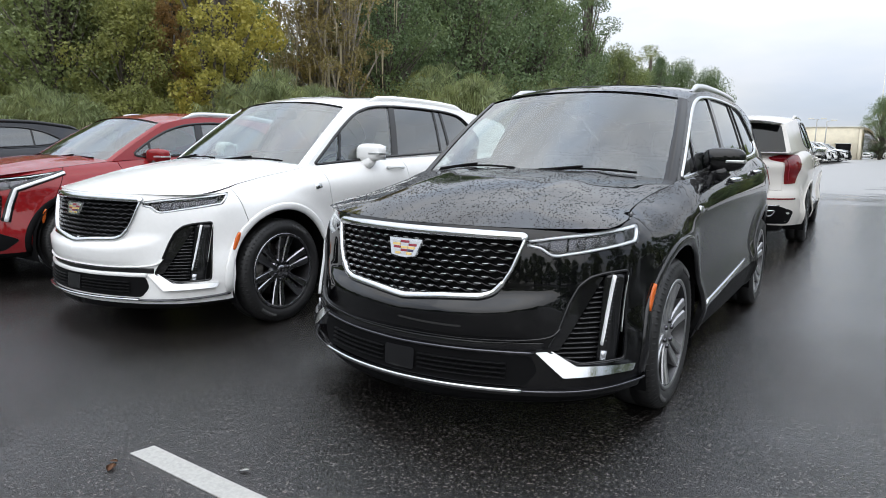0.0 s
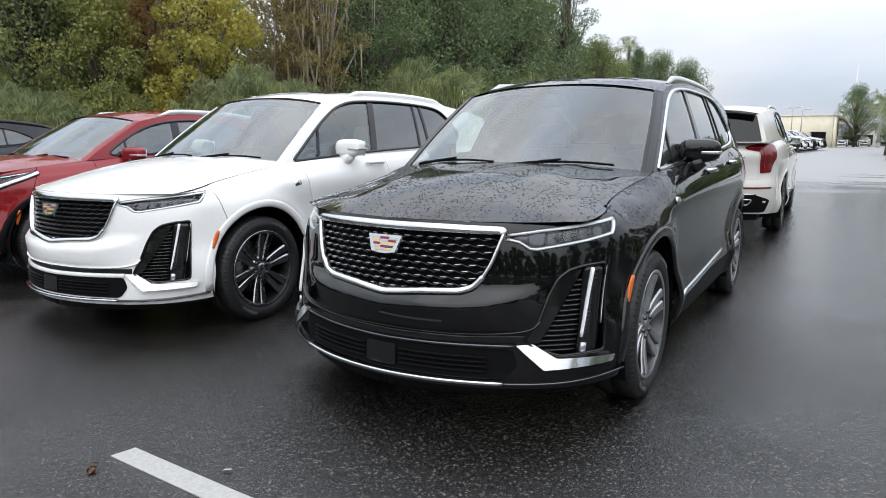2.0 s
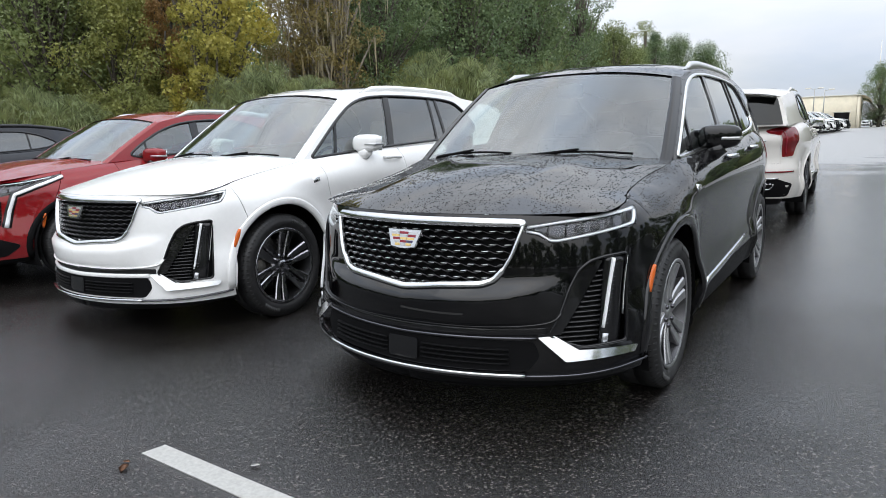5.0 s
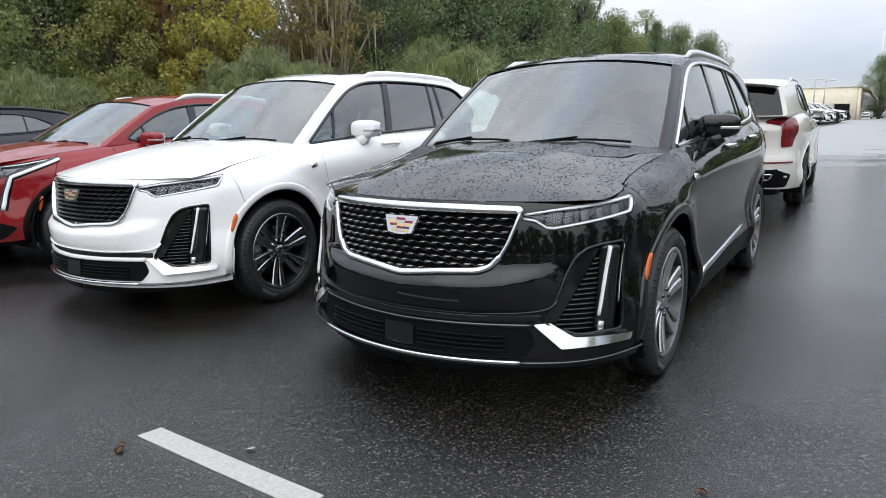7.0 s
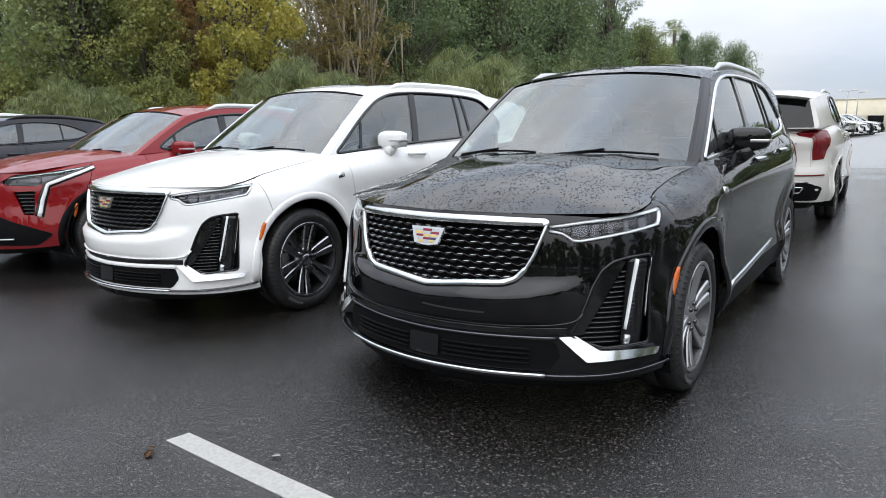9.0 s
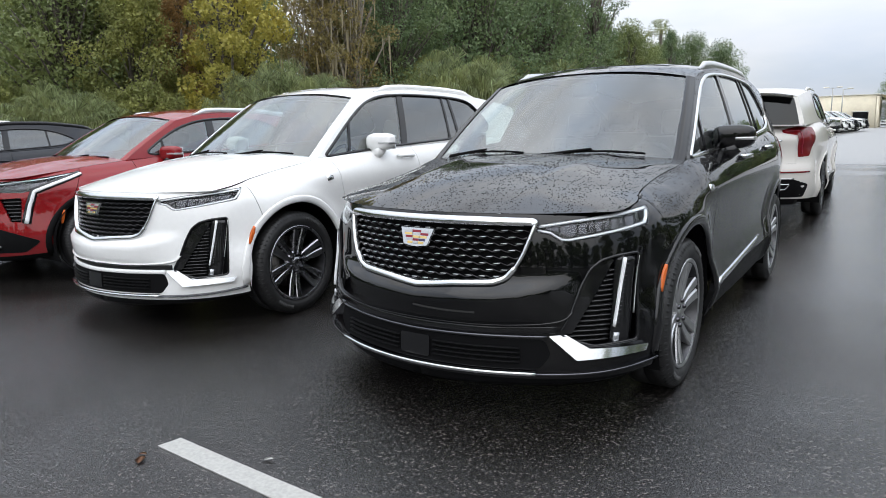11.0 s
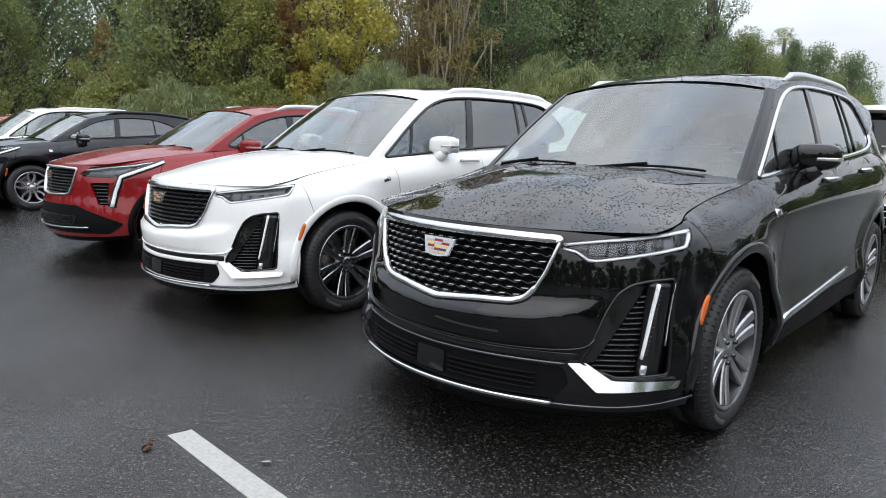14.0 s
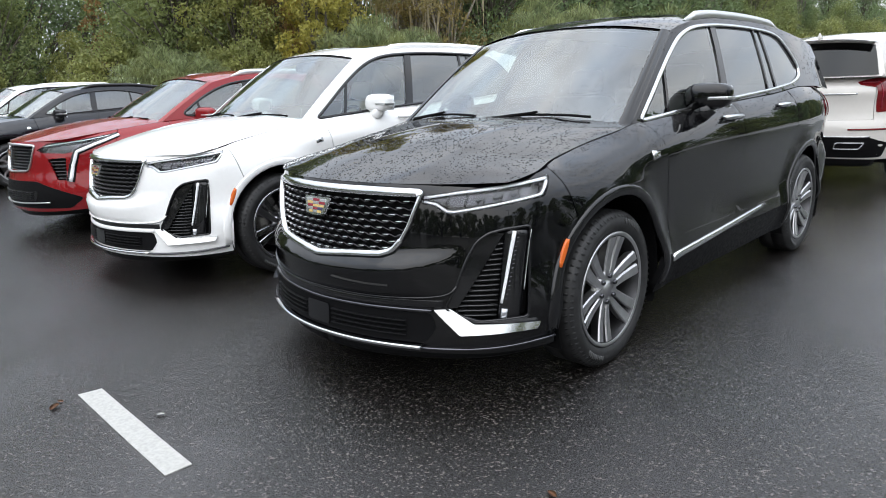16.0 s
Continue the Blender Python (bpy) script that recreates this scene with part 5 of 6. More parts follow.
def large_tail(car, sh, body, trims, both):
    SK = sh.skin

    def tailf(p, off=0.0):
        p = np.asarray(p, float)
        q = SK(np.c_[[min(sh.length - 1e-4, sh.s_xr(abs(x))) for x in p[:, 0]], p[:, 1]], off)
        return [Vector((math.copysign(v.x, x), v.y, v.z)) for v, x in zip(q, p[:, 0])]
    part("tail_strip", strip(tailf, [(x, 1.045) for x in np.linspace(-0.52, 0.52, 30)], 0.016, 0.006, 0.006), trims["bright"], car)
    pts = rounded([(-0.27, 0.85), (0.27, 0.85), (0.42, 1.10), (-0.42, 1.10)], 0.03, 3)
    part("plate_recess", sheet(lambda p, o: tailf(p, o + 0.003), pts, (), 0.06, 0.006), body, car)
    part("plate", sheet(lambda p, o: tailf(p, o + 0.012), [(-0.155, 0.83), (0.155, 0.83), (0.155, 0.98), (-0.155, 0.98)], (), 0.08, 0.006), PAINT_WHITE, car, "white plate without writing")
    both("reflector", lambda: strip(SK, [(sh.s_xr(0.80) + (sh.s_xr(0.46) - sh.s_xr(0.80)) * t, 0.655) for t in np.linspace(0, 1, 12)], 0.020, 0.004, 0.006), LAMPRED, "red reflector")
    low = rounded([(-0.79, 0.335), (0.79, 0.335), (0.80, 0.50), (0.66, 0.565), (-0.66, 0.565), (-0.80, 0.50)], 0.03, 3)
    part("diffuser", sheet(lambda p, o: tailf(p, o + 0.006), low, (), 0.06, 0.02), PLASTIC, car)
    part("rear_valance", strip(tailf, [(x, 0.285) for x in np.linspace(-0.76, 0.76, 30)], 0.11, -0.02, 0.012), PLASTIC, car)
    part("diffuser_trim", strip(tailf, [(x, 0.572) for x in np.linspace(-0.66, 0.66, 30)], 0.016, 0.010, 0.006), CHROME, car)
    both("exhaust_finisher", lambda: strip(SK, resample(rounded([(sh.s_xr(0.58), 0.435), (sh.s_xr(0.34), 0.435), (sh.s_xr(0.36), 0.505), (sh.s_xr(0.62), 0.505)], 0.02, 3), 0.02), 0.014, 0.014, 0.008, True), CHROME, "bright exhaust finisher")
    both("exhaust", lambda: sheet(lambda p, o: SK(p, o + 0.009), [(sh.s_xr(0.58), 0.44), (sh.s_xr(0.60), 0.50), (sh.s_xr(0.37), 0.50), (sh.s_xr(0.35), 0.44)], (), 0.05, 0.006), DARKOPEN)
    part("rear_wiper", tube(bmesh.new(), [tailf([(0.0, 1.22)], 0.03)[0], tailf([(0.25, 1.24)], 0.01)[0]], 0.01, 6), PLASTIC, car)
    part("model_badge", strip(tailf, [(0.50, 0.985), (0.60, 0.985)], 0.016, 0.003, 0.003), CHROME, car)


LARGE = dict(
    wheelbase=2.863, wheel_z=0.37, tyre=0.372, rim=0.268, tyre_w=0.235, track=0.822, well_x=0.93, arch=0.445, sill=0.44, low=0.225, low_rise=0.02,
    bumper_cut=(-0.30, 0.70), head_end=-0.375, hole_round=0.02,
    headlight=[(0.518, None, 0.880), (0.66, None, 0.902), (0.79, None, 0.918), (None, -0.408, 0.944), (None, -0.475, 0.866), (0.775, None, 0.834), (0.635, None, 0.808), (0.605, None, 0.812), (0.570, None, 0.840), (0.518, None, 0.849)],
    pockets=[[(0.605, 0.425), (0.642, 0.505), (0.680, 0.625), (0.712, 0.696), (0.75, 0.732), (0.80, 0.748), (0.868, 0.757), (0.856, 0.385), (0.72, 0.372), (0.66, 0.395)]],
    grille=[(0.0, 0.897), (0.26, 0.897), (0.518, 0.893), (0.470, 0.760), (0.438, 0.700), (0.402, 0.657), (0.35, 0.641), (0.18, 0.630), (0.0, 0.612)],
    surround=0.026, surround_label="bright grille surround", mesh=(10, 17), badge=(0, 0.815), badge_size=(0.182, 0.084), badge_lean=-0.26,
    projectors=[(0.40, 0.38), (0.53, 0.43), (0.66, 0.50)],
    guides=[([(0.528, None, 0.873), (0.66, None, 0.893), (0.79, None, 0.908), (None, -0.425, 0.934)], 0.012), ([(0.526, None, 0.856), (0.572, None, 0.847), (0.614, None, 0.818), (0.64, None, 0.816), (0.775, None, 0.842), (None, -0.485, 0.874), (None, -0.432, 0.925)], 0.009)],
    face=large_face, detail=True, cowl=0.15, hood_y0=-0.56, hood_y1=0.40, hood_pow=1.9, crown=0.035,
    door_front=[(0.43, 1.11), (0.44, 1.07), (0.462, 0.92), (0.53, 0.74), (0.555, 0.60), (0.54, 0.44)],
    door_mid=[(1.44, 1.20), (1.456, 1.10), (1.487, 0.8), (1.495, 0.44)],
    door_rear=[(2.50, 1.24), (2.52, 1.10), (2.48, 0.90), (2.36, 0.72), (2.30, 0.58), (2.27, 0.44)],
    tail=dict(lamp=[(0.51, None, 1.168), (0.60, None, 1.192), (0.70, None, 1.205), (None, 3.60, 1.200), (None, 3.66, 1.02), (None, 3.76, 0.846), (0.705, None, 0.838), (0.692, None, 1.108), (0.54, None, 1.138)],
              lamp_line=[(0.56, None, 1.160), (0.73, None, 1.165), (0.745, None, 0.88)], ztop=1.2, y_corner=3.75, gate_x=0.685, gate_bot=0.757, glass_bow=0.10, detail=large_tail),
    a_low=(0.34, 1.10), a_high=(0.98, 1.580), a_bow=0.012, d_low=(3.97, 1.225), roof_end=3.78,
    dlo=[(0.425, 1.118), (0.425, 1.118), (0.78, 1.395), (1.03, 1.548), (1.25, 1.616), (1.60, 1.642), (2.05, 1.648), (2.45, 1.640), (2.68, 1.612), (2.82, 1.52), (2.945, 1.40), (2.91, 1.325), (2.68, 1.278), (2.2, 1.240), (1.42, 1.200), (0.95, 1.166)],
    pillars=[(0.72, 0.867, 0.022), (1.383, 1.527, 0.075), (2.115, 2.20, 0.026), (2.285, 2.32, 0.032)], pillar_z=(1.22, 1.62), clear_panes=2, bow=(0.15, 0.09), tail_bow=0.06, sunroof=True,
    rail=(0.26, 0.90), rail_lift=0.040, wipers=[(-0.62, -0.08), (0.05, 0.62)], dash=1.02, seat_y=1.42, seat_z=0.55,
    handles=[(1.285, 1.10), (2.225, 1.138)], mirror=(0.925, 0.965, 1.215), side_trim=((0.56, 0.415), (1.95, 0.500)), arch_trim=True,
    marker=(-0.405, 0.626), marker_lean=(0.023, 0.056), fender_badge=(0.34, 0.964), wheel_style="pairs")


# ---- the smaller car ----
def compact_shape():
    sh = Shape(
        plan=[(0, -0.885), (0.26, -0.855), (0.46, -0.78), (0.64, -0.655), (0.78, -0.49), (0.855, -0.32), (0.893, -0.12), (0.905, 0.10), (0.915, 0.7),
              (0.920, 1.4), (0.918, 2.2), (0.910, 2.8), (0.885, 3.15), (0.82, 3.46), (0.66, 3.64), (0.40, 3.70), (0, 3.72)],
        front=[(0.2, -0.03), (0.30, 0.02), (0.42, 0.035), (0.56, 0.02), (0.66, 0.0), (0.78, -0.01), (0.92, -0.035), (1.1, -0.10)],
        side=[(0.2, -0.07), (0.32, -0.02), (0.46, 0.005), (0.60, -0.012), (0.74, -0.008), (0.90, 0.008), (1.02, 0.0), (1.3, -0.03)],
        rear=[(0.2, -0.08), (0.35, 0.0), (0.50, 0.03), (0.70, 0.02), (0.90, 0.0), (1.05, 0.0), (1.3, -0.06)],
        ztop=[(-1.2, 0.940), (-0.84, 0.942), (-0.60, 0.960), (-0.40, 0.990), (-0.05, 1.035), (0.20, 1.062), (0.42, 1.085), (0.9, 1.115), (1.4, 1.145), (2.1, 1.19), (2.6, 1.23), (3.2, 1.23), (3.9, 1.18)],
        roll=[(-1.2, 0.004), (-0.78, 0.01), (-0.62, 0.035), (-0.40, 0.08), (0.0, 0.13), (0.40, 0.14), (0.8, 0.09), (1.4, 0.07), (2.6, 0.075), (3.3, 0.08), (3.9, 0.06)],
        belt_x=[(0.2, 0.760), (0.42, 0.775), (0.9, 0.820), (1.4, 0.845), (2.2, 0.835), (2.8, 0.79), (3.2, 0.72), (3.7, 0.62)],
        roof_z=[(0.8, 1.40), (1.0, 1.475), (1.3, 1.540), (1.6, 1.565), (2.0, 1.568), (2.5, 1.530), (2.9, 1.475), (3.2, 1.42), (3.7, 1.35)],
        tumble=0.34, yf=(-0.68, -0.20), yr=(2.9, 3.4))
    sh.arches = [(0, 0.36, 0.46), (2.779, 0.36, 0.46)]
    return sh


def compact_face(car, sh, nosef, body, trims, spec, both):
    """Upright lamps that drop from the headlights, dark lower bumper with mesh, thin bright lip."""
    SK = sh.skin
    pocket = rounded([(sh.s_x(x), z) for x, z in spec["pockets"][0]], 0.015, 3)
    both("vent_liner", lambda: sheet(lambda p, o: SK(p, o - 0.04), pocket, (), 0.05, 0.0), PLASTIC)
    pa = np.array(pocket)
    for k in range(7):
        z = 0.590 + k * 0.032
        ss = np.linspace(pa[:, 0].min(), pa[:, 0].max(), 300)
        ok = inside(np.c_[ss, np.full(300, z)], pocket)
        if ok.sum() < 5:
            continue
        s0, s1 = ss[ok].min() + 0.004, ss[ok].max() - 0.004
        both("slat", lambda s0=s0, s1=s1, z=z: strip(SK, [(s0 + (s1 - s0) * t, z) for t in np.linspace(0, 1, 6)], 0.012, -0.016, 0.010), DARKVENT)
    col = [(sh.s_x(0.715), 0.560), (sh.s_x(0.735), 0.70), (sh.s_x(0.765), 0.84), (sh.s_y(-0.36), 0.905), (sh.s_y(-0.13), 0.985)]
    col = resample_open(col, 0.03)
    n = len(col)
    both("lamp_column", lambda: strip(SK, col, np.linspace(0.075, 0.045, n), 0.002, 0.008), GLOSSBLACK)
    both("running_lamp", lambda: strip(SK, [(s + 0.004, z) for s, z in col], np.linspace(0.034, 0.020, n), 0.010, 0.008), LAMPWHITE, "white running lamp")
    low = [(-0.70, 0.30), (0.70, 0.30), (0.78, 0.40), (0.66, 0.47), (0.44, 0.565), (-0.44, 0.565), (-0.66, 0.47), (-0.78, 0.40)]
    part("lower_bumper", sheet(lambda p, o: nosef(p, o + 0.006), rounded(low, 0.03, 3), (), 0.05, 0.02), PLASTIC, car, "matt dark lower bumper")
    part("intake_backing", sheet(lambda p, o: nosef(p, o + 0.009), rounded([(-0.42, 0.375), (0.42, 0.375), (0.46, 0.47), (-0.46, 0.47)], 0.02, 3), (), 0.05, 0.01), GLOSSBLACK, car)
    for z in (0.39, 0.412, 0.434, 0.456):
        part("intake_slat", strip(nosef, [(x, z + 0.003 * math.sin(x * 90)) for x in np.linspace(-0.40, 0.40, 60)], 0.009, 0.014, 0.006), PLASTIC, car)
    part("lip", strip(nosef, [(x, 0.345 + 0.05 * x * x) for x in np.linspace(-0.56, 0.56, 30)], 0.014, 0.020, 0.010), SATIN, car, "satin lower lip")
    both("valance", lambda: strip(SK, [((sh.s_y(-0.44)) * t, 0.255 + 0.04 * t * t) for t in np.linspace(0, 1, 24)], 0.10, -0.03, 0.012), PLASTIC)


COMPACT = dict(
    wheelbase=2.779, wheel_z=0.355, tyre=0.357, rim=0.248, tyre_w=0.235, track=0.795, well_x=0.89, arch=0.43, sill=0.46, low=0.26, low_rise=0.03,
    bumper_cut=(-0.28, 0.68), head_end=-0.12, hole_round=0.015,
    headlight=[(0.45, None, 0.860), (0.56, None, 0.925), (None, -0.50, 0.948), (None, -0.14, 1.000), (None, -0.14, 0.975), (None, -0.36, 0.890), (0.75, None, 0.84), (0.70, None, 0.825), (0.50, None, 0.835)],
    pockets=[[(0.56, 0.775), (0.70, 0.785), (0.69, 0.57), (0.63, 0.575)]],
    grille=[(0.0, 0.915), (0.20, 0.915), (0.43, 0.905), (0.395, 0.76), (0.350, 0.675), (0.30, 0.660), (0.0, 0.648)],
    surround=0.016, surround_label="satin grille surround", mesh=(9, 15), badge=(0, 0.835), badge_size=(0.12, 0.075), badge_lean=-0.05,
    projectors=[(0.25, 0.35), (0.40, 0.45)], guides=[([(0.52, None, 0.895), (0.66, None, 0.918), (None, -0.42, 0.945), (None, -0.20, 0.982)], 0.008)],
    face=compact_face, detail=True, cowl=0.15, hood_y0=-0.56, hood_y1=0.40, hood_pow=1.8, crown=0.045,
    door_front=[(0.42, 1.085), (0.41, 1.04), (0.43, 0.90), (0.44, 0.75), (0.46, 0.60), (0.47, 0.46)],
    door_mid=[(1.38, 1.145), (1.39, 1.05), (1.41, 0.8), (1.42, 0.60), (1.41, 0.46)],
    door_rear=[(2.36, 1.20), (2.36, 1.06), (2.32, 0.86), (2.24, 0.70), (2.20, 0.58), (2.18, 0.46)],
    tail=dict(lamp=[(0.52, None, 1.12), (0.70, None, 1.14), (None, 3.36, 1.14), (None, 3.36, 0.98), (None, 3.44, 0.84), (0.72, None, 0.84), (0.68, None, 1.06), (0.54, None, 1.08)],
              lamp_line=[(0.55, None, 1.10), (0.70, None, 1.10), (None, 3.46, 0.88)], ztop=1.2, y_corner=3.45, gate_x=0.56, gate_bot=0.72, glass_bow=0.08),
    a_low=(0.34, 1.07), a_high=(0.99, 1.470), a_bow=0.012, d_low=(3.56, 1.20), roof_end=3.20,
    dlo=[(0.52, 1.108), (0.78, 1.285), (1.00, 1.400), (1.25, 1.478), (1.60, 1.512), (1.95, 1.505), (2.20, 1.455), (2.42, 1.360), (2.47, 1.315), (2.25, 1.228), (1.40, 1.172)],
    pillars=[(0.78, 0.78, 0.02), (1.36, 1.40, 0.09), (2.02, 2.02, 0.025)], pillar_z=(1.17, 1.50), clear_panes=2, bow=(0.15, 0.08), tail_bow=0.05, sunroof=False,
    rail=(0.25, 0.30), rail_lift=0.05, wipers=[(-0.60, -0.10), (0.05, 0.58)], dash=0.98, seat_y=1.32, seat_z=0.50,
    handles=[(1.22, 1.00), (2.10, 1.04)], mirror=(0.905, 0.76, 1.135), arch_trim=True, marker=(-0.33, 0.60), fender_badge=(0.30, 0.93), wheel_style="y")


# ---- ground ----
RISE = smooth_curve([-2000, 3.2, 7.0, 12, 40, 66, 97, 160, 2000], [0, 0, 0.115, 0.25, 0.80, 1.20, 1.52, 1.85, 1.85])


def ground_z(x, y):
    return float(RISE(y))


def ground():
    bm = bmesh.new()
    xs = [-1500, -600, -250, -120, -60, -40, -30, -20, -10, -5, 0, 5, 10, 20, 40, 80, 160, 400, 1500]
    ys = [-1500, -500, -200, -80, -40, -20, -10, -5, 0, 2, 3, 4, 5, 6, 7, 8, 9, 10, 12, 16, 20, 26, 32, 40, 50, 60, 70, 80, 97, 120, 160, 250, 500, 1500]
    vs = [[bm.verts.new((x, y, ground_z(x, y))) for x in xs] for y in ys]
    for a, b in zip(vs, vs[1:]):
        for i in range(len(xs) - 1):
            bm.faces.new((a[i], a[i + 1], b[i + 1], b[i]))
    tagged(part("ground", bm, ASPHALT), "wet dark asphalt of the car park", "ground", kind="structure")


ground()


def patch(name, poly, lift, mat, label, category, step=1.5, kind="structure"):
    bm = sheet(lambda p, o: [Vector((a, b, ground_z(a, b) + lift + o)) for a, b in p], poly, (), step, lift + 0.02)
    return tagged(part(name, bm, mat), label, category, kind=kind)


# ---- trees ----
def leaf_cards(store, seed, centre, radius, n, size, flat=0.75):
    """Small leaf sprays scattered through a lumpy shell round centre, as corners of triangles."""
    r = np.random.default_rng(seed)
    d = r.normal(size=(n, 3))
    d /= np.linalg.norm(d, axis=1)[:, None]
    p = np.array(centre) + d * np.array((1, 1, flat)) * (radius * (0.45 + 0.60 * r.random(n) ** 0.6))[:, None]
    u = r.normal(size=(n, 3)) * np.array((1, 1, 0.7))
    u = u / np.linalg.norm(u, axis=1)[:, None] + d * 0.6
    u /= np.linalg.norm(u, axis=1)[:, None]
    v = np.cross(u, r.normal(size=(n, 3)))
    v /= np.linalg.norm(v, axis=1)[:, None] + 1e-9
    s = (size * (0.5 + 0.9 * r.random(n)))[:, None]
    q = np.cross(u, v) * s * 0.45
    store.append(np.stack((p - v * s * 0.5 + q, p - v * s * 0.4 - q, p + v * s * 0.6), 1).reshape(-1, 3))


def tri_part(name, store, material, parent):
    co = np.concatenate(store)
    me = bpy.data.meshes.new(name)
    n = len(co) // 3
    me.vertices.add(3 * n)
    me.vertices.foreach_set("co", co.ravel())
    me.loops.add(3 * n)
    me.loops.foreach_set("vertex_index", np.arange(3 * n, dtype=np.int32))
    me.polygons.add(n)
    me.polygons.foreach_set("loop_start", np.arange(0, 3 * n, 3, dtype=np.int32))
    me.update(calc_edges=True)
    me.materials.append(material)
    ob = new(name, me)
    ob.parent = parent
    return ob


def tree_mesh(seed, height, spread, leaves, leafsize, bare=0.25, clumps=26, moss=0):
    """Trunk with limbs, and a crown of many leaf sprays gathered in clumps at the limbs' ends."""
    rng = random.Random(seed)
    wood = bmesh.new()
    top = Vector((rng.uniform(-0.6, 0.6), rng.uniform(-0.6, 0.6), height * 0.80))
    pts = [Vector((0, 0, -0.3)), Vector((rng.uniform(-.2, .2), rng.uniform(-.2, .2), height * 0.25)), Vector((top.x * 0.6, top.y * 0.6, height * 0.52)), top]
    r0 = height * 0.020 + 0.04
    tube(wood, pts, [r0 * 1.25, r0, r0 * 0.7, r0 * 0.25], 8)
    crown = []
    hang = bmesh.new()
    for k in range(clumps):
        t = bare + (1 - bare) * ((k + rng.random()) / clumps)
        zc = height * (t * 0.97)
        prof = math.sin(math.pi * min(1.0, 0.22 + 0.80 * (t - bare) / (1 - bare))) ** 0.7
        a = rng.random() * math.tau
        reach = spread * prof * (0.35 + 0.65 * rng.random())
        c = Vector((math.cos(a) * reach, math.sin(a) * reach, zc))
        base_t = max(0.12, t - 0.18 - 0.1 * rng.random())
        i = min(2, int(base_t * 3))
        root = pts[i].lerp(pts[i + 1], min(1, max(0, base_t * 3 - i)))
        root.z = min(root.z, c.z - 0.2)
        tube(wood, [root, root.lerp(c, 0.5) + Vector((0, 0, 0.15 * spread * 0.3)), c], [r0 * 0.36, r0 * 0.22, r0 * 0.08], 5)
        leaf_cards(crown, seed * 1000 + k, c, spread * (0.22 + 0.20 * rng.random()), leaves // clumps, leafsize)
        if moss and rng.random() < 0.7:
            for _ in range(moss):
                p = c + Vector((rng.gauss(0, spread * 0.2), rng.gauss(0, spread * 0.2), -rng.random() * 0.3))
                ln = rng.uniform(0.6, 2.4)
                q = Vector((rng.gauss(0, 1), rng.gauss(0, 1), 0)).normalized() * rng.uniform(0.03, 0.08)
                a1, a2, b1 = p + q, p - q, p + Vector((rng.gauss(0, .1), rng.gauss(0, .1), -ln))
                hang.faces.new([hang.verts.new(x) for x in (a1, a2, b1)])
    return wood, crown, hang


def tree(name, label, seed, height, spread, mat, leaves=5200, leafsize=0.30, bare=0.22, clumps=26, bark=None, moss=0, group="trees of the wood edge"):
    t = thing(name, label, "tree", group)
    wood, crown, hang = tree_mesh(seed, height, spread, leaves, leafsize, bare, clumps, moss)
    part("trunk", wood, bark or BARK, t)
    tri_part("crown", crown, mat, t)
    if moss:
        tagged(part("hanging_moss", hang, MOSS, t, smooth=False), kind="stuff")
    else:
        hang.free()
    return t


def fan_leaf(bm, rng, root, way, stalk, fan, blades=13):
    """One palmetto leaf: stalk and a drooping fan of narrow blades."""
    way = way.normalized()
    tip = root + way * stalk + Vector((0, 0, -0.08 * stalk))
    side = way.cross(Vector((0, 0, 1))).normalized()
    up = side.cross(way)
    q = side * 0.012
    bm.faces.new([bm.verts.new(p) for p in (root - q, root + q, tip + q, tip - q)])
    for k in range(blades):
        a = (k / (blades - 1) - 0.5) * 2.0
        d = (way * math.cos(a) + side * math.sin(a)).normalized()
        n = d.cross(up).normalized() * 0.016 * fan
        m = tip + d * fan * 0.55 + up * 0.03
        e = tip + d * fan + Vector((0, 0, -fan * rng.uniform(0.35, 0.95)))
        v = [bm.verts.new(p) for p in (tip - n * 0.4, tip + n * 0.4, m + n, m - n, e)]
        bm.faces.new((v[0], v[1], v[2], v[3]))
        bm.faces.new((v[3], v[2], v[4]))


def palmetto(seed, tall, n, fan=0.9, group="palmettos of the wood edge", name="palmetto", label="spiky grey-green palmetto clump at the wood edge", trunk=0.0, mat=None):
    rng = random.Random(seed)
    t = thing(name, label, "palm", group)
    bm = bmesh.new()
    for _ in range(n):
        a = rng.random() * math.tau
        el = rng.uniform(-0.2, 1.35) if trunk else rng.uniform(0.25, 1.45)
        way = Vector((math.cos(a) * math.cos(el), math.sin(a) * math.cos(el), math.sin(el)))
        root = Vector((rng.gauss(0, 0.25 if trunk else 0.6), rng.gauss(0, 0.25 if trunk else 0.6), trunk + (rng.uniform(0.2, tall * 0.55) if not trunk else rng.uniform(-0.2, 0.3))))
        fan_leaf(bm, rng, root, way, rng.uniform(0.4, 1.0) * (tall * 0.42 if not trunk else 1.0), fan * rng.uniform(0.8, 1.15))
    part("fronds", bm, mat or LEAF_PALM, t, smooth=False)
    bm = bmesh.new()
    if trunk:
        tube(bm, [(0, 0, -0.3), (0.1, 0, trunk * 0.5), (0, 0.05, trunk + 0.2)], [0.20, 0.16, 0.17], 9)
    else:
        tube(bm, [(0, 0, -0.2), (0.05, 0.02, tall * 0.5)], [0.16, 0.12], 8)
    part("trunk", bm, BARK, t)
    return t


def put(t, x, y, turn=0.0, size=1.0):
    t.matrix_basis = pose(x, y, ground_z(x, y), 0, 0, turn) @ Matrix.Scale(size, 4)


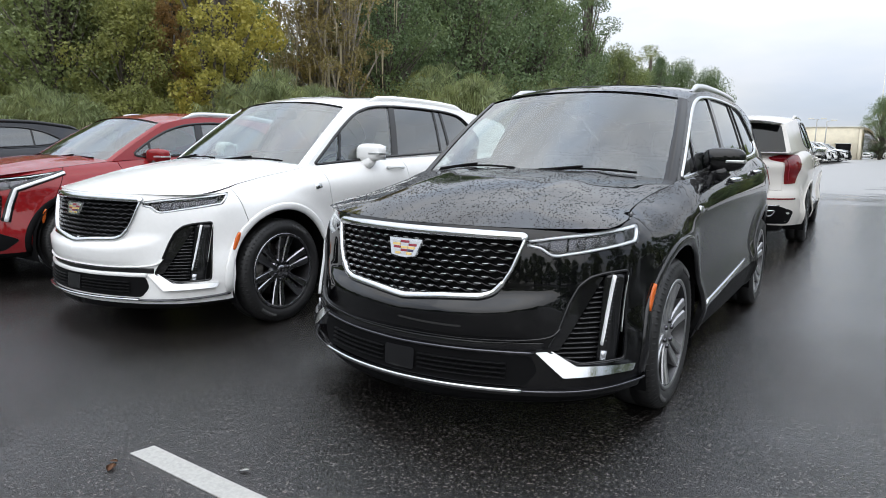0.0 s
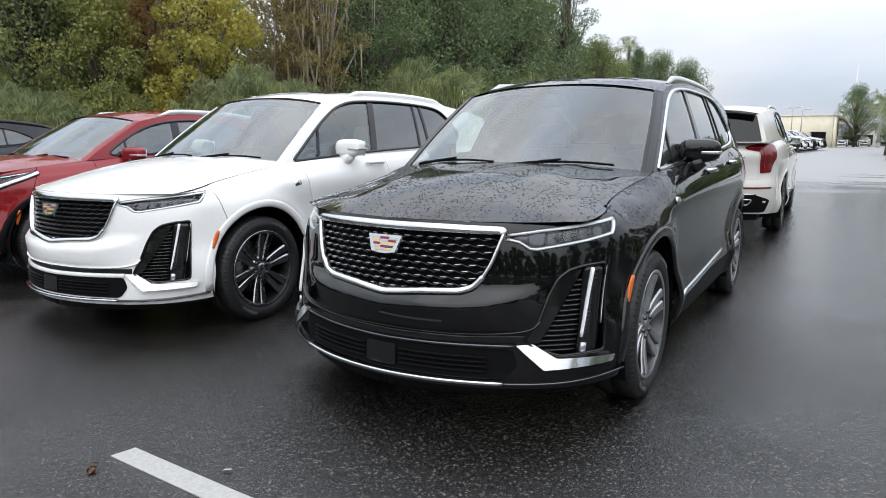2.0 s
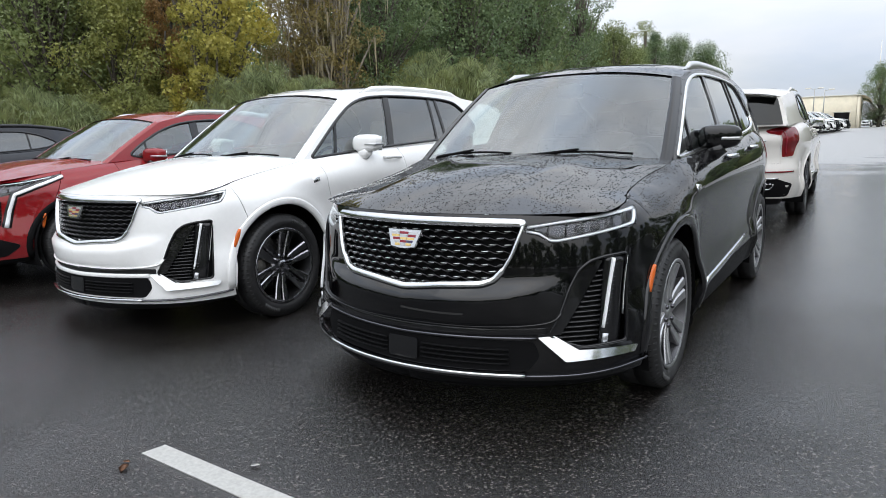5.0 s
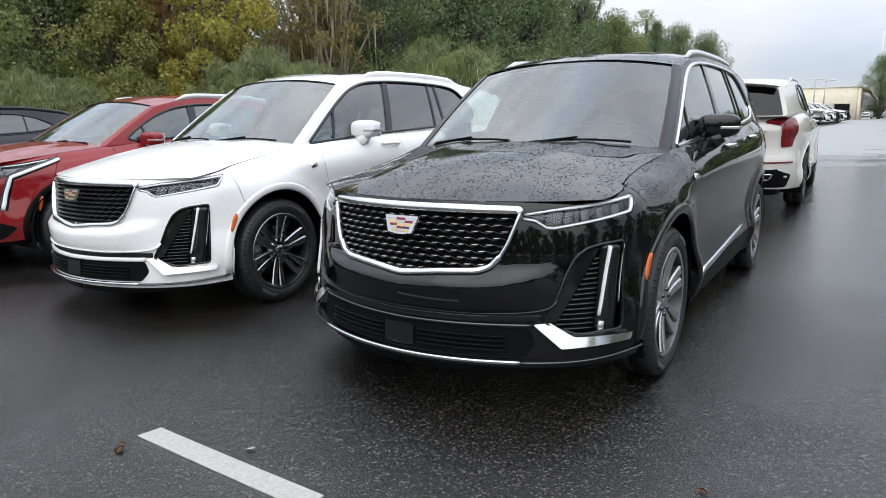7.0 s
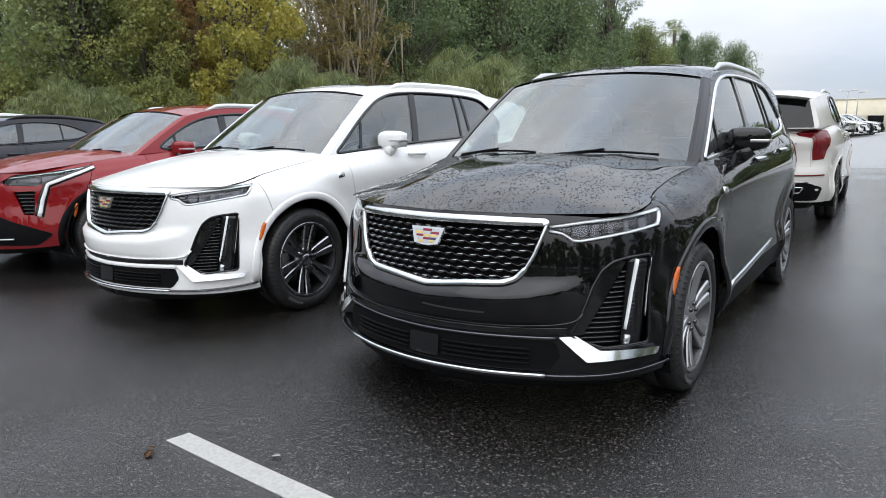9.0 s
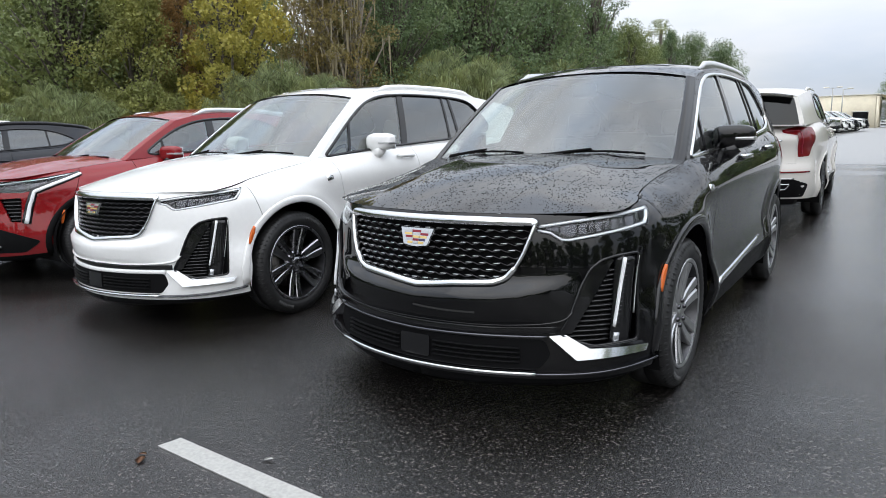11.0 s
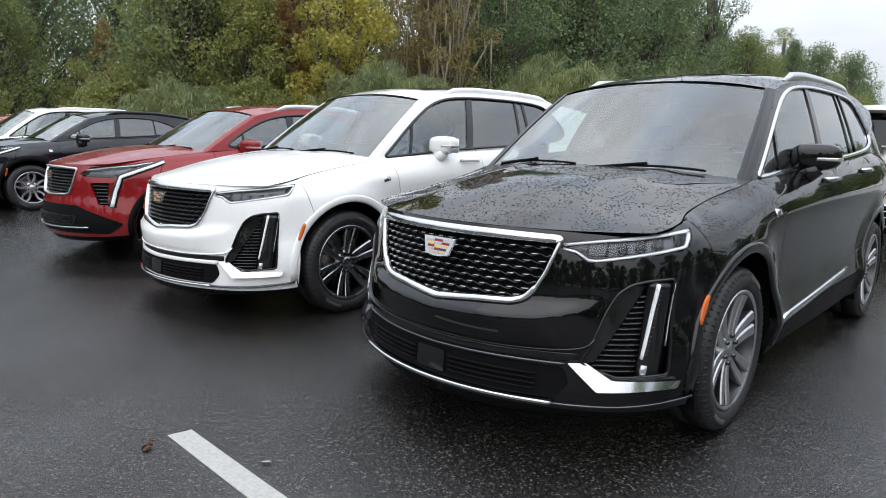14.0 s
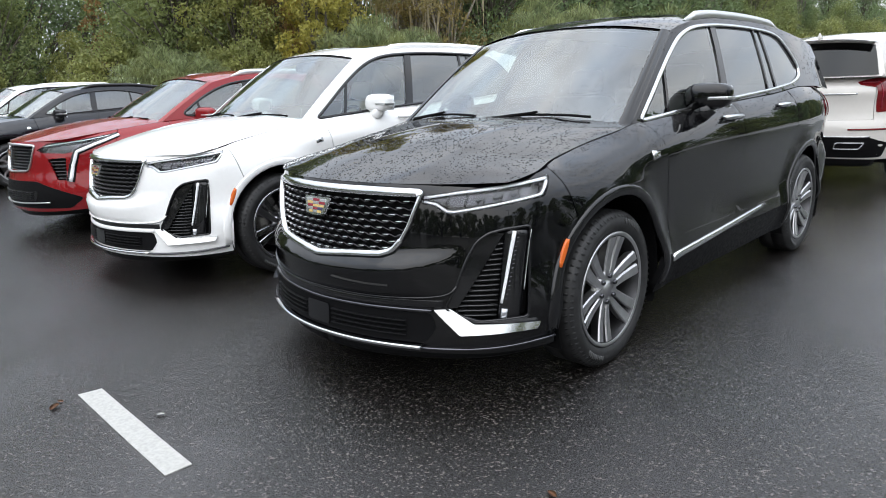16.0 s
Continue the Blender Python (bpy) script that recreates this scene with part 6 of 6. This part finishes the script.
def copies(proto, places):
    """First place takes the proto itself, the others take copies."""
    x, y, turn, size = places[0]
    put(proto, x, y, turn, size)
    for x, y, turn, size in places[1:]:
        c = copy_thing(proto, pose(x, y, ground_z(x, y), 0, 0, turn))
        c.matrix_basis = pose(x, y, ground_z(x, y), 0, 0, turn) @ Matrix.Scale(size, 4)


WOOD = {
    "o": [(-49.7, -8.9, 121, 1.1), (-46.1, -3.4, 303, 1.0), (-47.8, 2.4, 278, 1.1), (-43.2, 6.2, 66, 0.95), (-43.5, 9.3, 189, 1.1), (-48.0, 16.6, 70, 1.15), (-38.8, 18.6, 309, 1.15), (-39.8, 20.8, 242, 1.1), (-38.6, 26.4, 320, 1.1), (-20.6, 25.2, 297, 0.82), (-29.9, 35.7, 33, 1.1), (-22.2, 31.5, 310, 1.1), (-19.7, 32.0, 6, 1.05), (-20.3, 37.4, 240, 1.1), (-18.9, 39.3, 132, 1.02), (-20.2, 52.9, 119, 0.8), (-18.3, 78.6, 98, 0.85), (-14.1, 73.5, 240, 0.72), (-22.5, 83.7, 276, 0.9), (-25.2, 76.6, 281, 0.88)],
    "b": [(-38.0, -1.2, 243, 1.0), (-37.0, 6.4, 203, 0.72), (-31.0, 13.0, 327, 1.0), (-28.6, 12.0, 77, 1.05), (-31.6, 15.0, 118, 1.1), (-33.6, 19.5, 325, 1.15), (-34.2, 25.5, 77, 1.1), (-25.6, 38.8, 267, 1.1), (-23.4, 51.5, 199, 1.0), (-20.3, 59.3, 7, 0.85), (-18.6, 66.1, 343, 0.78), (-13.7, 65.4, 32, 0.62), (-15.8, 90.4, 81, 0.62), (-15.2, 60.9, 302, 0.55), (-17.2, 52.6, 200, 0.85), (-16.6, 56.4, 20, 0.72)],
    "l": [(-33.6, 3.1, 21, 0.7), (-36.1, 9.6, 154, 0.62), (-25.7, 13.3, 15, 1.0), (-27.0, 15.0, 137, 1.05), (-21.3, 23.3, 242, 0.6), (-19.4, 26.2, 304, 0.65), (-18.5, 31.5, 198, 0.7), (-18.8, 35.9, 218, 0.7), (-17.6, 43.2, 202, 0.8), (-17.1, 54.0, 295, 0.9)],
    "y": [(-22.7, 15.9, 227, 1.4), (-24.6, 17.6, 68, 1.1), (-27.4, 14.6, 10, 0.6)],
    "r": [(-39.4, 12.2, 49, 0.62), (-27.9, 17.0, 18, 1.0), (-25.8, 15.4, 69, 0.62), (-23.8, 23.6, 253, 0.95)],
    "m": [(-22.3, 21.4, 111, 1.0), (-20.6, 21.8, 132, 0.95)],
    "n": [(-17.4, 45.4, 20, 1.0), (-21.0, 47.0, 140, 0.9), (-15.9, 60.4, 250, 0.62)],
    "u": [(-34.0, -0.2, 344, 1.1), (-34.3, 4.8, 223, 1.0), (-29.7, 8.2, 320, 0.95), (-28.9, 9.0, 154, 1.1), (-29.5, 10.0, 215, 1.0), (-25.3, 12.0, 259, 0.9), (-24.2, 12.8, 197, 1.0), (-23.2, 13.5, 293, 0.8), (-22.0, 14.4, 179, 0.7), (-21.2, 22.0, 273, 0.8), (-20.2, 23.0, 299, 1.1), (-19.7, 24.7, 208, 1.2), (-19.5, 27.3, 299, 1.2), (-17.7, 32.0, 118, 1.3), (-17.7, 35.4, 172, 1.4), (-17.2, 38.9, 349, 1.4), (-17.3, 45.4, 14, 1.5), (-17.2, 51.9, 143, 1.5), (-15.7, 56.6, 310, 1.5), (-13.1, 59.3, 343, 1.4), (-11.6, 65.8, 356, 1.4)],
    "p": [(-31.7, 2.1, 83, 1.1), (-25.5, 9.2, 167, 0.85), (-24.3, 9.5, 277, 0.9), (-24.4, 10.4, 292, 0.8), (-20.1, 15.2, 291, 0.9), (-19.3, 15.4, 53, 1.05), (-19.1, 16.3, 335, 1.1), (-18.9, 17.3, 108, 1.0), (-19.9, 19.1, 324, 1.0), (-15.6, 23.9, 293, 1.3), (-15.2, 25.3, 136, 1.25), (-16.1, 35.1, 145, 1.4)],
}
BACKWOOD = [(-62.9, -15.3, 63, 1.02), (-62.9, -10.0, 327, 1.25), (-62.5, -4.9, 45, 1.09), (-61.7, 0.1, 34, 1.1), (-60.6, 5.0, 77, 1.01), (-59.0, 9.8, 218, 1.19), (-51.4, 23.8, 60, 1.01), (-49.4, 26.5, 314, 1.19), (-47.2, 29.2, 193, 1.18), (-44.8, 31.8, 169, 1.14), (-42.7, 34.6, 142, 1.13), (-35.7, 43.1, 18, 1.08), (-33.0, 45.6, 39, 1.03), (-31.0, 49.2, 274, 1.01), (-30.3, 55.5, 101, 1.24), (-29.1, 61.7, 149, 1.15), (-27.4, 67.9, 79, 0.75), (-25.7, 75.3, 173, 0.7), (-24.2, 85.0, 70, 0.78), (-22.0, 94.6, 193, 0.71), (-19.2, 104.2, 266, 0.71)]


oak = tree("oak_tree", "tall dark green oak at the wood edge", 11, 13.0, 4.4, LEAF_DARK, 28000, 0.135, 0.12, 96)
bay = tree("bay_tree", "mid-green leafy tree at the wood edge", 12, 11.0, 3.4, LEAF_MID, 26000, 0.122, 0.08, 90)
light = tree("young_tree", "light green young tree at the wood edge", 13, 7.5, 2.4, LEAF_LIGHT, 16000, 0.10, 0.06, 40)
yellow = tree("yellowing_tree", "yellow-green tree turning at the wood edge", 14, 10.5, 1.75, LEAF_YELLOW, 22000, 0.095, 0.06, 60)
rust = tree("rust_tree", "rust-brown tree at the wood edge", 15, 12.0, 1.7, LEAF_ORANGE, 15000, 0.10, 0.22, 44)
mossy = tree("mossy_tree", "bare pale tree hung with grey-brown moss", 16, 13.0, 2.3, LEAF_OLIVE, 17000, 0.10, 0.20, 56, BARKPALE, 4)
cedar = tree("cedar_tree", "tall feathery dark cedar at the wood edge", 24, 15.5, 2.3, LEAF_DARK, 24000, 0.11, 0.12, 64)
bush = tree("bush", "low yellow-green bush at the wood edge", 17, 3.4, 1.8, LEAF_LIGHT, 7500, 0.09, 0.04, 30)
backoak = tree("back_oak_tree", "tall dark tree deeper in the wood", 21, 13.0, 5.0, LEAF_DARK, 5200, 0.37, 0.03, 44)
backbay = tree("back_bay_tree", "tall green tree deeper in the wood", 22, 12.0, 4.4, LEAF_MID, 5000, 0.35, 0.03, 42)
pal = palmetto(18, 3.8, 250, 0.95)
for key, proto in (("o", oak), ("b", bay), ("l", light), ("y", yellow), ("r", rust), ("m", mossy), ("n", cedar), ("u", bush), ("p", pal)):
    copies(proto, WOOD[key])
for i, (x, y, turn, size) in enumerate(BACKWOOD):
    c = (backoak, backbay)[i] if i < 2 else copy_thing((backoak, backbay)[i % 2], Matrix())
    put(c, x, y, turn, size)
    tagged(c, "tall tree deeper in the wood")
cabbage = palmetto(19, 3.0, 40, 1.0, "trees of the wood edge", "cabbage_palm", "tall cabbage palm above the trees", 11.0)
put(cabbage, -20.2, 72.0, 0, 1.0)
# trees round the rest of the car park
for k in range(34):
    a = radians(-40 - k * 4.4)
    r = 72 + 8 * math.sin(k * 2.3)
    x, y = 4 + r * math.cos(a) * 0.9, r * math.sin(a) * 0.9
    c = copy_thing((backoak, backbay)[k % 2], Matrix())
    put(c, x, y, k * 77, 0.95 + 0.14 * math.sin(k * 1.7))
    tagged(c, "tree across the car park", group="trees across the car park")
for k in range(16):
    c = copy_thing((backbay, backoak)[k % 2], Matrix())
    put(c, 62 + 6 * math.sin(k * 1.9), -50 + k * 9.0, k * 61, 0.8 + 0.12 * math.sin(k * 1.3))
    tagged(c, "tree across the car park", group="trees across the car park")

verge = [(q[0], q[1]) for q in ((-75, -45), (-46, -8), (-37, 2), (-30, 9), (-25, 15), (-21.5, 21), (-19, 29), (-17.5, 40), (-15, 60), (-13, 92), (-60, 130), (-120, 60), (-120, -40))]
patch("verge", verge, 0.06, GRASS, "rough grass under the trees", "ground", 6.0)


# ---- parked cars ----
SHL, SHC = large_shape(), compact_shape()
BAY = 2.715
TR_BLACK = dict(bright=CHROME, window=CHROME, mesh=GLOSSBLACK, tips=SATIN, sill=PLASTIC, rail=SATIN, wheel=ALLOY, handle=CHROME, mirror=PAINT_BLACK, seat=SEATDARK, arch=GLOSSBLACK, trimline=DARKCHROME)
TR_WHITE = dict(TR_BLACK, window=GLOSSBLACK, tips=DARKCHROME, wheel=ALLOYDARK, handle=PAINT_WHITE, mirror=PAINT_WHITE, seat=SEATLIGHT, arch=PAINT_WHITE, rail=PAINT_WHITE, trimline=PAINT_WHITE)
TR_RED = dict(TR_BLACK, bright=SATIN, window=GLOSSBLACK, tips=DARKCHROME, handle=PAINT_RED, mirror=PAINT_RED, arch=PLASTIC, rail=SATIN)
TR_SLATE = dict(TR_RED, rail=GLOSSBLACK, handle=PAINT_SLATE, mirror=GLOSSBLACK, wheel=ALLOY)
G1 = "cars parked side by side"
wet_large = dict(LARGE, wet_label="paint covered in rain beads")
black_car = suv("black_suv", "black three-row car beaded with rain on wet asphalt", G1, pose(0, 0, 0), SHL, (PAINT_BLACK, PAINT_BLACK), TR_BLACK, wet_large)
kids = {o.name.split(".")[0]: o for o in black_car.children if o.type == "MESH" and o.location.x == 0}
drops_on(black_car, [kids["bonnet"]], 12000, 3, PAINT_BLACK, lambda p, n: True)
drops_on(black_car, [kids["roof"]], 9000, 4, PAINT_BLACK, lambda p, n: p.y < 2.6)
for part_name, count in (("wing", 3600), ("door", 2200), ("rear_door", 2200), ("cabin_side", 3000), ("quarter_panel", 3000)):
    obs = [o for o in black_car.children if o.name.split(".")[0] == part_name and o.type == "MESH"]
    drops_on(black_car, obs[:1], count, 5, PAINT_BLACK, lambda p, n: p.x > 0 and n.z > 0.30)
white_car = suv("white_suv", "white three-row car with a dark mesh grille", G1, pose(-BAY, 0, 0), SHL, (PAINT_WHITE, PAINT_WHITE), TR_WHITE, LARGE)
red_car = suv("red_compact_suv", "deep red compact car with dark lower bumper", G1, pose(-5.32, 0, 0), SHC, (PAINT_RED, PAINT_RED_WET), TR_RED, COMPACT)
slate_car = suv("slate_compact_suv", "dark slate compact car with bright twin-spoke wheels", G1, pose(-10.80, 0.18, 0), SHC, (PAINT_SLATE, PAINT_SLATE), TR_SLATE, COMPACT)
pearl_paint_tr = dict(TR_WHITE, handle=PAINT_PEARL, mirror=PAINT_PEARL, rail=PAINT_PEARL, arch=PAINT_PEARL, trimline=PAINT_PEARL)
tail_car = suv("pearl_suv", "pearl white three-row car seen from behind", "cars of the second row", pose(0, 0, 0), SHL, (PAINT_PEARL, PAINT_PEARL), pearl_paint_tr, LARGE)
tail_car.matrix_basis = pose(-0.02, 9.91, 0.188, -1.4, 0, 181.2)
white2 = tagged(copy_thing(white_car, pose(-BAY * 5 - 0.1, 0.2, 0)), "white three-row car farther along the row")
red2 = tagged(copy_thing(red_car, pose(-BAY * 6 - 0.1, 0.25, 0)), "deep red compact car farther along the row")


# ---- markings and the far end of the car park ----
patch("painted_line", [(-0.722, -1.832), (-0.704, -1.735), (-0.4, -1.742), (-0.1, -1.748), (0.236, -1.752), (0.234, -1.851), (-0.1, -1.846), (-0.4, -1.840)], 0.004, LINEPAINT, "worn white dash painted on wet asphalt", "road marking", 0.05)


# trees along the far side of the lane
for k in range(22):
    c = copy_thing((backbay, backoak)[k % 2], Matrix())
    y = -8 + k * 6.5
    put(c, 20 - 0.04 * y + 1.6 * math.sin(k * 2.1), y, k * 53, 0.58 + 0.08 * math.sin(k * 1.7) + 0.004 * max(0, y))
    tagged(c, "tree along the far side of the lane", group="trees across the car park")


def service_building():
    b = thing("service_building", "cream rendered service building with open bays", "building")
    z0 = ground_z(0, 97)
    part("wall", boxed(-40, -0.2, 97, 97.4, z0 - 0.5, z0 + 4.10), STUCCO, b)
    part("side_wall", boxed(-0.25, 0.15, 97, 118, z0 - 0.5, z0 + 3.95), STUCCO, b)
    part("roof", boxed(-40.2, 0.1, 96.9, 118, z0 + 4.10, z0 + 4.22), STUCCOPALE, b)
    bm = bmesh.new()
    n = 10
    rows = []
    for k in range(n + 1):
        a = math.pi / 2 * k / n
        x, z = 0.15 + 1.3 * math.sin(a), z0 + 2.95 + 1.15 * math.cos(a)
        rows.append([bm.verts.new((x, y, z)) for y in (96.6, 118)])
    for p, q in zip(rows, rows[1:]):
        bm.faces.new((p[0], p[1], q[1], q[0]))
    bmesh.ops.solidify(bm, geom=list(bm.faces), thickness=0.15)
    part("canopy", bm, STUCCO, b)
    for x0, x1, h, mat in ((-2.65, -0.95, 2.0, DARKOPEN), (-8.9, -6.2, 2.1, STUCCOPALE), (-5.6, -3.4, 1.9, STUCCOPALE), (-14, -11, 2.1, STUCCOPALE)):
        d = part("bay_door", boxed(x0, x1, 96.88, 97.02, z0, z0 + h), mat, b)
        part("door_frame", boxed(x0 - 0.12, x1 + 0.12, 96.9, 97.01, z0 + h, z0 + h + 0.12), STUCCOPALE, d)


service_building()


def low_building(x0, x1, y, h):
    b = thing("distant_building", "pale low building beyond the car park", "building")
    z0 = ground_z(0, y)
    part("wall", boxed(x0, x1, y, y + 8, z0 - 0.5, z0 + h), STUCCOPALE, b)
    part("roof", boxed(x0 - 0.3, x1 + 0.3, y - 0.3, y + 8.3, z0 + h, z0 + h + 0.35), STUCCO, b)
    k = 0
    x = x0 + 1
    while x < x1 - 2:
        part("window", boxed(x, x + 1.6, y - 0.05, y + 0.02, z0 + 0.4, z0 + h - 1.0), DARKOPEN, b)
        x += 2.4


low_building(1.0, 26.0, 165, 3.6)


def light_pole(x, y, h, arms, name="light_pole", label="galvanised car park light pole"):
    p = thing(name, label, "lamp", "car park lights", pose(x, y, ground_z(x, y)))
    part("base", boxed(-0.2, 0.2, -0.2, 0.2, 0, 0.6, 0.03), KERB, p)
    part("pole", tube(bmesh.new(), [(0, 0, 0.5), (0, 0, h)], [0.08, 0.05], 8), GALV, p)
    for a in arms:
        part("arm", tube(bmesh.new(), [(0, 0, h - 0.1), (a * 0.5, 0, h)], 0.03, 6), GALV, p)
        part("lamp_head", boxed(min(a * 0.4, a * 1.0), max(a * 0.4, a * 1.0), -0.18, 0.18, h - 0.04, h + 0.10, 0.04), STUCCOPALE, p)
    return p


light_pole(-4.6, 90, 4.9, (1, -1))
light_pole(-3.3, 86, 4.5, (1,))
light_pole(4.9, 97, 6.4, (-1,))
light_pole(5.1, 106, 6.0, (-1,))
light_pole(14, 14, 7.5, (1, -1))
light_pole(24, -14, 7.5, (1, -1))
mast = thing("radio_mast", "thin white mast far beyond the car park", "mast", "", pose(2.0, 170, 2.2))
part("mast_pole", tube(bmesh.new(), [(0, 0, 0), (0, 0, 18)], [0.16, 0.06], 6), STUCCOPALE, mast)

side_palm = palmetto(23, 3.0, 34, 0.75, "palms of the kerbed island", "street_palm", "cabbage palm on the kerbed island", 3.0)
put(side_palm, 3.75, 46, 0, 1.0)
for x, y, turn, size in ((4.1, 53, 80, 1.05), (4.5, 61, 160, 1.0), (4.9, 70, 20, 1.1)):
    c = copy_thing(side_palm, Matrix())
    put(c, x, y, turn, size)
c = tagged(copy_thing(oak, Matrix()), "spreading oak beside the far lane")
put(c, 2.3, 108, 40, 0.66)
c = tagged(copy_thing(oak, Matrix()), "spreading oak beside the far lane")
put(c, 7.6, 118, 140, 0.7)
patch("island", [(3.3, 36), (3.7, 36.5), (5.2, 60), (6.5, 95), (12, 95), (12, 36)], 0.15, KERB, "pale kerbed island", "kerb", 3.0)

SMALL = ("spoke", "nut", "bar", "mesh_tip", "sidewall_lettering", "slat", "intake_slat", "field", "cushion", "backrest", "head_restraint", "brake_caliper", "projector", "light_guide", "wiper")


def far_copy(base, m, label):
    """A copy without the pieces that are too small to be seen from afar."""
    made = {}
    for o in (base, *base.children_recursive):
        if o.name.split(".")[0] in SMALL:
            continue
        made[o] = o.copy()
        scene.collection.objects.link(made[o])
        made[o].parent = made.get(o.parent, o.parent)
    made[base].matrix_basis = m
    return tagged(made[base], label, group="cars of the far row")


FAR = {"d": (slate_car, "dark car in the far row"), "w": (white_car, "white car in the far row"), "r": (red_car, "red car in the far row")}
for k, kind in enumerate("ddwwdwd"):
    y = 47.0 + 2.9 * k
    base, lab = FAR[kind]
    far_copy(base, pose(-2.2 + 0.093 * (y - 50), y, ground_z(0, y), 0, 0, 90 + 3 * math.sin(k * 2.2)), lab)
for x, y, base, lab in ((0.6, 128, white_car, "white car beyond the building"), (3.9, 131, tail_car, "pearl car facing along the lane"), (2.2, 135, slate_car, "dark car under the oak"), (6.6, 130, slate_car, "dark car under the oak"), (8.9, 131, white_car, "white car under the oak")):
    far_copy(base, pose(x, y, ground_z(0, y)), lab)


def fallen_leaf(x, y, size, turn, mat, name="fallen_leaf", label="brown fallen leaf on wet asphalt", category="leaf"):
    """A small curled leaf with a midrib fold."""
    bm = bmesh.new()
    n = 7
    rows = []
    for i in range(n):
        t = i / (n - 1)
        w = size * 0.32 * math.sin(math.pi * (0.06 + 0.90 * t))
        yy = (t - 0.5) * size
        rows.append([bm.verts.new((-w, yy, 0.004 + 0.25 * w + 0.1 * size * t * t)), bm.verts.new((0, yy, 0.003 + 0.08 * size * t * t)), bm.verts.new((w, yy, 0.004 + 0.35 * w + 0.06 * size * t))])
    for a, b in zip(rows, rows[1:]):
        bm.faces.new((a[0], a[1], b[1], b[0]))
        bm.faces.new((a[1], a[2], b[2], b[1]))
    bmesh.ops.solidify(bm, geom=list(bm.faces), thickness=0.0012)
    ob = part(name, bm, mat)
    ob.matrix_basis = pose(x, y, ground_z(x, y) + 0.003, 0, 0, turn)
    return tagged(ob, label, category, "litter on the asphalt")


DEADLEAF = plain("dead leaf", (0.16, 0.07, 0.03), 0.6, grain=0.3, scale=60.0)
CHIP = plain("pale scrap", (0.55, 0.55, 0.53), 0.6)
for x, y, size, turn in ((-0.66, -1.945, 0.055, 40), (-0.70, -1.91, 0.03, 120), (1.32, -1.055, 0.04, 80)):
    fallen_leaf(x, y, size, turn, DEADLEAF)
fallen_leaf(-0.23, -1.665, 0.04, -50, CHIP, "paper_scrap", "small pale scrap on wet asphalt", "litter")
